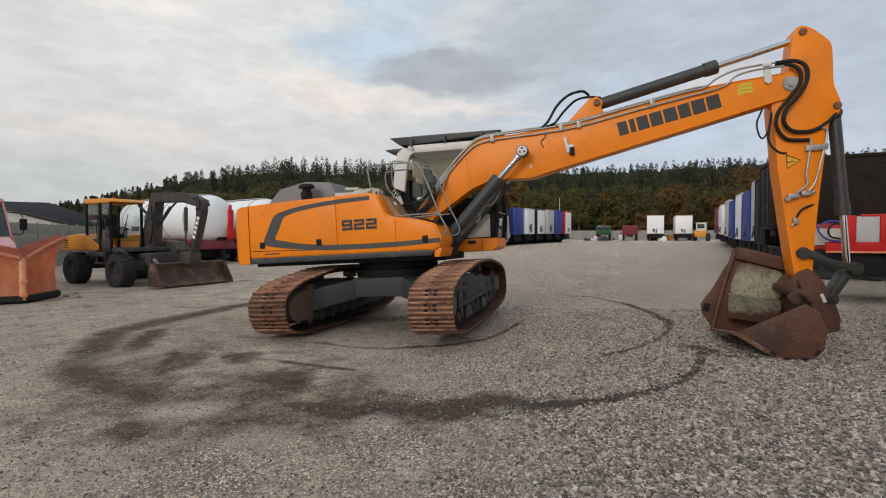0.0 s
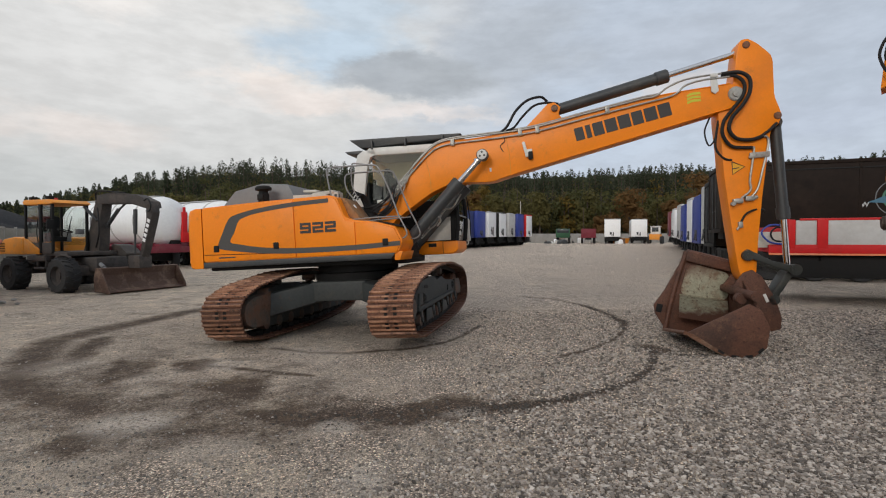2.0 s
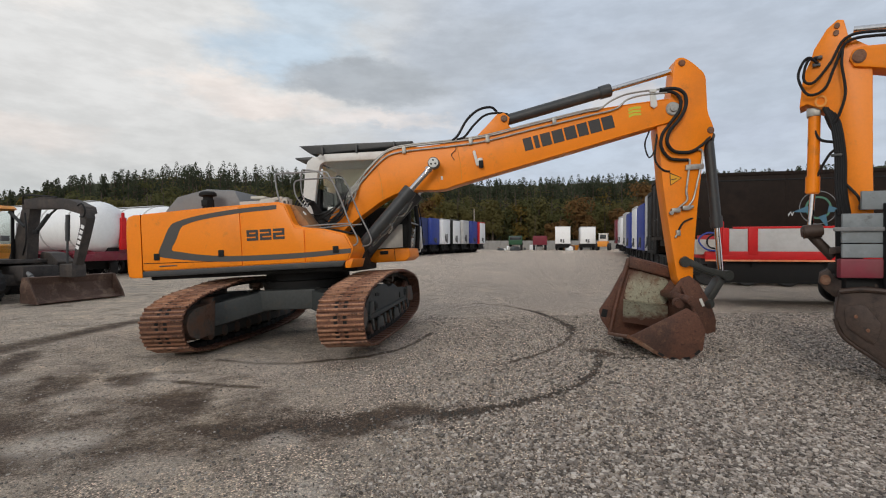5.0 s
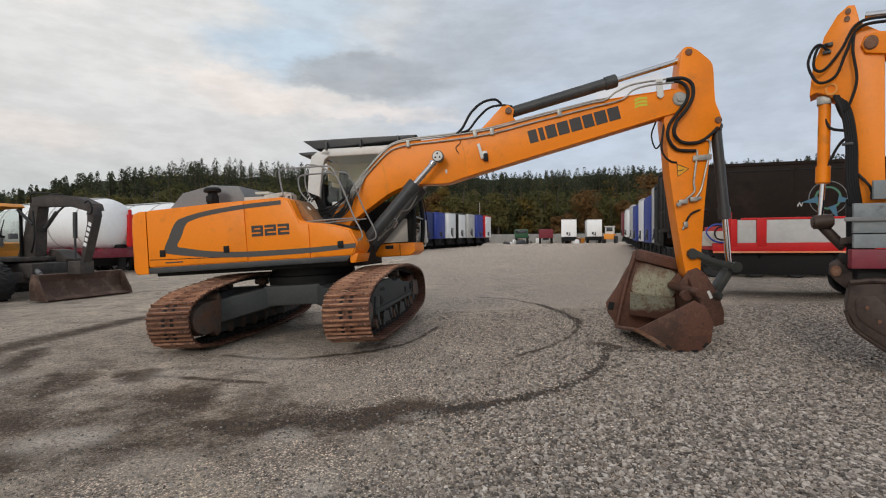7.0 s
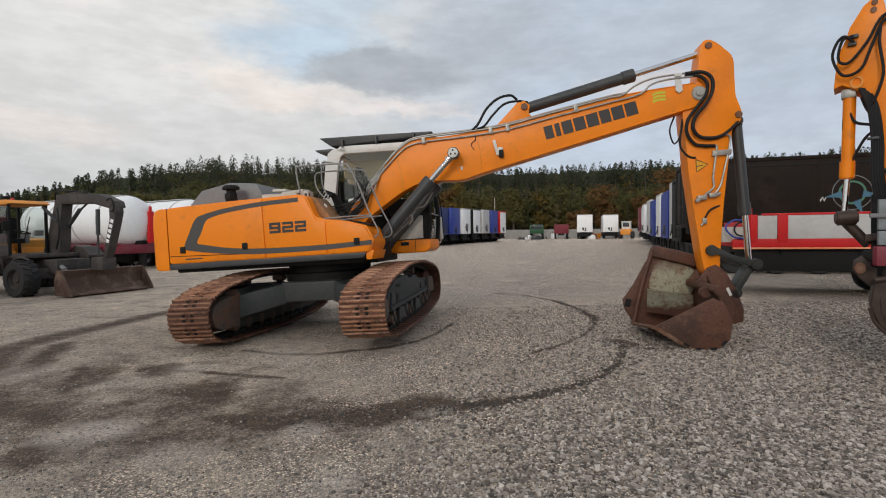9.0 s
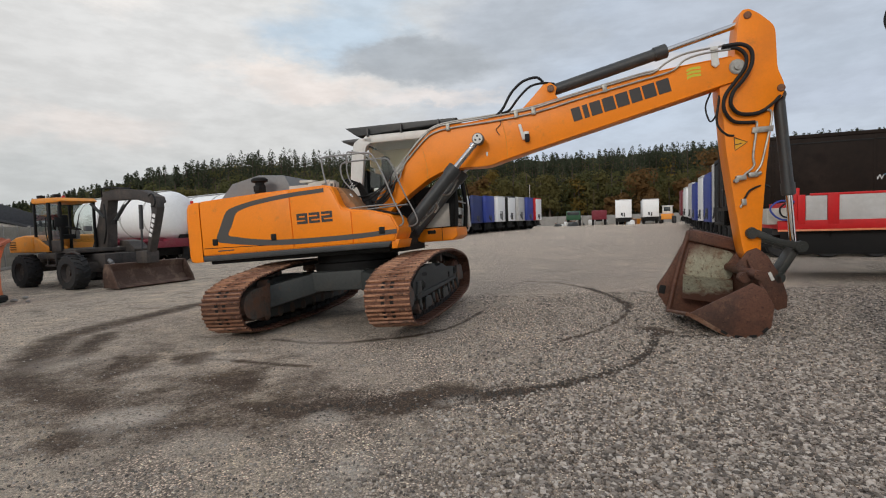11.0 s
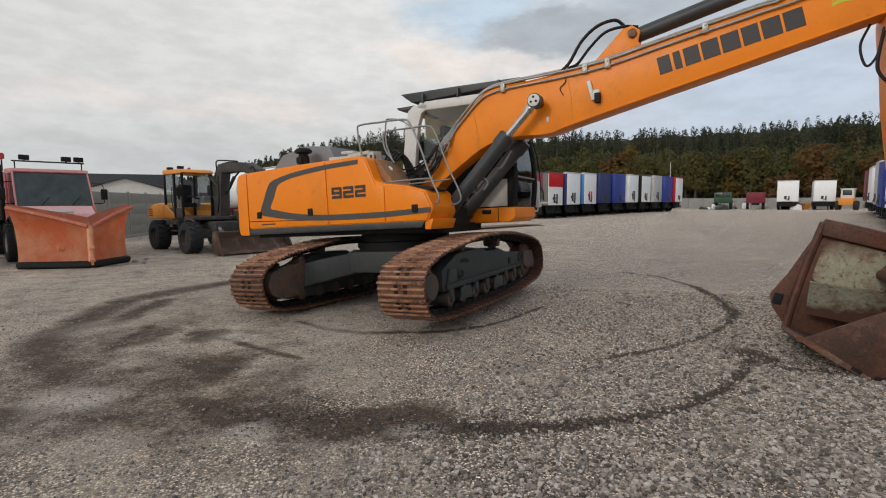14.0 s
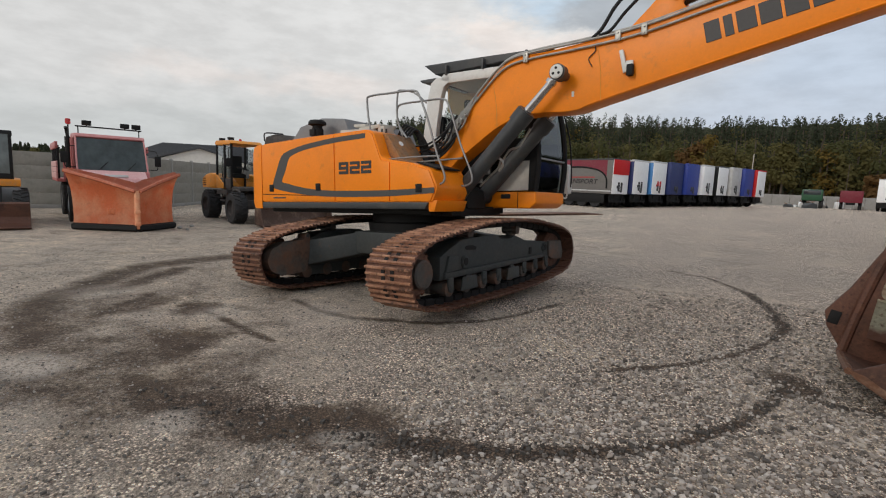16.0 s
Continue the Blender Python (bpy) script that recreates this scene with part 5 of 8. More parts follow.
    # stick with its hoses and pipes
    STICK = [(5.883, 3.95), (5.79, 3.94), (5.735, 3.76), (5.70, 3.5), (5.65, 3.26), (5.52, 3.10), (5.455, 2.95), (5.465, 2.7), (5.481, 2.49), (5.491, 2.08), (5.553, 1.336), (5.61, 0.75), (5.635, 0.60), (5.72, 0.50), (5.80, 0.53), (5.835, 0.60), (5.892, 1.15), (5.965, 1.70), (6.09, 2.48), (6.12, 2.64), (6.22, 2.71), (6.265, 2.83), (6.24, 2.94), (6.185, 3.10), (6.19, 3.67), (5.99, 3.88)]
    stick = upper("stick", prism(rounded(STICK, 0.09), -0.165, 0.165, 0.014), M_YEL, "upright yellow stick")
    sb = lambda n, bm, m, lab="": part(n, bm, m, stick, lab)
    # pipes and valves lean with the narrowing lower half of the stick
    def lean(bm):
        for v in bm.verts:
            v.co.x -= 0.13 * min(1.0, max(0.0, (2.5 - v.co.z) / 0.75))
        return bm

    sl = lambda n, bm, m, lab="": part(n, lean(bm), m, stick, lab)
    sb("boom_pin_boss", merge(rod((5.68, -0.235, 3.18), (5.68, 0.235, 3.18), 0.10, seg=24, bev=0.012), rod((5.68, -0.26, 3.18), (5.68, 0.26, 3.18), 0.05, seg=8)), M_PIPE, "steel hinge pin")
    for x, z, r_ in ((5.86, 3.86, 0.05), (6.21, 2.83, 0.05), (5.76, 0.60, 0.06), (5.74, 0.93, 0.06)):
        sb("pin", rod((x, -0.185, z), (x, 0.185, z), r_, seg=18, bev=0.008), M_RUST)
    sb("hose", tube([(5.50, -0.24, 3.47), (5.72, -0.26, 3.46), (5.84, -0.27, 3.36), (5.84, -0.27, 3.18), (5.74, -0.27, 3.00), (5.60, -0.26, 2.84), (5.56, -0.25, 2.68), (5.66, -0.22, 2.55), (5.86, -0.20, 2.52), (6.0, -0.20, 2.56)], 0.026, 10), M_HOSE)
    sb("hose", tube([(5.50, -0.21, 3.44), (5.68, -0.24, 3.42), (5.78, -0.25, 3.30), (5.76, -0.25, 3.14), (5.62, -0.24, 2.96), (5.50, -0.24, 2.80), (5.48, -0.23, 2.62), (5.58, -0.21, 2.46), (5.72, -0.20, 2.42), (5.86, -0.19, 2.41)], 0.024, 10), M_HOSE)
    sb("hose", tube([(6.0, -0.19, 2.57), (6.10, -0.19, 2.64), (6.20, -0.15, 2.73), (6.24, -0.10, 2.72)], 0.02, 8), M_HOSE)
    sb("hose", tube([(5.36, -0.10, 2.90), (5.28, -0.12, 2.70), (5.32, -0.14, 2.50), (5.40, -0.15, 2.58), (5.46, -0.14, 2.80)], 0.012, 8), M_HOSE)
    sb("hose", tube([(5.46, -0.14, 2.84), (5.40, -0.16, 2.50), (5.44, -0.17, 2.36), (5.52, -0.17, 2.28), (5.60, -0.17, 2.26)], 0.016, 8), M_HOSE)
    sl("pipe", tube([(5.86, -0.19, 2.41), (5.90, -0.19, 2.40), (5.905, -0.19, 2.28), (5.905, -0.19, 1.96), (5.93, -0.19, 1.82), (5.83, -0.19, 1.72), (5.78, -0.19, 1.68)], 0.016, 8), M_PIPE, "bright steel pipe")
    sl("pipe", tube([(6.0, -0.19, 2.56), (6.06, -0.19, 2.53), (6.075, -0.19, 2.40), (6.05, -0.19, 2.10), (6.02, -0.19, 1.84), (5.96, -0.19, 1.73), (5.92, -0.19, 1.70)], 0.016, 8), M_PIPE, "bright steel pipe")
    sl("pipe_clamp", merge(box((0.26, 0.04, 0.08), (5.98, -0.19, 2.30), 0.012), rod((5.94, -0.21, 2.30), (5.94, -0.225, 2.30), 0.012, seg=8), rod((6.03, -0.21, 2.30), (6.03, -0.225, 2.30), 0.012, seg=8)), M_PIPE, "bolted pipe clamp")
    sl("valve", merge(box((0.13, 0.08, 0.07), (5.77, -0.20, 1.675), 0.02), rod((5.70, -0.20, 1.64), (5.70, -0.25, 1.64), 0.03, seg=12)), M_PIPE, "steel valve")
    sl("valve", merge(box((0.12, 0.08, 0.07), (5.92, -0.20, 1.70), 0.02), rod((5.97, -0.20, 1.70), (6.02, -0.20, 1.72), 0.025, seg=12)), M_PIPE, "steel valve")
    sl("valve", merge(box((0.06, 0.06, 0.09), (5.79, -0.19, 1.34), 0.015), rod((5.74, -0.20, 1.27), (5.80, -0.20, 1.36), 0.016, seg=8)), M_PIPE, "steel valve")
    sl("hose", tube([(5.80, -0.19, 1.38), (5.86, -0.20, 1.48), (5.96, -0.18, 1.53), (6.08, -0.12, 1.55), (6.16, -0.06, 1.52)], 0.014, 8), M_HOSE)
    tri = sb("warning_sign", prism([(5.60, 2.235), (5.60, 2.055), (5.76, 2.155)], -0.170, -0.160, 0.0), M_WARN, "yellow warning triangle with a dark rim")
    part("rim", merge(tube([(5.60, -0.172, 2.235), (5.60, -0.172, 2.055), (5.76, -0.172, 2.155), (5.60, -0.172, 2.235)], 0.006, 5, smooth=False), box((0.09, 0.004, 0.012), (5.645, -0.172, 2.14), 0.0, rot=(0, -8, 0))), M_INK, tri)

    # bucket cylinder, linkage and bucket
    upper("bucket_cylinder", cylinder_body((6.235, 0.0, 2.76), (6.285, 0.0, 1.40), 0.075), M_GREY, "dark grey bucket cylinder")
    upper("bucket_piston", rod((6.284, 0.0, 1.46), (6.30, 0.0, 0.70), 0.042, seg=20), M_CHROME, "worn chromed piston rod")
    for yy in (-0.21, 0.21):
        upper("rocker_arm", merge(prism([(5.68, 0.86), (5.78, 0.85), (6.02, 0.735), (6.28, 0.63), (6.35, 0.65), (6.35, 0.72), (6.28, 0.745), (6.04, 0.81), (5.80, 0.95), (5.69, 0.96)], yy - 0.022, yy + 0.022, 0.012), rod((5.725, yy - 0.04, 0.905), (5.725, yy + 0.04, 0.905), 0.075, seg=20, bev=0.01), rod((5.725, yy - 0.048, 0.905), (5.725, yy + 0.048, 0.905), 0.03, seg=12), rod((6.31, yy - 0.048, 0.68), (6.31, yy + 0.048, 0.68), 0.032, seg=12), rod((6.31, yy - 0.04, 0.68), (6.31, yy + 0.04, 0.68), 0.078, seg=20, bev=0.01)), M_LINK, "worn black linkage arm")
    upper("link_rod", merge(prism([(6.24, 0.66), (6.36, 0.66), (6.08, 0.24), (5.98, 0.26)], -0.13, 0.13, 0.02), rod((6.04, -0.2, 0.27), (6.04, 0.2, 0.27), 0.07, seg=16)), M_LINK)
    YB0, YB1 = -1.02, 0.32
    NEAR = [(4.67, -0.02), (4.90, -0.18), (5.11, -0.325), (5.27, -0.35), (5.43, -0.34), (5.59, -0.225), (5.64, 0.03), (5.55, 0.25), (5.42, 0.33)]
    FAR = [(4.70, -0.20), (4.86, -0.26), (5.05, -0.285), (5.32, -0.26), (5.52, -0.12), (5.62, 0.12), (5.69, 0.45), (5.74, 0.76), (5.06, 1.0)]

    def shell(inset, y0, y1):
        bm = bmesh.new()
        cols = []
        for k in range(7):
            f = k / 6
            cols.append([bm.verts.new((a[0] + (b[0] - a[0]) * f, y0 + (y1 - y0) * f, a[1] + (b[1] - a[1]) * f)) for a, b in zip(NEAR[:8], FAR[:8])])
        for p, q in zip(cols, cols[1:]):
            for j in range(7):
                bm.faces.new((p[j], p[j + 1], q[j + 1], q[j]))
        bmesh.ops.recalc_face_normals(bm, faces=bm.faces)
        bmesh.ops.solidify(bm, geom=list(bm.faces), thickness=inset)
        return bm

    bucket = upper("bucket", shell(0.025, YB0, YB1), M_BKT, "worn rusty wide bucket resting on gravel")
    bk = lambda n, bm, m, lab="": part(n, bm, m, bucket, lab)
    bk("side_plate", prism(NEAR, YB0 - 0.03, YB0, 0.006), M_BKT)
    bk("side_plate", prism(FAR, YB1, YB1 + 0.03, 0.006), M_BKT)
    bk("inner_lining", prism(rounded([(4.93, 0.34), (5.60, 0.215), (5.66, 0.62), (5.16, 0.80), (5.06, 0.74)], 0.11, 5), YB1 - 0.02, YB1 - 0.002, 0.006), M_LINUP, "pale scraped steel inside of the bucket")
    bm = bmesh.new()
    vs = [bm.verts.new(v) for v in ((4.93, YB1 - 0.03, 0.33), (5.60, YB1 - 0.03, 0.215), (5.46, YB1 - 0.46, -0.08), (4.85, YB1 - 0.26, 0.02))]
    bm.faces.new(vs)
    bmesh.ops.solidify(bm, geom=list(bm.faces), thickness=0.012)
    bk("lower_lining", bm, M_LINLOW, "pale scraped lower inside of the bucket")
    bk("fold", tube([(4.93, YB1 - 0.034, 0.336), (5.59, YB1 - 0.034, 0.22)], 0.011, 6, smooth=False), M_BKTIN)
    bk("cutter_hole", box((0.09, 0.02, 0.13), (4.635, YB1 + 0.012, 0.13), 0.02, rot=(0, 15, 0)), M_BLACK, "dark worn hole")
    bk("side_rim", merge(tube([(4.70, YB1 - 0.02, -0.19), (4.78, YB1 - 0.02, 0.13), (4.91, YB1 - 0.02, 0.56), (5.06, YB1 - 0.02, 0.98)], 0.04, 8), tube([(5.06, YB1 - 0.02, 0.98), (5.4, YB1 - 0.02, 0.875), (5.73, YB1 - 0.02, 0.76)], 0.045, 8)), M_BKT, "thick worn rim")
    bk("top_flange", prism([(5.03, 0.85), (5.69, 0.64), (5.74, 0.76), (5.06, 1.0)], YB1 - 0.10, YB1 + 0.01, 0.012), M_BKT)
    bk("side_cutter", prism([(4.56, 0.18), (4.58, 0.04), (4.70, -0.18), (4.80, 0.10), (4.99, 0.80), (4.94, 0.76), (4.74, 0.42)], YB1 + 0.02, YB1 + 0.07, 0.012), M_BKT)
    bk("cutting_edge", merge(tube([(4.66, YB0 - 0.02, -0.02), (4.67, -0.35, -0.11), (4.69, YB1, -0.20)], 0.028, 6, 3), prism([(4.64, 0.0), (4.70, -0.07), (4.94, -0.23), (5.14, -0.345), (5.14, -0.31), (4.94, -0.17), (4.76, -0.04)], YB0 - 0.036, YB0 - 0.02, 0.004)), M_RUST, "polished worn cutting edge")
    for x, z, a in ((5.06, -0.265, 34), (5.22, -0.325, 8), (5.38, -0.325, -4), (5.52, -0.255, -40)):
        bk("slot", box((0.085, 0.012, 0.035), (x, YB0 - 0.032, z), 0.008, rot=(0, a, 0)), M_BLACK)
    for yy in (-0.20, 0.16):
        bk("hinge_ear", prism([(5.56, 0.36), (5.50, 0.46), (5.66, 0.66), (5.78, 0.70), (5.90, 0.60), (6.06, 0.28), (6.12, 0.02), (6.10, -0.14), (5.98, -0.17), (5.86, -0.05), (5.68, 0.10)], yy, yy + 0.045, 0.012), M_BKT)
    bk("cross_tube", rod((5.55, -0.9, 0.40), (5.55, 0.28, 0.42), 0.06, seg=16, bev=0.01), M_BKT)
    bk("bush", rod((5.47, -0.66, 0.35), (5.47, -0.52, 0.35), 0.07, seg=16, bev=0.01), M_BKT)
    bk("bright_mark", box((0.04, 0.008, 0.12), (5.93, -0.206, 0.30), 0.003, rot=(0, -20, 0)), M_CABW)

    # hose bundle between the body and the boom foot
    rng = random.Random(3)
    for k in range(9):
        s0 = Vector((0.10 + 0.05 * (k % 4), -0.30 - 0.035 * (k // 4), 1.74 + 0.025 * k))
        s1 = Vector((0.58 + 0.045 * (k % 5), -0.235 - 0.008 * k, 2.06 + 0.03 * k))
        low = -0.06 - 0.14 * rng.random()
        upper("hose", tube([s0, s0.lerp(s1, 0.3) + Vector((0.06, -0.06, low)), s0.lerp(s1, 0.65) + Vector((0.10, -0.05, low * 0.7)), s1], 0.0125, 7), M_HOSE)
    for k in range(5):
        upper("hose", tube([(-0.10 + 0.05 * k, -0.5, 2.06), (-0.02 + 0.05 * k, -0.44, 2.22 - 0.02 * k), (0.12 + 0.04 * k, -0.38, 2.10 - 0.03 * k), (0.20 + 0.03 * k, -0.34, 1.82)], 0.016, 7), M_HOSE)
    for k in range(6):
        x = 0.52 + 0.055 * k
        upper("fitting", merge(rod((x, -0.25, 2.02 + 0.045 * k), (x + 0.07, -0.25, 2.09 + 0.05 * k), 0.02, seg=8), rod((x + 0.02, -0.27, 2.06 + 0.045 * k), (x + 0.04, -0.27, 2.08 + 0.045 * k), 0.03, seg=6)), M_PIPE)
    upper("fitting", box((0.10, 0.05, 0.06), (0.42, -0.30, 2.02), 0.01), M_CABW)
    upper("swing_motor", merge(box((0.5, 0.5, 0.45), (0.35, -0.30, 1.40), 0.04), rod((0.25, -0.3, 1.6), (0.25, -0.3, 1.85), 0.10, seg=16, bev=0.02)), M_BLACK)
    return ex


excavator()

# ---- the yard's other machines, trailers and surroundings ----
def wheel(parent, x, y, z, r, w, rim=M_OLDW):
    t = part("wheel", moved(lathe([(r * 0.55, -w / 2), (r * 0.93, -w / 2), (r, -w * 0.36), (r, w * 0.36), (r * 0.93, w / 2), (r * 0.55, w / 2)], "Y", 24, False), x, y, z), M_TYRE, parent)
    part("rim", moved(lathe([(0.0, -w * 0.30), (r * 0.18, -w * 0.34), (r * 0.2, -w * 0.22), (r * 0.50, -w * 0.20), (r * 0.56, -w * 0.46), (r * 0.56, w * 0.46), (r * 0.50, w * 0.20), (r * 0.2, w * 0.22), (r * 0.18, w * 0.34), (0.0, w * 0.30)], "Y", 20), x, y, z), rim, t)
    if r > 0.42:
        for k in range(18):
            a = 2 * math.pi * k / 18
            for sy in (-1, 1):
                b = moved(box((0.05, w * 0.5, 0.045), (0, 0, 0), 0.006, seg=1), 0, 0, 0, 0, 0, sy * 24)
                bmesh.ops.transform(b, matrix=pose(x + (r + 0.005) * math.cos(a + 0.09 * sy), y + sy * w * 0.22, z + (r + 0.005) * math.sin(a + 0.09 * sy), 0, 90 - math.degrees(a + 0.09 * sy), 0), verts=b.verts)
                part("tread_lug", b, M_TYRE, t)
    return t


def trailer(at, axis, length, body, rear, label, h0=1.15, h1=4.0, group="", trim=M_OLDW, plain=False):
    """A box trailer: its rear end stands at the place given, its body runs along axis."""
    ang = math.degrees(math.atan2(axis[1], axis[0]))
    t = thing("box_trailer", pose(at[0], at[1], rise(*at), 0, 0, ang), label, "trailer", group)
    zc, hh = (h0 + h1) / 2, h1 - h0
    part("body", box((length, 2.48, hh), (length / 2, 0, zc), 0.04), body, t)
    if plain:
        wall = part("end_wall", box((0.06, 2.40, hh - 0.10), (-0.03, 0, zc - 0.03), 0.03), rear, t)
        part("coupling_panel", merge(box((0.05, 0.30, 0.42), (-0.075, 0.25, h0 + 0.55), 0.015), box((0.06, 0.16, 0.60), (-0.08, -0.15, h0 + 0.45), 0.015), tube([(-0.09, 0.25, h0 + 0.5), (-0.16, 0.1, h0 + 0.2), (-0.09, -0.15, h0 + 0.5)], 0.03, 6, 3)), M_GREY, wall, "dark hose couplings")
    for sy in () if plain else (-1, 1):
        d = part("rear_door", box((0.05, 1.14, hh - 0.28), (-0.03, sy * 0.58, zc - 0.02), 0.015), rear, t)
        part("lock_rod", merge(rod((-0.075, sy * 0.35, h0 + 0.1), (-0.075, sy * 0.35, h1 - 0.2), 0.018, seg=8), box((0.03, 0.2, 0.05), (-0.085, sy * 0.28, h0 + 0.75), 0.008)), M_GREY, d)
    if plain:
        part("roof_cap", box((0.30, 2.52, 0.14), (0.10, 0, h1 - 0.02), 0.05, seg=3), trim, t)
    else:
        part("rear_frame", merge(box((0.09, 2.54, 0.16), (-0.03, 0, h1 - 0.04), 0.02), box((0.09, 0.10, hh), (-0.03, 1.22, zc), 0.02), box((0.09, 0.10, hh), (-0.03, -1.22, zc), 0.02), box((0.10, 2.54, 0.14), (-0.03, 0, h0 + 0.02), 0.02)), trim, t)
    part("roof_rail", merge(*[box((length, 0.06, 0.12), (length / 2, sy * 1.24, h1 - 0.05), 0.015) for sy in (-1, 1)]), trim, t)
    part("chassis", merge(box((length - 0.3, 1.0, 0.26), (length / 2, 0, h0 - 0.15), 0.02), box((0.10, 2.4, 0.14), (0.08, 0, 0.55), 0.02), *[box((0.08, 0.08, 0.5), (0.1, sy * 0.6, 0.78), 0.01) for sy in (-1, 1)]), M_BLACK, t)
    # added black panels, sides and end, stand for the shade under the trailer
    for sy in (-1, 1):
        part("under_guard", box((length * 0.92, 0.05, 0.72), (length * 0.51, sy * 1.20, 0.74), 0.01), M_BLACK, t)
    part("bumper_panel", box((0.06, 2.2, 0.62), (0.22, 0, 0.78), 0.01), M_BLACK, t)
    for sy in (-1, 1):
        part("tail_lamp", box((0.05, 0.26, 0.09), (0.02, sy * 0.95, 0.72), 0.015), M_BLACK, t)
        part("mud_flap", box((0.02, 0.4, 0.5), (0.75, sy * 1.0, 0.55), 0.004), M_BLACK, t)
        for x in (1.5, 2.8, 4.1):
            part("wheel", moved(lathe([(0.2, -0.16), (0.46, -0.15), (0.5, -0.10), (0.5, 0.10), (0.46, 0.15), (0.2, 0.16)], "Y", 20), x, sy * 1.02, 0.5), M_TYRE, t)
    for sy in (-1, 1):
        part("landing_leg", merge(box((0.12, 0.12, 0.9), (length - 2.6, sy * 0.7, 0.55), 0.01), box((0.25, 0.25, 0.06), (length - 2.6, sy * 0.7, 0.05), 0.01)), M_BLACK, t)
    return t


M_SLATE = material("slate_grey_tarpaulin", (0.15, 0.14, 0.13), 0.55, grain=(5, 0.12), stain=(0.8, (0.19, 0.175, 0.16), 0.45, 0.7, 0.6), bump=0.2, bump_scale=3)
AX1, RW1 = (-0.90, 0.436), (0.53, 0.85)
LEFT = [(M_SLATE, M_WHITE, "grey and red curtain trailer with a white rear"), (M_NAVY, M_WHITE, "navy curtain trailer with white rear doors"), (M_LBLUE, M_WHITE, "light blue box trailer with white rear doors"),
        (M_NAVY, M_NAVY, "dark navy curtain trailer"), (M_BLUE, M_BLUE, "bright blue curtain trailer"), (M_WHITE, M_WHITE, "white box trailer with dark lettering bars"), (M_BLACK, M_WHITE, "white-backed black curtain trailer"),
        (M_OLDW, M_OLDW, "greyish white box trailer"), (M_BLUE, M_BLUE, "bright blue curtain trailer"), (M_RED, M_WHITE, "red curtain trailer with a white rear")]
for i, (b_, r_, lab) in enumerate(LEFT):
    at = (-2.0 + 2.72 * i * RW1[0], 45.6 + 2.72 * i * RW1[1])
    t = trailer(at, AX1, 12.0, b_, r_, lab + ", in a row", group="row of parked trailers", plain=True, trim={0: M_GREY, 3: M_NAVY, 4: M_BLUE, 8: M_BLUE, 9: M_RED, 6: M_GREY}.get(i, M_OLDW))
    if i == 0:
        part("red_top", prism([(0.5, 2.6), (1.0, 3.0), (2.0, 3.28), (3.2, 3.38), (5.0, 3.3), (7.5, 3.0), (12.02, 2.3), (12.02, 4.0), (0.5, 4.0)], 1.245, 1.262, 0.0), M_MAROON, t, "dark red painted upper side")
        part("red_line", prism([(1.6, 2.52), (5.0, 2.46), (5.0, 2.40), (1.6, 2.46)], 1.243, 1.264, 0.0), M_RED, t)
        part("dark_swoosh", tube([(0.42, 1.26, 1.6), (0.5, 1.26, 2.4), (1.0, 1.26, 2.93), (2.0, 1.26, 3.22), (3.2, 1.26, 3.32), (5.0, 1.26, 3.24), (7.5, 1.26, 2.95), (12.0, 1.26, 2.25)], 0.07, 6), M_BLACK, t)
        part("side_rail", box((12.0, 0.03, 0.10), (6.0, 1.255, 1.38), 0.01), M_OLDW, t)
        part("red_rear_top", box((0.02, 2.4, 1.2), (-0.085, 0, 3.35), 0.004), M_RED, t)
        letters("lettering", "TRANSPORT", 0.52, 0.004, M_INK, t, pose(5.0, 1.268, 1.95, 90, 0, 180), "dark word TRANSPORT", shear=0.2, width=1.25)
    if i in (0, 1, 2, 5, 6, 7):
        for k, (w_, h_) in enumerate(((0.28, 0.75), (0.28, 0.75), (0.5, 0.2))):
            part("lettering_bar", box((0.012, w_, h_), (-0.062, -0.2 + 0.42 * k - 0.35 * (k == 2), 1.75 + 0.1 * (i % 3)), 0.002), M_INK if i != 2 else M_RED, t)
M_TEAL = material("pale_green_print", (0.07, 0.20, 0.13), 0.55, grain=(8, 0.2))
M_SKYB = material("pale_blue_print", (0.06, 0.17, 0.25), 0.55, grain=(8, 0.2))
AX2, RW2 = (0.945, -0.327), (0.37, 0.93)
RIGHT = [(M_TARP, M_TARP, "long dark brown curtain trailer with a coloured emblem"), (M_TARP, M_BLACK, "black curtain trailer"), (M_BLACK, M_OLDW, "black curtain trailer with a greyish white rear"), (M_BLUE, M_BLUE, "bright blue curtain trailer"),
         (M_NAVY, M_NAVY, "navy curtain trailer"), (M_BLUE, M_WHITE, "blue curtain trailer with a white rear"), (M_BLUE, M_BLUE, "bright blue curtain trailer"), (M_NAVY, M_NAVY, "navy curtain trailer"), (M_WHITE, M_OLDW, "white box trailer"),
         (M_BLUE, M_BLUE, "bright blue curtain trailer"), (M_WHITE, M_WHITE, "white box trailer"), (M_RED, M_RED, "red curtain trailer"), (M_MAROON, M_OLDW, "maroon curtain trailer with a white rear"), (M_RED, M_RED, "red curtain trailer"), (M_MAROON, M_MAROON, "maroon curtain trailer"), (M_RED, M_RED, "red curtain trailer")]
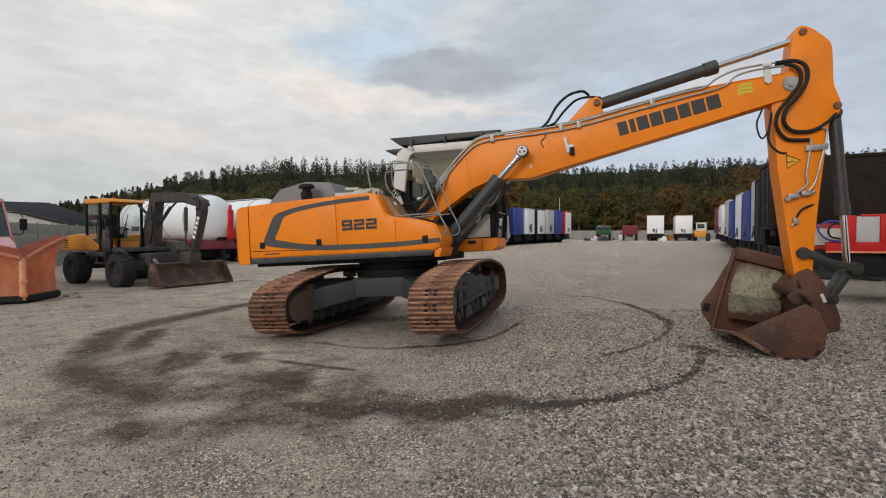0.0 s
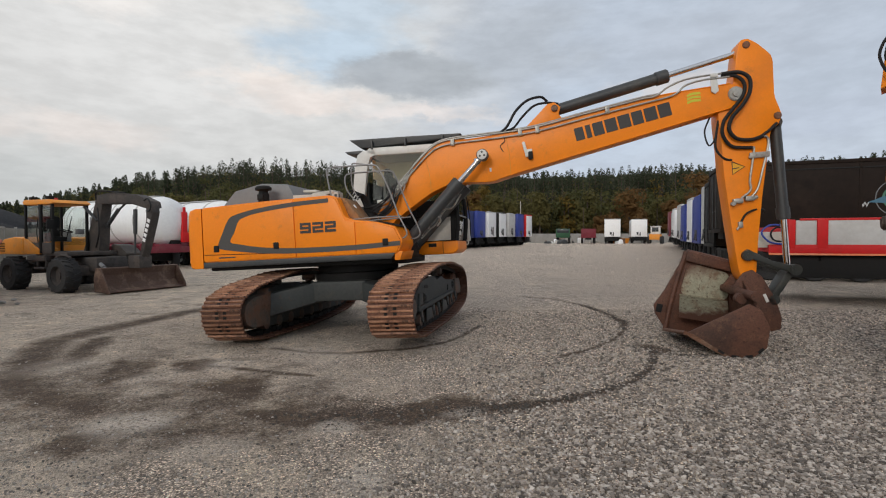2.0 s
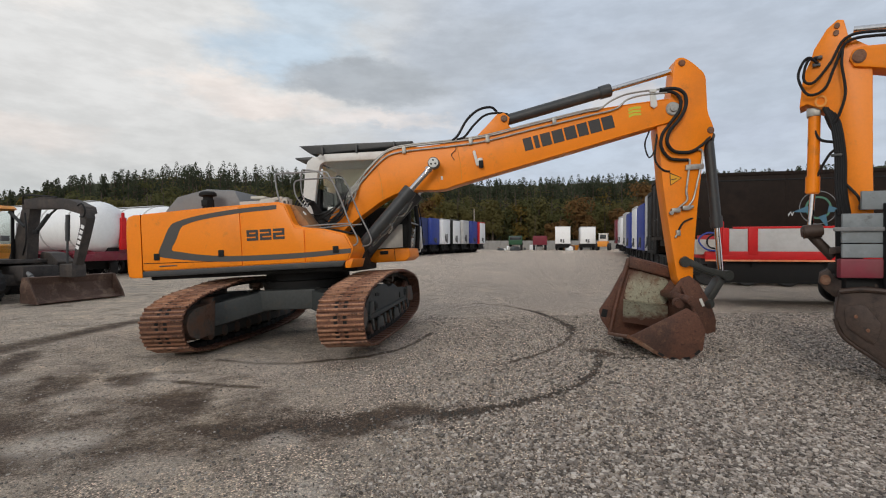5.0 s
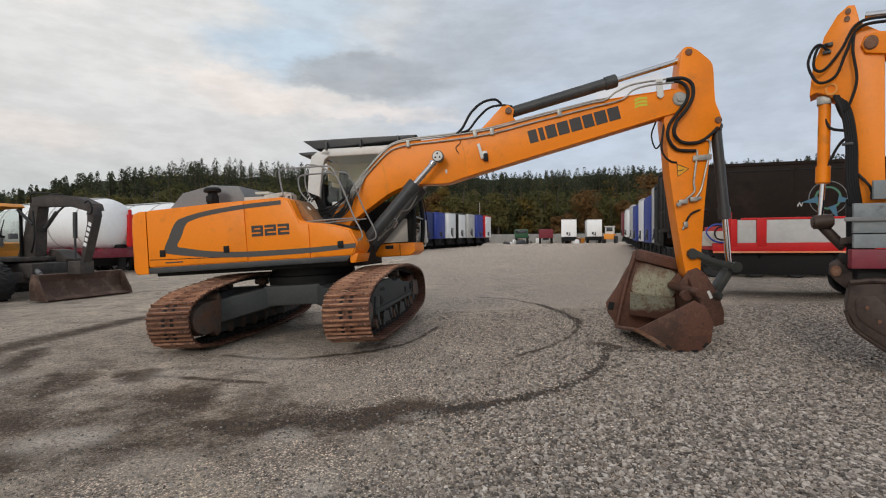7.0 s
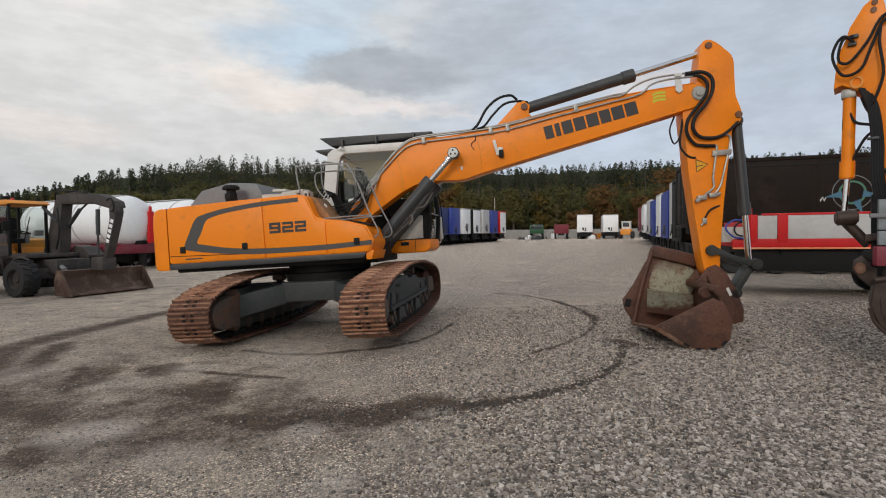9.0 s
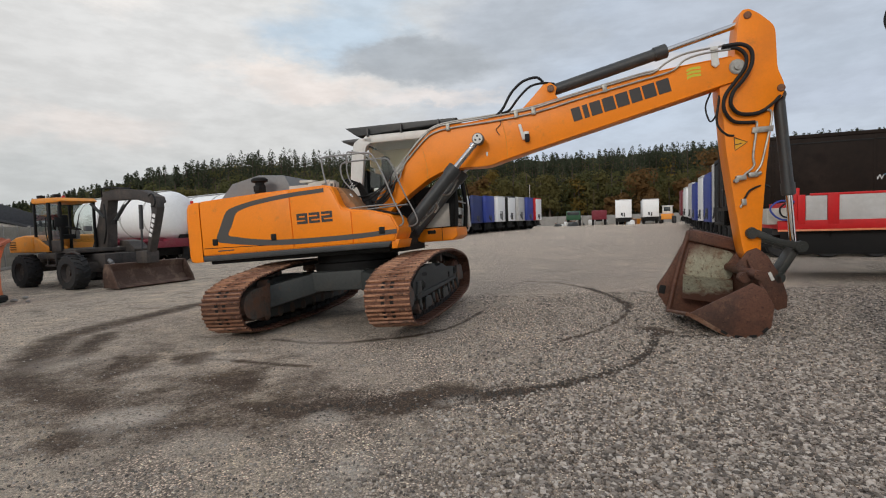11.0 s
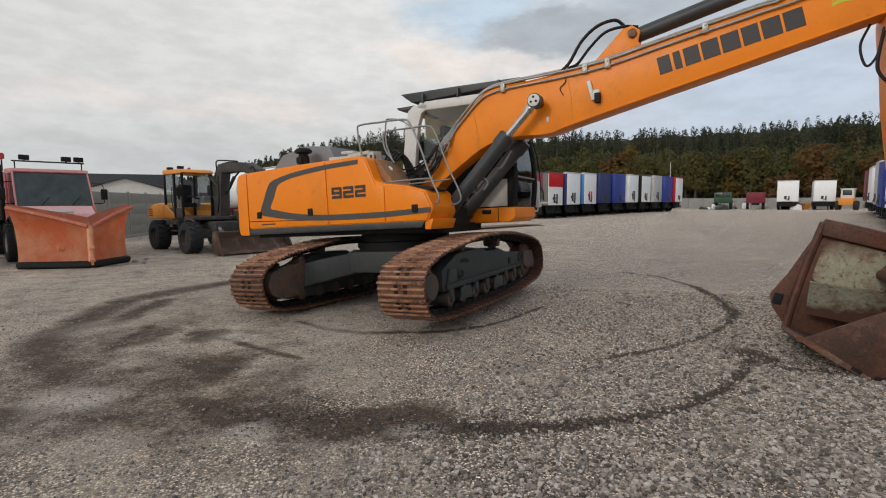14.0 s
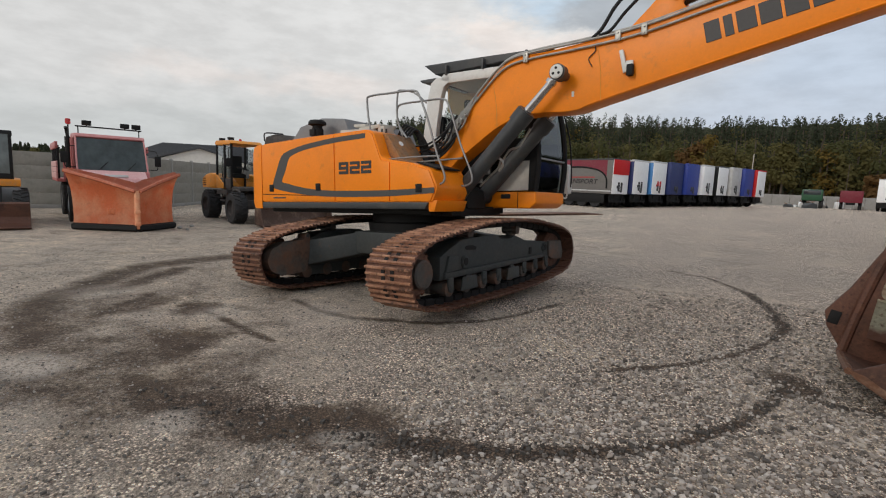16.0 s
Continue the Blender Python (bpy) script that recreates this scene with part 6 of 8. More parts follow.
for i, (b_, r_, lab) in enumerate(RIGHT):
    k = i * 3.2
    back = (0, 0.15, 0.3, 0.2, 0.45, 0.3, 0.1, 0.4, 0.2, 0.5, 0.1, 0.4, 0.3, 0.5, 0.2, 0.4)[i]
    t = trailer((10.1 + k * RW2[0] + back * AX2[0], 18.6 + k * RW2[1] + back * AX2[1]), AX2, 13.4, b_, r_, lab + ", in a row", h0=1.72 if i == 0 else 1.15, group="second row of parked trailers", trim=M_OLDW if r_ in (M_WHITE, M_OLDW) else r_, h1=4.08 if i == 0 else 3.75 + 0.28 * ((i * 7) % 3) / 2, plain=i > 1)
    if i == 0:
        em = part("emblem", moved(ring(0.335, 0.40, -0.004, 0.004), 4.97, -1.247, 2.78), M_TEAL, t, "pale green compass ring with blue rays")
        part("outer_ring", moved(ring(0.56, 0.585, -0.003, 0.003), 4.97, -1.246, 2.78), M_HOOD, em)
        for a, m_ in ((190, M_SKYB), (-10, M_SKYB), (292, M_SKYB)):
            c, s_ = math.cos(radians(a)), math.sin(radians(a))
            part("ray", prism([(4.97 + 0.30 * c - 0.12 * s_, 2.78 + 0.30 * s_ + 0.12 * c), (4.97 + 0.80 * c, 2.78 + 0.80 * s_), (4.97 + 0.30 * c + 0.12 * s_, 2.78 + 0.30 * s_ - 0.12 * c)], -1.254, -1.244, 0.0), m_, em)
        letters("letter", "W", 0.22, 0.003, M_OLDW, em, pose(4.0, -1.25, 2.50, 90, 0, 0), "pale letter W")
        part("top_seam", box((13.4, 0.02, 0.05), (6.7, -1.245, 3.80), 0.005), M_BLACK, t)
        for x in (1.2, 4.0, 8.4, 12.4):
            part("curtain_pole", box((0.09, 0.03, 2.2), (x, -1.24, 2.85), 0.01), M_TARP, t)
for x, y in ((27.0, 81.1), (31.8, 82.3)):
    trailer((x, y), (0.31, 0.95), 8.0, M_WHITE, M_WHITE, "white box trailer standing far off before the forest", group="far white trailers", plain=True)


# ---- white tank trailers ----
def tank_trailer(at, lab):
    ang = math.degrees(math.atan2(0.53, -0.85))
    t = thing("tank_trailer", pose(at[0], at[1], 0, 0, 0, ang), lab, "trailer", "white tank trailers")
    part("tank", moved(lathe([(0.0, -0.30), (0.45, -0.27), (0.85, -0.15), (1.10, 0.08), (1.20, 0.40), (1.20, 8.6), (1.08, 8.95), (0.7, 9.2), (0.0, 9.3)], "X", 48), 0, 0, 2.34), M_WHITE, t, "rounded white tank")
    for x in (0.9, 3.2, 5.6, 8.0):
        part("tank_band", moved(lathe([(1.195, x - 0.06), (1.22, x - 0.06), (1.22, x + 0.06), (1.195, x + 0.06)], "X", 48), 0, 0, 2.34), M_OLDW, t)
    part("chassis", merge(box((9.6, 1.1, 0.34), (4.6, 0, 1.05), 0.03), *[box((0.12, 2.3, 0.30), (x, 0, 1.12), 0.02) for x in (0.4, 2.6, 5.2, 7.8)], box((0.16, 2.4, 0.30), (-0.1, 0, 0.95), 0.02)), M_MAROON, t, "dark red chassis")
    part("mudguard", merge(*[box((4.4, 0.5, 0.06), (2.9, sy * 1.0, 1.12), 0.02) for sy in (-1, 1)]), M_MAROON, t)
    part("ladder_post", merge(box((0.20, 0.34, 0.5), (-0.34, -0.62, 1.55), 0.03), box((0.18, 0.24, 1.2), (-0.30, -0.62, 2.2), 0.03, rot=(3, 4, 0)), box((0.12, 0.10, 0.3), (-0.26, -0.64, 2.9), 0.02)), M_RED, t, "red upright box on the tank's side")
    part("walkway", merge(box((7.5, 0.5, 0.04), (4.5, 0, 3.58), 0.01), *[box((0.05, 0.45, 0.10), (x, 0, 3.54), 0.01) for x in (1.2, 3.4, 5.6, 7.8)]), M_OLDW, t)
    part("valve_box", box((0.5, 0.5, 0.3), (0.15, -0.3, 1.25), 0.03), M_BLACK, t)
    part("lettering_bar", box((2.2, 0.012, 0.42), (4.2, 1.205, 2.4), 0.004), M_HOOD, t)
    # plain black block fills the space below the chassis
    part("under_tray", box((7.0, 2.2, 0.55), (4.8, 0, 0.62), 0.05), M_BLACK, t)
    for x in (1.4, 2.7, 4.0):
        for sy in (-1, 1):
            wheel(t, x, sy * 0.98, 0.5, 0.5 if x > 99 else 0.419, 0.36)
    for o in t.children:
        if o.name.startswith("wheel"):
            o.matrix_basis = pose(0, 0, -0.081)
    return t


tank_trailer((-13.7, 24.0), "white tank trailer on a dark red chassis with a red post")
tank_trailer((-12.0, 26.9), "second white tank trailer parked beside the first")


# ---- wheeled excavator with a folded boom ----
M_DUSTY = material("dusty_machine_steel", (0.052, 0.045, 0.042), 0.7, grain=(25, 0.3), stain=[(3, (0.125, 0.10, 0.08), 0.46, 0.7, 0.7), (9, (0.03, 0.028, 0.025), 0.55, 0.75, 0.6)], bump=0.2)
M_OLDBKT = material("dry_rusty_steel", (0.105, 0.060, 0.043), 0.75, 0.05, grain=(30, 0.35), stain=[(3, (0.30, 0.21, 0.15), 0.5, 0.7, 0.7), (8, (0.09, 0.045, 0.03), 0.55, 0.72, 0.6)], bump=0.3)


def wheeled_excavator():
    t = thing("wheeled_excavator", pose(-11.42, 14.75, 0, 0, 0, -24) @ Matrix.Scale(0.96, 4), "yellow and black wheeled excavator with folded boom and wide bucket", "excavator")
    p = lambda n, bm, m, lab="": part(n, bm, m, t, lab)
    p("chassis", merge(box((3.5, 0.95, 0.42), (0.1, 0, 0.80), 0.05), box((0.5, 1.9, 0.3), (-1.25, 0, 0.62), 0.04), box((0.5, 1.9, 0.3), (1.25, 0, 0.62), 0.04), box((0.9, 2.2, 0.16), (0.0, 0, 0.98), 0.03)), M_DUSTY, "dusty dark grey chassis")
    for x in (-1.25, 1.25):
        for sy in (-1, 1):
            wheel(t, x, sy * 1.02, 0.5, 0.5, 0.42, M_DUSTY)
    p("engine_cover", prism([(-2.15, 1.08), (-0.75, 1.08), (-0.75, 1.58), (-1.2, 1.62), (-1.75, 1.56), (-2.08, 1.45), (-2.18, 1.25)], -1.05, 1.05, 0.05, 3), M_YEL2, "rounded yellow engine cover")
    for k in range(4):
        p("grille_slat", box((0.34, 0.02, 0.03), (-1.90, -1.055, 1.18 + 0.075 * k), 0.004), M_BLACK)
    p("yellow_skirt", prism([(-0.72, 1.10), (0.06, 1.10), (0.06, 1.24), (-0.72, 1.58)], -1.04, -0.5, 0.02), M_YEL2)
    p("turntable", merge(rod((0.2, 0, 0.95), (0.2, 0, 1.12), 0.75, seg=28, bev=0.02), box((1.6, 1.9, 0.12), (0.5, 0, 1.12), 0.03)), M_DUSTY)
    cab = p("cab_roof", prism([(-0.80, 2.66), (-0.72, 2.58), (0.62, 2.58), (0.78, 2.62), (0.60, 2.72), (-0.70, 2.74)], -1.02, 0.05, 0.025), M_YEL2, "yellow cab roof")
    for x, y0 in ((-0.70, -0.98), (-0.70, 0.0), (0.08, -0.98), (0.62, -0.95), (0.62, 0.0)):
        part("pillar", box((0.07 if x != 0.08 else 0.11, 0.07, 1.50), (x, y0, 1.88), 0.015), M_BLACK, cab)
    for pts, yy in (([(-0.65, 1.36), (0.02, 1.36), (0.02, 2.55), (-0.65, 2.55)], -0.985), ([(0.14, 1.36), (0.58, 1.36), (0.58, 2.55), (0.14, 2.55)], -0.985), ([(-0.65, 1.36), (0.58, 1.36), (0.58, 2.55), (-0.65, 2.55)], 0.03)):
        part("window_pane", prism(pts, yy, yy + 0.006, 0.0), M_WIN, cab).visible_shadow = False
    part("lower_door", prism([(-0.66, 1.12), (0.60, 1.12), (0.60, 1.45), (-0.66, 1.45)], -0.99, -0.96, 0.01), M_DUSTY, cab)
    part("operator_seat", merge(box((0.45, 0.45, 0.15), (-0.15, -0.48, 1.55), 0.05), box((0.14, 0.45, 0.7), (-0.36, -0.48, 1.9), 0.05)), M_BLACK, cab)
    for y_ in (-0.78, -0.20):
        part("console", merge(box((0.30, 0.10, 0.30), (-0.05, y_, 1.62), 0.03), rod((0.06, y_, 1.75), (0.10, y_, 1.98), 0.02, seg=8)), M_HOOD, cab, "grey arm console with a lever")
    part("display", box((0.10, 0.22, 0.16), (0.50, -0.14, 1.78), 0.02), M_HOOD, cab)
    part("hand_rail", tube([(0.02, -1.03, 1.45), (0.00, -1.05, 1.75), (0.02, -1.03, 2.15)], 0.014, 6), M_BLACK, cab)
    part("wiper", tube([(0.66, -0.6, 1.60), (0.67, -0.45, 2.25)], 0.012, 5, smooth=False), M_BLACK, cab)
    part("steering_wheel", moved(ring(0.17, 0.20, -0.015, 0.015, 20), 0.36, -0.48, 1.80, 75), M_BLACK, cab)
    for x in (-0.55, 0.30):
        part("work_light", box((0.14, 0.18, 0.09), (x, -0.85, 2.79), 0.015), M_BLACK, cab)
    part("beacon", rod((-0.6, -0.2, 2.74), (-0.6, -0.2, 2.86), 0.05, seg=12, bev=0.015), M_AMBER, cab)
    p("mirror_arm", tube([(0.70, -1.0, 2.50), (0.85, -1.12, 2.40), (0.88, -1.14, 2.05)], 0.014, 6, 3), M_BLACK)
    p("mirror", box((0.05, 0.20, 0.28), (0.90, -1.16, 1.98), 0.02), M_BLACK)
    p("rear_mast", tube([(0.66, -0.1, 2.55), (1.05, 0.05, 2.12)], 0.045, 8, smooth=False), M_GREY)
    p("boom_tower", moved(prism([(0.58, 1.05), (1.40, 1.05), (1.46, 1.5), (1.50, 2.2), (1.62, 2.72), (1.56, 2.86), (1.36, 2.86), (1.22, 2.6), (0.92, 1.8)], 0.06, 0.38, 0.03), -0.32), M_DUSTY, "dark grey upright boom section")
    p("boom_arm", prism([(0.94, 2.66), (1.04, 2.90), (1.8, 2.96), (2.9, 2.86), (3.50, 2.64), (3.56, 2.46), (3.36, 2.42), (2.6, 2.60), (1.3, 2.62)], 0.04, 0.38, 0.03), M_DUSTY, "dark grey horizontal boom section")
    p("dipper", moved(prism([(2.90, 2.62), (3.10, 2.56), (3.14, 2.32), (3.04, 2.0), (2.86, 1.5), (2.66, 1.0), (2.54, 1.0), (2.70, 1.6), (2.86, 2.1), (2.86, 2.4)], 0.04, 0.28, 0.02), 0.46), M_DUSTY, "dark grey dipper arm")
    for k in range(5):
        p("lettering_bar", box((0.10, 0.006, 0.12), (3.225 + 0.052 * k, 0.036, 1.52 + 0.14 * k), 0.002, rot=(0, -68, 0)), M_WHITE)
    p("dipper_cylinder", merge(rod((1.30, 0.2, 1.95), (1.85, 0.2, 2.45), 0.055, seg=14), rod((1.80, 0.2, 2.40), (2.35, 0.2, 2.72), 0.03, seg=10)), M_GREY)
    p("bucket_cylinder", merge(rod((2.92, 0.0, 2.42), (2.90, 0.0, 1.7), 0.055, seg=14), rod((2.90, 0.0, 1.75), (2.88, 0.0, 1.1), 0.03, seg=10)), M_GREY)
    p("hose", tube([(3.36, -0.04, 2.66), (3.58, -0.08, 2.70), (3.70, -0.08, 2.52), (3.62, -0.06, 2.36), (3.46, -0.04, 2.36)], 0.025, 8), M_HOSE)
    p("hose", tube([(1.15, -0.04, 2.75), (1.30, -0.1, 2.98), (1.8, -0.08, 2.98), (2.5, -0.0, 2.92)], 0.022, 8), M_HOSE)
    p("hose", tube([(1.12, -0.04, 1.3), (1.40, -0.12, 1.7), (1.36, -0.1, 2.2), (1.22, -0.04, 2.5)], 0.025, 8), M_HOSE)
    p("step", merge(box((0.50, 0.16, 0.05), (0.25, -1.06, 0.70), 0.01), *[box((0.04, 0.04, 0.40), (x, -1.06, 0.90), 0.006) for x in (0.03, 0.47)]), M_DUSTY)
    p("wheel_guard", merge(*[tube([(x - 0.56, -1.02, 0.78), (x - 0.36, -1.02, 1.02), (x, -1.02, 1.09), (x + 0.36, -1.02, 1.02)], 0.03, 6, 3) for x in (1.25,)]), M_DUSTY)
    p("blade_ram", merge(rod((1.55, -0.35, 0.95), (2.0, -0.35, 0.72), 0.06, seg=12), rod((1.95, -0.35, 0.74), (2.35, -0.35, 0.52), 0.035, seg=10)), M_HOOD)
    p("side_lamp", box((0.20, 0.06, 0.12), (1.82, -0.12, 1.95), 0.02), M_BLACK)
    p("front_cover", prism([(0.95, 1.05), (1.7, 1.0), (1.75, 1.10), (1.4, 1.35), (1.0, 1.4)], 0.50, 1.0, 0.04), M_DUSTY)
    b = p("bucket", moved(prism([(2.10, 0.05), (2.55, 0.02), (2.62, 0.06), (2.36, 0.12), (2.20, 0.28), (2.16, 0.52), (2.24, 0.72), (2.14, 0.74), (2.02, 0.55), (2.0, 0.25)], -0.85, 1.55, 0.015), 0.40), M_OLDBKT, "wide rusty bucket resting on the ground")
    for yy in (-0.88, 1.52):
        part("bucket_side", moved(prism([(2.0, 0.05), (2.66, 0.03), (2.60, 0.20), (2.26, 0.72), (2.08, 0.74), (1.98, 0.45)], yy, yy + 0.05, 0.01), 0.40), M_OLDBKT, b)
    part("bucket_bracket", box((0.5, 0.4, 0.36), (2.88, 0.15, 0.88), 0.03), M_DUSTY, b)
    p("dozer_arm", box((1.0, 0.2, 0.16), (1.9, 0.5, 0.55), 0.02, rot=(0, 12, 0)), M_DUSTY)
    return t


wheeled_excavator()


# ---- red lorry with a snow plough ----
M_ORANGE2 = material("weathered_orange_edge", (0.50, 0.13, 0.06), 0.55, grain=(20, 0.15), stain=(4, (0.62, 0.30, 0.2), 0.5, 0.7, 0.6))

def plough_truck():
    t = thing("snow_plough_truck", pose(-13.17, 11.08, 0, 0, 0, -26) @ Matrix.Scale(0.9, 4), "faded red lorry with an orange V-shaped snow plough", "truck")
    p = lambda n, bm, m, lab="": part(n, bm, m, t, lab)
    slim = Matrix.Diagonal((1, 0.91, 1, 1))
    cab = p("cab", merge(prism([(-1.35, 0.95), (0.62, 0.95), (0.72, 1.35), (0.60, 1.62), (0.50, 1.66), (-1.35, 1.66)], -1.08, 1.08, 0.05, 3)), M_TRUCKR, "faded red cab")
    cab.matrix_basis = slim
    part("cab_roof", prism([(-1.40, 2.62), (0.02, 2.62), (0.09, 2.67), (0.0, 2.76), (-1.3, 2.80)], -1.04, 1.04, 0.04, 3), M_PINK, cab, "bleached pink roof")
    for sy in (-1, 1):
        part("front_pillar", tube([(0.54, sy * 1.02, 1.60), (0.30, sy * 1.02, 2.1), (0.04, sy * 1.0, 2.66)], 0.028, 8, 3), M_PINK, cab)
        part("rear_pillar", box((0.30, 0.08, 1.0), (-1.2, sy * 1.02, 2.15), 0.02), M_TRUCKR, cab)
        part("door_pillar", box((0.08, 0.07, 1.0), (-0.62, sy * 1.02, 2.12), 0.015), M_TRUCKR, cab)
        part("side_window", prism([(-1.05, 1.68), (0.48, 1.68), (0.06, 2.60), (-1.05, 2.60)], sy * 1.0 - 0.004, sy * 1.0 + 0.004, 0.0), M_GLASS, cab)
        part("mirror", merge(box((0.06, 0.20, 0.34), (0.48, sy * 1.36, 2.0), 0.03), tube([(0.25, sy * 1.05, 2.35), (0.42, sy * 1.30, 2.32), (0.48, sy * 1.36, 2.18)], 0.014, 6, 3), tube([(0.40, sy * 1.05, 1.72), (0.48, sy * 1.32, 1.72), (0.48, sy * 1.36, 1.85)], 0.014, 6, 3)), M_BLACK, cab)
    bm = bmesh.new()
    vs = [bm.verts.new(v) for v in ((0.54, -1.0, 1.64), (0.54, 1.0, 1.64), (0.06, 0.98, 2.62), (0.06, -0.98, 2.62))]
    bm.faces.new(vs)
    bmesh.ops.solidify(bm, geom=list(bm.faces), thickness=0.012)
    part("windscreen", bm, M_SCREEN, cab, "dark reflecting windscreen")
    for sy in (-0.42, 0.40):
        part("wiper", tube([(0.56, sy, 1.66), (0.44, sy + 0.28, 1.92)], 0.012, 5, smooth=False), M_BLACK, cab)
    p("bonnet", prism([(0.60, 1.20), (1.15, 1.02), (1.20, 1.15), (1.10, 1.42), (0.66, 1.64), (0.50, 1.64)], -0.85, 0.85, 0.05, 3), M_BONNET, "pale pink bonnet")
    p("maker_plate", box((0.02, 0.62, 0.08), (1.06, 0.0, 1.49), 0.01, rot=(0, -30, 0)), M_OLDW)
    p("lamp_bar", merge(tube([(-0.15, -0.98, 2.98), (-0.15, 0.98, 2.98)], 0.022, 8, smooth=False), *[rod((-0.15, y, 2.76), (-0.15, y, 2.98), 0.018, seg=8) for y in (-0.9, 0.9)]), M_BLACK).matrix_basis = slim
    for y in (-0.60, 0.42, 0.74):
        part("work_light", merge(box((0.12, 0.25, 0.15), (-0.12, y, 3.09), 0.02), rod((-0.12, y, 2.97), (-0.12, y, 3.03), 0.02, seg=8)), M_BLACK, t)
    p("beacon_pole", rod((-0.9, -1.02, 2.7), (-0.9, -1.02, 3.06), 0.02, seg=8), M_BLACK)
    p("beacon", merge(rod((-0.9, -1.02, 3.06), (-0.9, -1.02, 3.24), 0.075, seg=16, bev=0.02)), M_AMBER, "red beacon")
    p("exhaust_pipe", merge(rod((-1.55, -1.0, 1.2), (-1.55, -1.0, 2.7), 0.09, seg=14), tube([(-1.55, -1.0, 2.7), (-1.55, -1.02, 2.9), (-1.48, -1.05, 3.0)], 0.05, 8, 3)), M_BLACK)
    body = p("tipper_body", merge(box((3.0, 2.66, 0.10), (-3.2, 0, 1.26), 0.02), box((0.06, 2.3, 0.9), (-1.68, 0, 1.70), 0.02)), M_TRUCKR, "faded red tipper body")
    for sy in (-1, 1):
        for k in range(3):
            part("side_board", box((2.96, 0.05, 0.185), (-3.2, sy * 1.32, 1.41 + 0.195 * k), 0.012), M_BONNET, body, "bleached pink side board")
        part("top_rail", box((3.0, 0.08, 0.22), (-3.2, sy * 1.31, 2.42), 0.02), M_TRUCKR, body)
        for x in (-4.6, -3.7, -2.75, -1.8):
            part("post", box((0.07, 0.07, 1.12), (x, sy * 1.27, 1.86), 0.01), M_BLACK, body)
    p("chassis", merge(box((6.0, 0.9, 0.30), (-2.1, 0, 0.80), 0.03), box((0.3, 2.1, 0.35), (0.75, 0, 0.85), 0.04), box((0.5, 1.1, 0.5), (1.0, 0, 0.7), 0.04)), M_BLACK)
    for x in (-0.25, -3.4):
        for sy in (-1, 1):
            wheel(t, x, sy * 0.95, 0.58, 0.58, 0.40, M_OLDW)
    for sy in (-1, 1):
        p("wheel_arch", tube([(-0.95, sy * 1.0, 0.75), (-0.75, sy * 1.0, 1.15), (-0.25, sy * 1.0, 1.30), (0.25, sy * 1.0, 1.15), (0.45, sy * 1.0, 0.80)], 0.05, 8), M_BLACK)
    # the plough: two flared wings that meet at a nose
    nose = Vector((3.45, 0.15, 0))
    for end, nm in (((2.34, -1.21), "right wing"), ((2.54, 1.22), "left wing")):
        e = Vector((end[0], end[1], 0))
        bm = bmesh.new()
        side = (e - nose).normalized()
        out = Vector((-side.y, side.x, 0))
        if out.x < 0:
            out = -out
        cols = []
        for k in range(9):
            f = k / 8
            base = nose.lerp(e, f)
            h = 0.84 + 0.42 * f
            col = []
            for j in range(7):
                g = j / 6
                bend = 0.34 * (g - 0.42) ** 2 - 0.06
                over = (0.05 + 0.16 * f) * max(0, g - 0.75) * 2
                col.append(bm.verts.new(base + out * (bend + over) + side * (0.10 * f * g) + Vector((0, 0, 0.10 + h * g))))
            cols.append(col)
        for a, b in zip(cols, cols[1:]):
            for j in range(6):
                bm.faces.new((a[j], b[j], b[j + 1], a[j + 1]))
        bmesh.ops.solidify(bm, geom=list(bm.faces), thickness=0.03)
        w = p("plough_wing", bm, M_ORANGE, "faded orange curved plough blade")
        part("scraper", tube([nose + out * 0.03 + Vector((0, 0, 0.085)), e + out * 0.03 + Vector((0, 0, 0.085))], 0.08, 6, smooth=False), M_BLACK, w, "black rubber scraper edge")
        part("top_flange", tube([nose + out * 0.10 + Vector((0, 0, 0.93)), nose.lerp(e, 0.5) + out * 0.12 + Vector((0, 0, 1.14)), e + out * 0.17 + side * 0.09 + Vector((0, 0, 1.34))], 0.045, 6, 3), M_ORANGE2, w, "darker orange rolled top edge")
        bm = bmesh.new()
        low = [nose.lerp(e, f) + out * (0.07 + 0.07 * f) + side * 0.09 * f + Vector((0, 0, 0.95 + 0.40 * f)) for f in (0, 0.25, 0.5, 0.75, 1.0)]
        high = [v - out * (0.26 - 0.12 * f) + Vector((0, 0, 0.17 - 0.11 * f)) for v, f in zip(low, (0, 0.25, 0.5, 0.75, 1.0))]
        high[0] = Vector((nose.x - 0.20, 0.15, 1.12))
        low[0] = Vector((nose.x + 0.06, 0.15, 0.945))
        lv, hv = [bm.verts.new(v) for v in low], [bm.verts.new(v) for v in high]
        for k in range(4):
            bm.faces.new((lv[k], lv[k + 1], hv[k + 1], hv[k]))
        bmesh.ops.solidify(bm, geom=list(bm.faces), thickness=0.02)
        part("deflector", bm, M_ORANGE2, w, "darker orange deflector leaning back")
        part("rib", tube([nose.lerp(e, 0.02) + out * -0.02 + Vector((0, 0, 0.92)), e - out * 0.05 + Vector((0, 0, 1.30))], 0.04, 6, smooth=False), M_ORANGE, w)
    for o in t.children:
        if o.name.startswith("plough_wing"):
            o.matrix_basis = Matrix.Diagonal((1, 1, 1.2, 1))
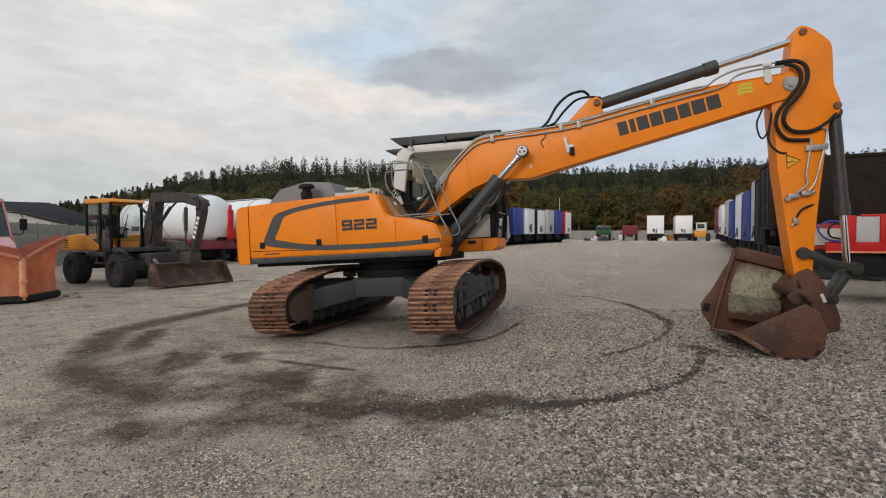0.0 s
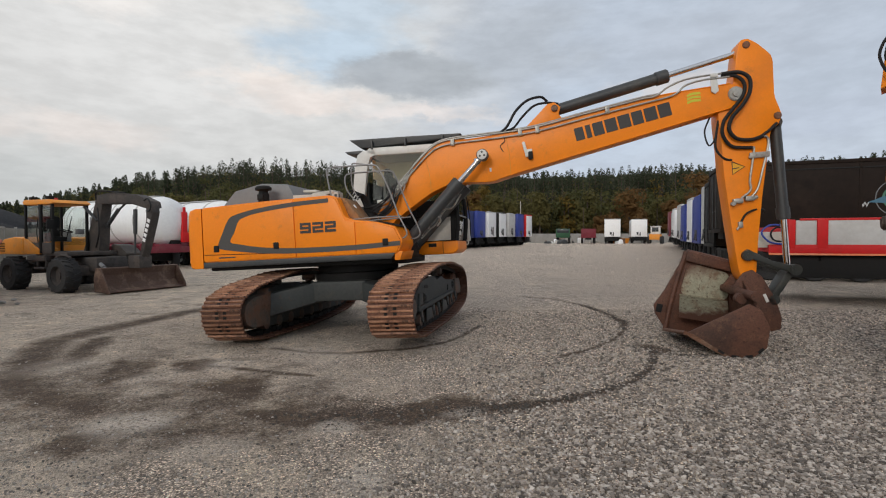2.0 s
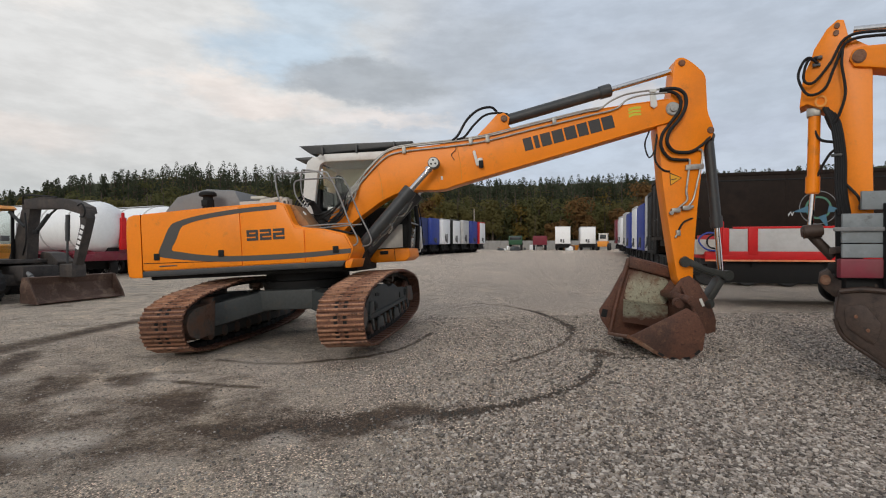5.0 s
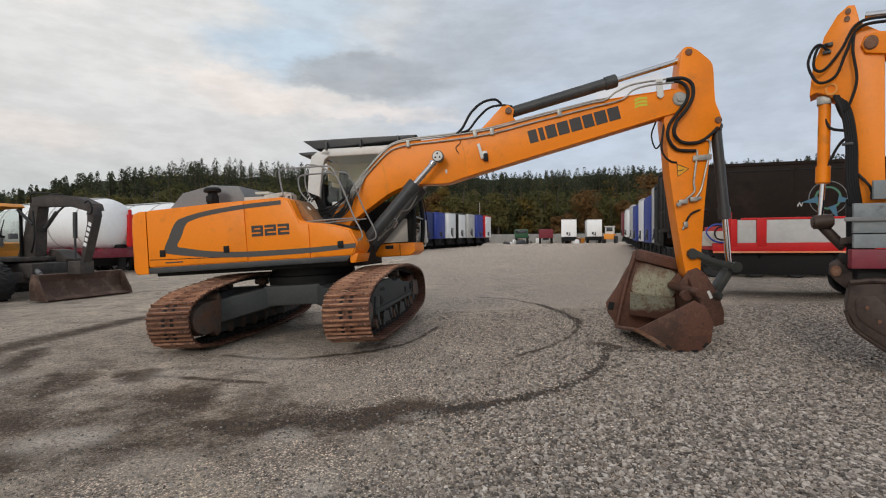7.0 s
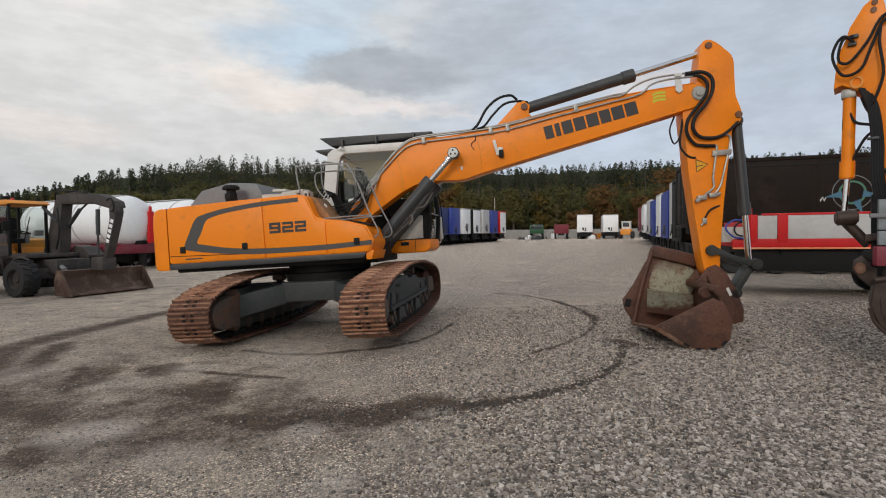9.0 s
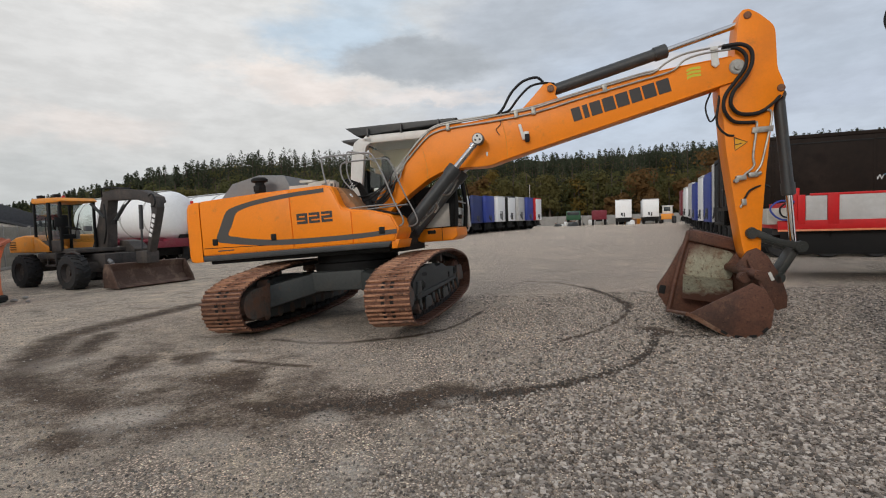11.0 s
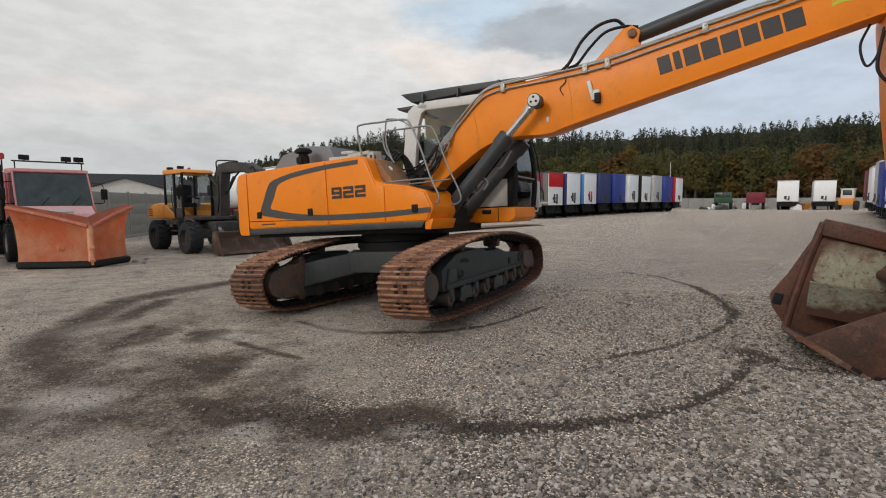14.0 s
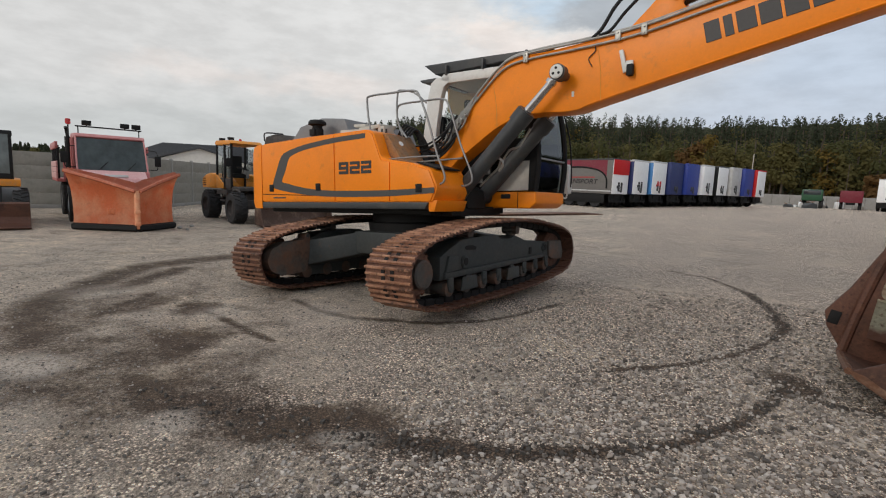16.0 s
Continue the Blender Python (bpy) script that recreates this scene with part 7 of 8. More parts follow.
    p("plough_nose", merge(rod((3.44, 0.15, 0.08), (3.44, 0.15, 1.14), 0.07, seg=14, bev=0.01), box((0.14, 0.14, 0.10), (3.46, 0.15, 0.22), 0.02), box((0.14, 0.14, 0.10), (3.46, 0.15, 0.55), 0.02)), M_ORANGE)
    p("plough_frame", merge(box((1.6, 0.16, 0.16), (2.2, -0.4, 0.55), 0.02), box((1.6, 0.16, 0.16), (2.2, 0.4, 0.55), 0.02), box((0.3, 1.4, 0.5), (1.3, 0, 0.7), 0.03)), M_ORANGE)
    return t


plough_truck()


# ---- dark loader at the edge of the yard ----
t = thing("wheel_loader", pose(-14.5, 8.6, 0, 0, 0, -26) @ Matrix.Scale(0.8, 4), "dark wheel loader with yellow body and lowered bucket", "loader")
part("body", prism([(-1.8, 0.7), (1.0, 0.7), (1.05, 1.20), (-0.3, 1.25), (-1.7, 1.3)], -0.95, 0.95, 0.05), M_HOOD, t)
part("yellow_band", box((2.7, 1.94, 0.22), (-0.35, 0, 1.34), 0.03), M_YEL2, t, "faded yellow band")
cab = part("cab_frame", merge(prism([(-0.75, 2.86), (0.75, 2.86), (0.68, 2.98), (-0.65, 2.98)], -0.82, 0.82, 0.03), *[box((0.08, 0.08, 1.5), (x, y, 2.15), 0.015) for x in (-0.7, 0.7) for y in (-0.76, 0.76)], box((1.45, 1.6, 0.3), (0, 0, 1.48), 0.03)), M_BLACK, t)
for pts, y0 in (([(-0.66, 1.62), (0.66, 1.62), (0.66, 2.86), (-0.66, 2.86)], -0.77), ([(-0.66, 1.62), (0.66, 1.62), (0.66, 2.86), (-0.66, 2.86)], 0.765)):
    part("window_pane", prism(pts, y0, y0 + 0.006, 0.0), M_SCREEN, cab)
part("front_window", box((0.006, 1.44, 1.24), (0.71, 0, 2.24), 0.0), M_SCREEN, cab)
for x in (-1.15, 1.05):
    for sy in (-1, 1):
        wheel(t, x, sy * 0.95, 0.55, 0.55, 0.42, M_YEL2)
part("lift_arm", merge(prism([(0.6, 1.25), (0.75, 1.4), (2.1, 0.55), (2.0, 0.40)], -0.5, -0.36, 0.02), prism([(0.6, 1.25), (0.75, 1.4), (2.1, 0.55), (2.0, 0.40)], 0.36, 0.5, 0.02)), M_BLACK, t)
part("bucket", prism([(1.95, 0.05), (2.75, 0.03), (2.78, 0.07), (2.25, 0.14), (2.12, 0.35), (2.2, 0.75), (2.1, 0.80), (1.92, 0.45)], -1.15, 1.15, 0.015), M_BKT, t, "dark worn bucket")

# ---- red dropside trailer ----
t = thing("dropside_trailer", pose(7.15, 10.96, 0, 0, 0, -20), "red dropside trailer with white side boards", "trailer")
part("bed", merge(box((9.0, 2.42, 0.16), (4.5, 1.2, 1.25), 0.02), box((9.0, 0.06, 0.22), (4.5, -0.01, 1.235), 0.02)), M_RED, t, "red bed frame")
part("bed_line", box((9.0, 0.012, 0.04), (4.5, -0.046, 1.13), 0.004), M_ORANGE, t)
for a, b in ((0.52, 0.91), (1.12, 3.6), (3.85, 6.3), (6.55, 9.0)):
    part("side_board", box((b - a, 0.04, 0.54), ((a + b) / 2, 0.0, 1.61), 0.012), M_OLDW, t, "white side board")
for x in (0.44, 1.015, 3.725, 6.43):
    part("post", box((0.20 if x > 0.6 else 0.14, 0.07, 0.64), (x, -0.01, 1.58), 0.012), M_RED, t)
part("top_rail", box((8.4, 0.06, 0.05), (4.8, 0.0, 1.90), 0.01), M_RED, t)
part("headboard", merge(box((0.06, 2.4, 0.62), (0.36, 1.2, 1.45), 0.015), box((0.10, 0.10, 0.95), (0.36, 0.04, 1.58), 0.01)), M_RED, t)
part("front_box", box((0.5, 0.5, 0.36), (0.06, 0.3, 1.45), 0.03), M_BOARD, t)
for pts, m_ in (([(0.3, -0.05, 1.35), (0.0, -0.12, 1.40), (-0.16, -0.12, 1.62), (0.02, -0.1, 1.78), (0.30, -0.05, 1.76)], M_BLUE), ([(0.3, -0.05, 1.4), (0.08, -0.1, 1.45), (0.02, -0.12, 1.6), (0.12, -0.1, 1.72), (0.30, -0.05, 1.72)], M_HOSE)):
    part("air_hose", tube(pts, 0.02, 8), m_, t)
part("drawbar", prism([(-1.3, 0.75), (0.3, 0.85), (0.3, 1.0), (-1.3, 0.85)], 1.1, 1.3, 0.02), M_BLACK, t)
# solid black block stands for the deep shade under the bed
part("underframe", box((8.4, 2.3, 0.52), (4.6, 1.25, 0.86), 0.03), M_BLACK, t)
for x in (1, 2.5, 4, 5.5, 7):
    part("cross_beam", box((0.1, 2.2, 0.2), (x, 1.2, 1.05), 0.02), M_BLACK, t)
part("side_guard", merge(*[box((7.6, 0.03, 0.09), (4.9, 0.16, z), 0.01) for z in (0.72, 0.92)], *[box((0.06, 0.05, 0.5), (x, 0.18, 0.92), 0.01) for x in (1.4, 3.0, 4.6, 6.2, 7.8)]), M_BLACK, t)
for x in (3.6, 5.6, 6.9):
    for y in (0.45, 2.05):
        wheel(t, x, y, 0.45, 0.40, 0.34)
for o in t.children:
    if o.name.startswith("wheel"):
        o.matrix_basis = pose(0, 0, -0.05)
part("load", merge(tube([(2.0, 0.8, 1.86), (3.0, 0.7, 1.90), (4.2, 0.8, 1.87)], 0.05, 8), box((2.2, 0.8, 0.10), (5.4, 1.0, 1.80), 0.03)), M_GREY, t)

# ---- second excavator arm and the grey dropside body before it ----
M_GREASE = material("greasy_brown_steel", (0.060, 0.036, 0.026), 0.55, 0.1, grain=(25, 0.35), stain=[(4, (0.07, 0.042, 0.028), 0.5, 0.72, 0.6), (9, (0.012, 0.010, 0.008), 0.5, 0.7, 0.7)], bump=0.35)
M_PALEGREY = material("flaked_grey_paint", (0.20, 0.225, 0.235), 0.55, grain=(20, 0.12), stain=[(2.5, (0.29, 0.32, 0.33), 0.5, 0.7, 0.6), (7, (0.10, 0.10, 0.10), 0.62, 0.7, 0.8)], bump=0.15)


def second_excavator():
    t = thing("second_excavator", pose(4.985, 4.945, 0, 0, 0, -42) @ Matrix.Diagonal((0.84, 1, 1, 1)), "second yellow excavator with its arm lowered and bucket down", "excavator")
    p = lambda n, bm, m, lab="": part(n, bm, m, t, lab)
    st = p("stick", prism([(-0.08, 4.06), (-0.01, 4.05), (0.02, 3.94), (0.04, 3.85), (0.14, 3.78), (0.26, 3.70), (0.29, 3.47), (0.30, 2.27), (0.32, 1.55), (0.06, 1.55), (0.03, 2.15), (-0.01, 2.42), (-0.05, 2.77), (-0.11, 2.93), (-0.21, 3.05), (-0.32, 3.11), (-0.40, 3.15), (-0.49, 3.12), (-0.45, 3.48), (-0.36, 3.67), (-0.33, 3.77), (-0.19, 3.98)], -0.17, 0.17, 0.016), M_YEL, "upright yellow stick")
    p("boom", prism([(0.05, 3.58), (0.09, 3.68), (0.20, 3.70), (0.6, 3.66), (3.4, 3.2), (5.4, 2.0), (5.6, 1.7), (3.4, 2.5), (0.62, 3.36), (0.24, 3.46), (0.10, 3.49)], -0.21, 0.12, 0.016), M_YEL, "yellow boom")
    part("pin", rod((0.15, -0.235, 3.59), (0.15, 0.2, 3.59), 0.075, seg=20, bev=0.01), M_RUST, st)
    part("pin_ring", moved(ring(0.045, 0.07, -0.02, 0.02, 18), -0.25, -0.17, 3.16), M_YEL2, st)
    for x, z in ((-0.08, 3.99), (-0.09, 3.91)):
        part("pin", rod((x, -0.185, z), (x, 0.185, z), 0.032, seg=14), M_RUST, st)
    part("port", box((0.09, 0.05, 0.04), (-0.30, -0.19, 3.58), 0.01), M_GREY, st)
    part("port", box((0.09, 0.05, 0.04), (-0.28, -0.19, 3.66), 0.01), M_GREY, st)
    part("bracket", box((0.10, 0.05, 0.05), (0.02, -0.19, 3.80), 0.01), M_YEL2, st)
    p("stick_piston", rod((0.10, 0.0, 3.96), (3.2, 0.0, 3.60), 0.042, seg=14), M_CHROME)
    p("bucket_cylinder", merge(rod((-0.32, -0.06, 3.10), (-0.335, -0.06, 2.15), 0.072, seg=18, bev=0.012), rod((-0.335, -0.06, 2.32), (-0.34, -0.06, 2.11), 0.086, seg=18, bev=0.012)), M_YEL, "narrow yellow cylinder")
    p("bucket_piston", rod((-0.335, -0.06, 2.14), (-0.37, -0.06, 1.66), 0.036, seg=14), M_CHROME)
    p("linkage", merge(rod((-0.46, -0.12, 1.66), (-0.22, -0.06, 1.68), 0.08, seg=16, bev=0.02), rod((-0.38, 0.0, 1.66), (-0.10, 0.0, 1.36), 0.06, seg=14, bev=0.015)), M_GREASE, "greasy brown bucket linkage")
    p("stick_end", prism([(-0.09, 1.92), (0.05, 1.92), (0.30, 1.60), (0.10, 1.05), (0.06, 0.95), (-0.07, 1.0)], -0.15, 0.15, 0.02), M_BLACK, "black lower end of the stick")
    for k in range(5):
        p("hose", tube([(-0.22 + 0.02 * k, -0.2 + 0.02 * k, 3.08), (-0.13 + 0.022 * k, -0.21, 2.86), (-0.085 + 0.024 * k, -0.21, 2.5), (-0.085 + 0.026 * k, -0.20, 2.15), (-0.04 + 0.026 * k, -0.18, 1.85)], 0.019, 8), M_HOSE)
    for pts in ([(-0.28, -0.2, 3.59), (-0.38, -0.25, 3.66), (-0.46, -0.25, 3.60), (-0.50, -0.25, 3.44), (-0.39, -0.25, 3.24), (-0.21, -0.25, 3.28), (-0.10, -0.25, 3.52), (0.02, -0.24, 3.76), (0.3, -0.23, 3.78), (0.8, -0.2, 3.70)],
                [(-0.29, -0.2, 3.66), (-0.40, -0.25, 3.62), (-0.44, -0.25, 3.42), (-0.33, -0.25, 3.37), (-0.15, -0.25, 3.56), (0.0, -0.25, 3.80), (0.25, -0.24, 3.83), (0.8, -0.2, 3.74)],
                [(-0.02, -0.24, 3.72), (-0.03, -0.25, 3.52), (0.01, -0.25, 3.21), (-0.05, -0.24, 2.98), (-0.11, -0.23, 2.88)],
                [(-0.36, -0.06, 3.02), (-0.38, -0.08, 2.7), (-0.36, -0.06, 2.35), (-0.34, -0.06, 2.2)], [(-0.34, -0.1, 2.96), (-0.30, -0.12, 2.80), (-0.24, -0.13, 2.72), (-0.10, -0.16, 2.68)],
                [(-0.20, -0.12, 3.0), (-0.14, -0.14, 2.85), (-0.08, -0.18, 2.78)], [(-0.02, -0.19, 2.62), (-0.15, -0.14, 2.55), (-0.28, -0.10, 2.32), (-0.33, -0.08, 2.15)],
                [(0.03, -0.2, 2.18), (0.14, -0.23, 2.05), (0.18, -0.22, 1.95)]):
        p("hose", tube(pts, 0.017, 8), M_HOSE)
    p("block", box((0.16, 0.16, 0.10), (-0.33, -0.06, 3.06), 0.02), M_PIPE)
    p("block", box((0.10, 0.06, 0.07), (0.20, -0.2, 1.93), 0.02), M_GREASE)
    p("clamp", box((0.12, 0.05, 0.03), (-0.08, -0.22, 2.52), 0.008), M_GREY)
    p("link_arm", prism([(-0.15, 1.40), (-0.15, 1.48), (0.6, 1.58), (0.6, 1.50)], -0.24, -0.18, 0.015), M_GREASE)
    b = p("bucket", prism([(-0.05, 1.02), (0.24, 1.06), (0.6, 1.0), (0.95, 0.72), (1.02, 0.30), (0.92, 0.02), (0.72, 0.0), (0.52, 0.15), (0.36, 0.26), (0.0, 0.50), (-0.10, 0.70)], -0.42, 0.30, 0.04, 3), M_GREASE, "dark greasy worn bucket")
    for y_ in (-0.2, 0.12):
        part("bucket_ear", prism([(-0.26, 1.18), (-0.16, 1.24), (-0.06, 1.12), (0.06, 1.09), (0.24, 1.18), (0.36, 1.06), (0.30, 0.92), (-0.10, 0.92), (-0.20, 1.0), (-0.27, 1.08)], y_, y_ + 0.05, 0.012), M_GREASE, b)
    part("pin", rod((-0.19, -0.24, 1.11), (-0.19, 0.2, 1.11), 0.06, seg=16, bev=0.01), M_RUST, b)
    part("side_rim", tube([(-0.05, -0.43, 1.0), (0.24, -0.43, 1.03), (0.6, -0.43, 0.97), (0.91, -0.43, 0.71), (0.98, -0.43, 0.30), (0.90, -0.43, 0.05)], 0.03, 8), M_GREASE, b)
    part("wear_plate", prism(rounded([(0.40, 0.34), (0.80, 0.12), (0.88, 0.34), (0.78, 0.58), (0.52, 0.62)], 0.06), -0.437, -0.41, 0.006), M_RUST, b, "rusty welded wear plate")
    part("wear_plate", prism(rounded([(0.02, 0.62), (0.30, 0.44), (0.38, 0.66), (0.20, 0.88), (0.0, 0.84)], 0.06), -0.437, -0.41, 0.006), M_GREASE, b)
    for x_, z_ in ((0.12, 0.74), (0.24, 0.60), (0.62, 0.46), (0.74, 0.28)):
        part("bolt", rod((x_, -0.455, z_), (x_, -0.43, z_), 0.02, seg=8), M_RUST, b)
    part("edge_strip", tube([(-0.10, -0.43, 0.70), (0.0, -0.43, 0.50), (0.36, -0.43, 0.26), (0.72, -0.43, 0.02)], 0.022, 6), M_GREASE, b)
    # body and tracks out of sight to the side keep the arm standing
    p("machine_body", box((2.6, 2.4, 1.0), (6.6, 0.0, 1.6), 0.08), M_YEL)
    for sy in (-1, 1):
        p("track", prism([(4.7, 0.1), (4.95, 0.0), (8.2, 0.0), (8.5, 0.2), (8.5, 0.7), (8.2, 0.9), (5.0, 0.9), (4.7, 0.7)], sy * 1.1 - 0.3, sy * 1.1 + 0.3, 0.05), M_RUST)
    return t


second_excavator()
t = thing("grey_dropside_body", pose(4.72, 4.63, 0, 0, 0, -20), "grey planked dropside body on a maroon frame", "trailer")
for k, (x0, h_, z) in enumerate(((-0.04, 0.15, 1.445), (-0.04, 0.15, 1.605), (-0.04, 0.16, 1.77), (0.14, 0.20, 1.99))):
    part("plank", box((3.2 - x0, 0.04, h_), ((3.2 + x0) / 2, 0.006 * (k % 2), z), 0.010), M_PALEGREY, t)
part("frame", box((3.26, 0.10, 0.21), (1.57, 0.02, 1.255), 0.02), M_MAROON, t, "maroon frame")
part("post", box((0.06, 0.06, 0.95), (0.36, -0.04, 1.48), 0.01), M_BLACK, t)
part("latch", box((0.5, 0.03, 0.045), (0.12, -0.035, 1.68), 0.01), M_HOOD, t)
part("bed", box((3.2, 0.42, 0.12), (1.62, 0.26, 1.24), 0.02), M_BLACK, t)
# black block added to stand for the unlit void below the frame
part("chassis_rail", box((3.1, 0.12, 0.42), (1.60, 0.16, 0.95), 0.02), M_BLACK, t)
for x in (0.9, 2.6):
    for y in (0.14, 0.40):
        part("leg", box((0.1, 0.1, 1.18), (x, y, 0.59), 0.01), M_BLACK, t)

# ---- far yard ----
def far_thing(name, x, y, z, yaw, label, cat, pieces):
    t = thing(name, pose(x, y, rise(x, y), 0, 0, yaw), label, cat)
    for n, bm, m in pieces:
        part(n, bm, m, t)
    return t


def four_wheels(r, dx, dy, w=0.35):
    return [("wheel", moved(lathe([(0.1, -w / 2), (r * 0.92, -w / 2), (r, -w / 3), (r, w / 3), (r * 0.92, w / 2), (0.1, w / 2)], "Y", 16), sx * dx, sy * dy, r), M_TYRE) for sx in (-1, 1) for sy in (-1, 1)]


far_thing("small_loader", 33.8, 80.6, 0, 60, "small yellow loader with a pale cab, seen from behind", "loader", [("body", box((2.6, 1.6, 0.9), (0, 0, 1.1), 0.1), M_YEL2), ("cab", box((1.2, 1.4, 1.2), (0.1, 0, 2.15), 0.08), M_CABW), ("window", box((1.22, 1.0, 0.7), (0.1, 0, 2.3), 0.02), M_GLASS), ("roof", box((1.4, 1.6, 0.1), (0.1, 0, 2.8), 0.03), M_CABW)] + four_wheels(0.6, 0.95, 0.95))
far_thing("green_truck", 20.2, 86.0, 0, 75, "green lorry parked far off before the trees", "truck", [("cab", box((2.0, 2.3, 1.5), (-2.0, 0, 1.75), 0.15), M_GREEN), ("windscreen", box((0.04, 1.9, 0.6), (-3.0, 0, 2.1), 0.01), M_GLASS), ("flatbed", box((4.2, 2.3, 0.35), (1.2, 0, 1.15), 0.04), M_BLACK)] + four_wheels(0.5, 1.9, 0.95))
far_thing("maroon_trailer", 24.6, 86.5, 0, 75, "maroon tipping trailer parked far off", "trailer", [("tub", prism([(-2.6, 0.95), (2.6, 0.95), (2.8, 2.5), (-2.8, 2.5)], -1.2, 1.2, 0.04), M_MAROON), ("chassis", box((5.0, 1.0, 0.3), (0, 0, 0.8), 0.03), M_BLACK)] + four_wheels(0.5, 1.4, 1.0))
far_thing("yellow_container", 30.0, 86.0, 0, 10, "low yellow skip between the white trailers", "container", [("tub", prism([(-1.0, 0.0), (1.0, 0.0), (1.3, 0.9), (-1.3, 0.9)], -0.8, 0.8, 0.03), M_YEL2)])
rng = random.Random(11)
for k in range(16):
    x = 17.2 + 0.9 * k * rng.uniform(0.6, 1.1)
    y = 84 + rng.uniform(-3, 3)
    if 19 < x < 27.5:
        y = 90 + rng.uniform(0, 2)
    m_ = rng.choice([M_OLDW, M_WHITE, M_RUST, M_GREY, M_BOARD, M_CONC])
    w_, d_, h_ = rng.uniform(0.5, 1.6), rng.uniform(0.5, 1.2), rng.uniform(0.3, 1.0)
    o = thing("scrap_pile", pose(x, y, rise(x, y), 0, 0, rng.uniform(0, 180)), "heap of mixed scrap parts lying on gravel", "scrap", "scrap along the far edge")
    part("scrap_block", prism([(-w_ / 2, 0), (w_ / 2, 0), (w_ * 0.4, h_ * 0.8), (0, h_), (-w_ * 0.45, h_ * 0.5)], -d_ / 2, d_ / 2, 0.04), m_, o)
    part("scrap_bar", rod((-w_ * 0.4, 0, 0.1), (w_ * 0.5, 0.2, h_ * 1.3), 0.05, seg=8), M_RUST, o)
bm = bmesh.new()
far_wall = tagged(part("wall_far", box((80, 0.2, 0.2), (40, 97, 0.5), 0.02), M_CONC), "low concrete panel wall before the forest", "wall", kind="structure")
panel = mesh_of("wall_panel", box((2.36, 0.14, 1.75), (0, 0, 0.9), 0.02), M_CONC)
for k in range(32):
    o = new("wall_panel", panel)
    o.parent, o.matrix_basis = far_wall, pose(4 + 2.4 * k, 97, 0.45)
for x, y, h_, m_, lab in ((11.0, 74, 6.4, M_BOARD, "thin pale wooden pole standing at the yard's edge"), (27.2, 99, 6.8, M_TRUNK, "thin weathered dark pole before the trees")):
    far_thing("pole", x, y, 0, 0, lab, "pole", [("shaft", rod((0, 0, 0), (0, 0, h_), 0.055, 0.045, seg=8), m_)])

# rusty sheets and loose stones lying on the yard
t = thing("rusty_sheets", pose(-5.0, 30.6, 0, 0, 0, 63.6), "stack of long rusty steel sheets lying on the gravel", "steel sheet")
for k, (dx, dy, w_) in enumerate(((0, 0, 1.5), (0.5, 0.12, 1.3), (-0.3, -0.1, 1.35))):
    part("sheet", box((10.5 - k, w_, 0.035), (dx, dy, 0.02 + 0.037 * k), 0.006, rot=(0, 0, 0.8 * k)), M_PLATE if k % 2 else M_RUST, t)
rng = random.Random(4)
for x, y, r_ in ((-10.4, 11.07, 0.07), (-10.6, 11.61, 0.06), (-9.93, 10.92, 0.05), (-10.9, 11.3, 0.04)):
    bm = bmesh.new()
    bmesh.ops.create_icosphere(bm, subdivisions=2, radius=r_)
    for v in bm.verts:
        v.co *= 1 + 0.25 * noise.noise(v.co * 14 + Vector((x, y, 0)))
        v.co.z *= 0.6
    tagged(part("stone", bm, M_CONC, m=pose(x, y, r_ * 0.5)), "grey broken stone lying on the gravel yard", "stone", "loose stones before the plough")

# ---- concrete fence and house on the near left ----
M_SLAB = material("weathered_fence_concrete", (0.27, 0.255, 0.22), 0.85, grain=(18, 0.15), stain=[(0.8, (0.20, 0.19, 0.16), 0.42, 0.7, 0.7), (4, (0.15, 0.15, 0.11), 0.55, 0.75, 0.5)], bump=0.3)
slab = mesh_of("panel", box((1.96, 0.06, 0.487), (0, 0, 0), 0.006), M_SLAB)
post = mesh_of("post", box((0.09, 0.11, 2.10), (0, 0, 1.05), 0.015), M_CONC)


def fence(x, y, yaw, n):
    """n bays of stacked concrete slabs between posts, from the place given."""
    f = tagged(part("wall_fence", box((2.0 * n, 0.16, 0.14), (n, 0, 0.07), 0.02), M_CONC, m=pose(x, y, 0, 0, 0, yaw)), "grey concrete panel fence along the yard", "fence", kind="structure")
    for i in range(n + 1):
        o = new("post", post)
        o.parent, o.matrix_basis = f, pose(2.0 * i, 0, 0)
        for j in range(4):
            if i < n:
                o = new("panel", slab)
                o.parent, o.matrix_basis = f, pose(2.0 * i + 1, 0, 0.32 + 0.49 * j)


fence(-17.4, 15.2, 117, 9)
fence(-17.6, 15.1, -122, 7)
t = thing("house", pose(-43.5, 41.5, 0, 0, 0, 40) @ Matrix.Diagonal((1, 1, 0.8, 1)), "low white house with a dark tiled roof behind the fence", "house")
part("wall", merge(box((15, 9, 3.0), (0, 0, 1.5), 0.03), prism([(-4.5, 3.0), (4.5, 3.0), (0, 4.8)], -7.5, -7.3, 0.0)), M_PLASTER, t)
part("roof", prism([(-8.3, 2.9), (8.3, 2.9), (8.3, 3.1), (3.6, 5.4), (-3.6, 5.4), (-8.3, 3.1)], -5.2, 5.2, 0.05), M_ROOF, t, "dark grey tiled roof")
part("gable", prism([(-5.4, 0.0), (5.4, 0.0), (5.4, 2.8), (0, 4.6), (-5.4, 2.8)], -7.4, -5.0, 0.02), M_PLASTER, t)
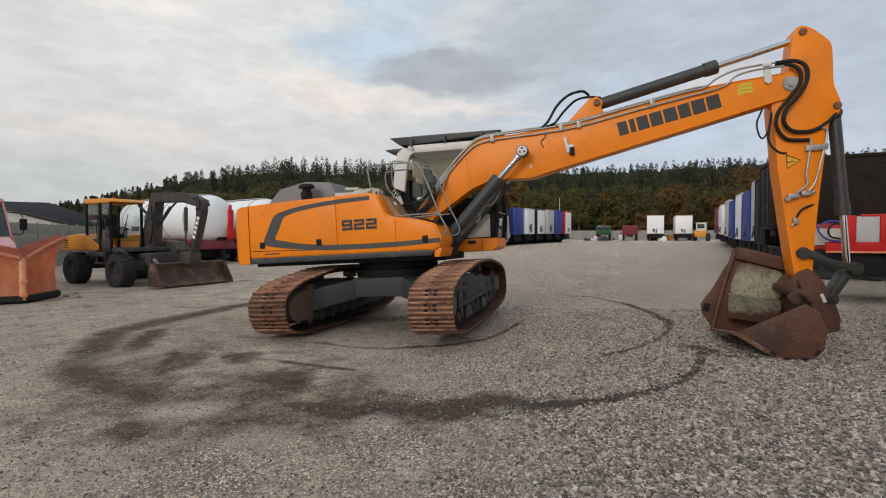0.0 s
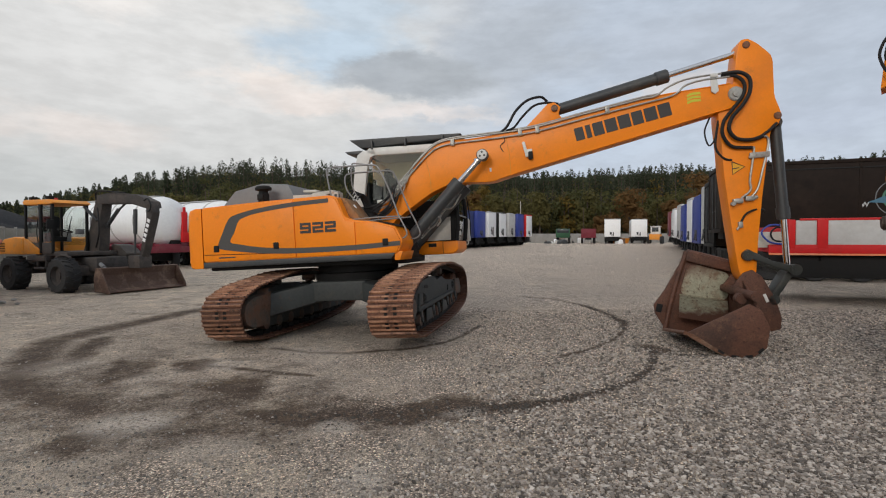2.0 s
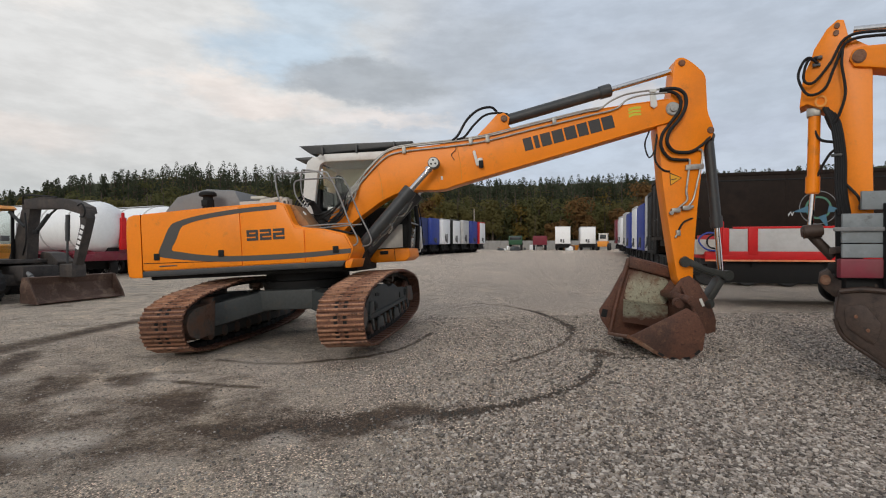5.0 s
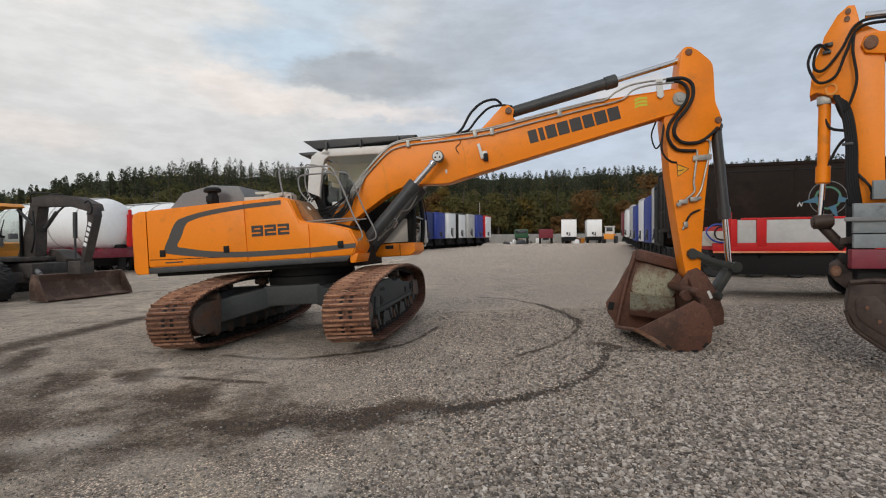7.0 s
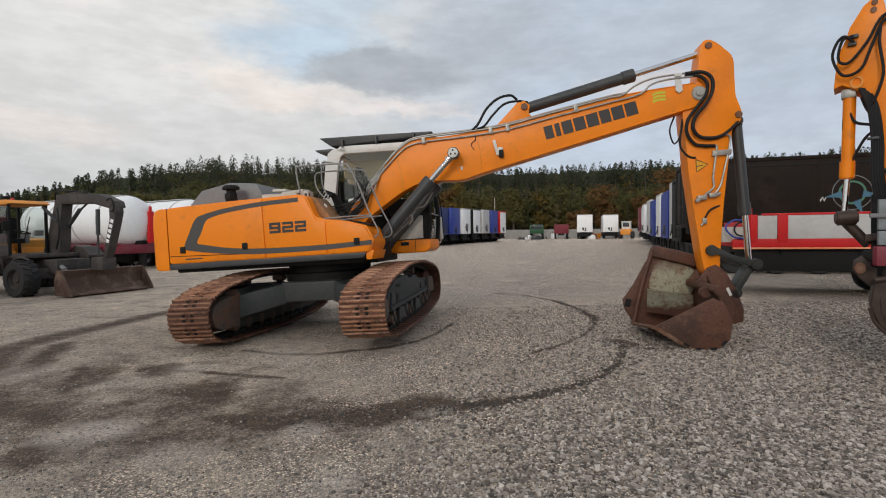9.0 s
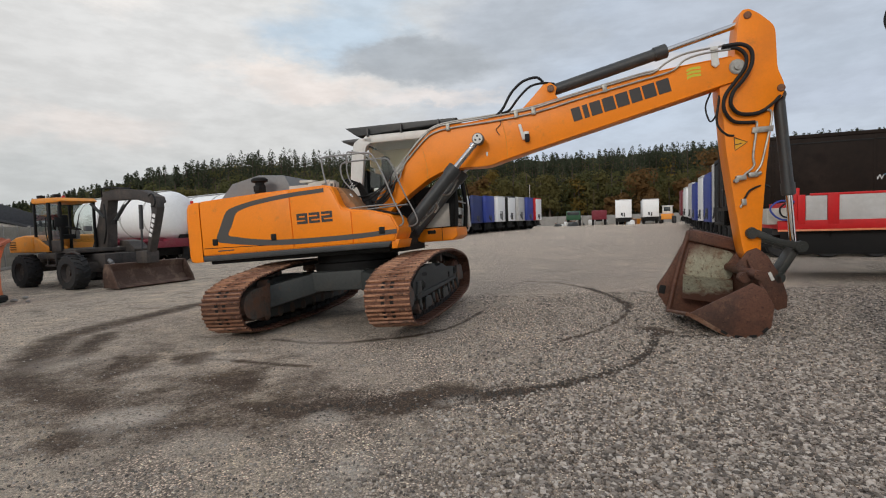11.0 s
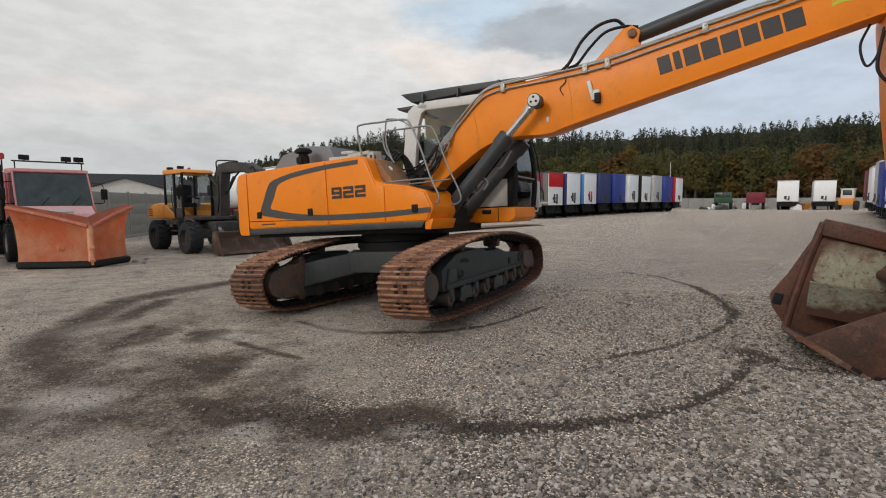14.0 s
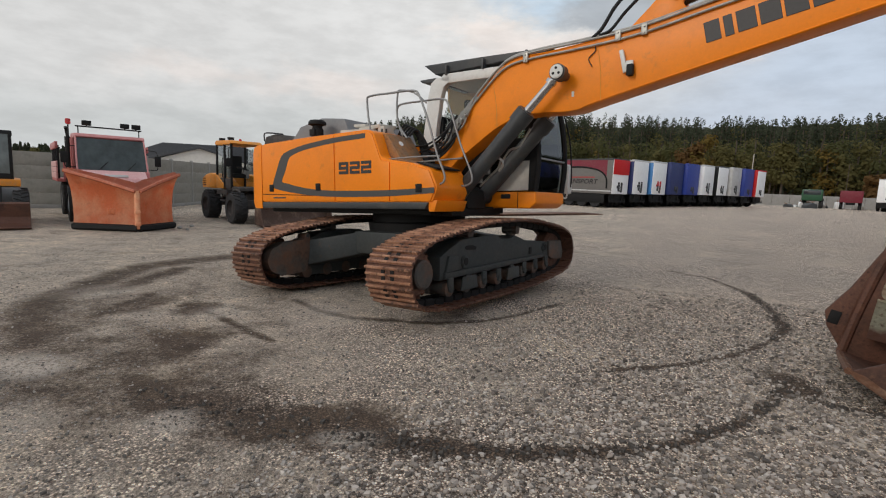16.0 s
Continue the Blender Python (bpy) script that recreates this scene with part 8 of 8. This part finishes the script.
part("gable_roof", prism([(-6.2, 2.55), (0, 4.75), (6.2, 2.55), (6.2, 2.8), (0, 5.05), (-6.2, 2.8)], -7.8, 0.0, 0.02), M_ROOF, t)


# ---- forest ----
def leaf_material(name, color):
    """Thin leaves that let some light through."""
    m = material(name, color, 0.8, grain=(0.5, 0.25), spec=0.1)
    nt = m.node_tree
    b = nt.nodes["Principled BSDF"]
    src = b.inputs["Base Color"].links[0].from_socket
    tl, mx = nt.nodes.new("ShaderNodeBsdfTranslucent"), nt.nodes.new("ShaderNodeMixShader")
    mx.inputs[0].default_value = 0.5
    nt.links.new(src, tl.inputs["Color"]), nt.links.new(b.outputs[0], mx.inputs[1]), nt.links.new(tl.outputs[0], mx.inputs[2])
    nt.links.new(mx.outputs[0], nt.nodes["Material Output"].inputs["Surface"])
    return m


TREES = 1900


def forest():
    """Mixed woodland on the far side: many small leaf clumps on trunks."""
    rng = np.random.default_rng(5)
    verts, faces, mats = [], [], []
    az_k, top_k = [-68, -52, -43, -38, -34.5, -31, -24, -19, -14, 0, 6.5, 15, 23, 40, 68], [5.5, 6.0, 7.5, 10.5, 13.5, 16, 19.3, 20.5, 20.2, 18.6, 18.2, 17.8, 18.2, 17.5, 16]
    turned = [(2.7, 12.6, 5), (3.9, 14.0, 4), (3.2, 9.0, 5), (6.6, 13.0, 3), (10.6, 12.0, 3), (18.2, 8.2, 5), (17.2, 6.8, 5), (20.1, 13.2, 5), (20.6, 9.0, 5), (-3.0, 11.0, 3), (26.6, 15.0, 5), (24.2, 9.5, 5)]
    for k in range(TREES + len(turned)):
        az = rng.uniform(-66, 66)
        row = rng.uniform(0, 1)
        d = 112 + 60 * row
        top = np.interp(az, az_k, top_k)
        if row < 0.4:
            hgt = top * (d / 130.0) * rng.uniform(0.50, 0.86)
        else:
            hgt = top * (d / 130.0) * rng.uniform(0.90, 1.04)
        conifer = rng.uniform() < (0.08 if row < 0.4 else 0.85)
        if k >= TREES:
            az, hgt, d, conifer = turned[k - TREES][0], turned[k - TREES][1], 108, False
        x, y = d * math.sin(radians(az)), d * math.cos(radians(az))
        base = len(verts)
        r0 = 0.16 + hgt * 0.008
        for zz, rr in ((0, r0), (hgt * 0.9, r0 * 0.3)):
            for j in range(5):
                verts.append((x + rr * math.cos(j * 1.2566), y + rr * math.sin(j * 1.2566), zz))
        for j in range(5):
            faces.append((base + j, base + (j + 1) % 5, base + 5 + (j + 1) % 5, base + 5 + j)), mats.append(0)
        tone = 1 if conifer else int(rng.choice([2] * 12 + [3] * 14 + [4]))
        if k >= TREES:
            tone = turned[k - TREES][2]
        m = (400 if row < 0.4 else 230) if k < TREES else 1100
        u = rng.uniform(0.06 if row < 0.4 or k >= TREES else 0.55, 1.0, m) ** 0.8
        a = rng.uniform(0, 6.283, m)
        if conifer:
            # whorls of drooping boughs round a straight stem
            lump = 0.80 + 0.20 * np.sin(hgt * 4.2 * u + 2.0 * np.sin(3 * a + k)) + 0.10 * rng.normal(size=m)
            rr = ((1.02 - u) ** 0.80 * hgt * 0.26 + 0.05) * lump * rng.uniform(0.35, 1.0, m) ** 0.5
            c = np.stack([x + rr * np.cos(a), y + rr * np.sin(a), hgt * u], 1)
            out = np.stack([1.5 * np.cos(a), 1.5 * np.sin(a), 1.0 + 0 * u], 1)
        else:
            # a crown of several rounded boughs
            lobes = 9
            lu, la = rng.uniform(0.32, 0.86, lobes), rng.uniform(0, 6.283, lobes)
            lr = hgt * 0.16 * np.sin(np.pi * np.minimum(1.0, 0.1 + 0.85 * lu)) * rng.uniform(0.5, 1.1, lobes)
            own = rng.integers(0, lobes, m)
            ball = rng.normal(size=(m, 3))
            ball /= np.linalg.norm(ball, axis=1)[:, None]
            size = hgt * rng.uniform(0.09, 0.16, lobes)[own] * rng.uniform(0.55, 1.08, m)
            c = np.stack([x + (lr * np.cos(la))[own], y + (lr * np.sin(la))[own], (hgt * lu)[own]], 1) + ball * size[:, None] * np.array([1.1, 1.1, 0.9])
            c[:, 2] = np.clip(c[:, 2], 0.3, hgt)
            out = ball + np.array([0, 0, 0.55])
        out = out + (0.38 if conifer else 0.26) * rng.normal(size=(m, 3))
        s = rng.uniform(0.13, 0.36, m) * (0.35 + 1.15 * np.sqrt(1.02 - u) if conifer else 1.2)
        out /= np.linalg.norm(out, axis=1)[:, None]
        p = rng.normal(size=(m, 3))
        p -= out * (p * out).sum(1)[:, None]
        q = np.cross(out, p) + 0.3 * p
        p *= (s / np.linalg.norm(p, axis=1))[:, None]
        q *= (s / np.linalg.norm(q, axis=1))[:, None]
        b = len(verts)
        quad = np.stack([c + p, c + q, c - 0.8 * p + 0.3 * q, c - 0.9 * q], 1).reshape(-1, 3)
        verts.extend(map(tuple, quad.tolist()))
        faces.extend((b + 4 * j, b + 4 * j + 1, b + 4 * j + 2, b + 4 * j + 3) for j in range(m))
        mats.extend([tone] * m)
    me = bpy.data.meshes.new("forest")
    me.from_pydata(verts, [], faces)
    me.materials.append(M_TRUNK)
    for nm, c in (("pine_needles", (0.072, 0.083, 0.050)), ("green_leaves", (0.125, 0.126, 0.052)), ("olive_leaves", (0.165, 0.146, 0.056)), ("yellow_leaves", (0.23, 0.16, 0.045)), ("rust_leaves", (0.205, 0.118, 0.048))):
        me.materials.append(leaf_material(nm, c))
    me.polygons.foreach_set("material_index", mats)
    return tagged(new("forest", me), "mixed autumn forest of dark pines and yellowing broadleaf trees", "forest", kind="stuff")


forest()
bm = bmesh.new()
pr = []
for k in range(-320, 321):
    a = k / 4
    z = (0.86 + 0.03 * noise.noise((k * 0.11, 0.0, 0.0)) + 0.05 * noise.noise((k * 0.9, 3.0, 0.0))) * np.interp(a, [-80, -52, -43, -38, -34.5, -31, -24, 80], [5, 6, 7.5, 10.5, 13.5, 16, 19, 19]) * 178 / 130
    pr.append([bm.verts.new((175 * math.sin(radians(a)), 175 * math.cos(radians(a)), -0.5)), bm.verts.new((178 * math.sin(radians(a)), 178 * math.cos(radians(a)), z))])
for a, b in zip(pr, pr[1:]):
    bm.faces.new((a[0], b[0], b[1], a[1]))
tagged(part("backdrop", bm, material("far_wood", (0.085, 0.094, 0.058), 0.9, grain=(0.4, 0.5))), "dark wooded rise behind the forest edge", "backdrop", kind="structure")
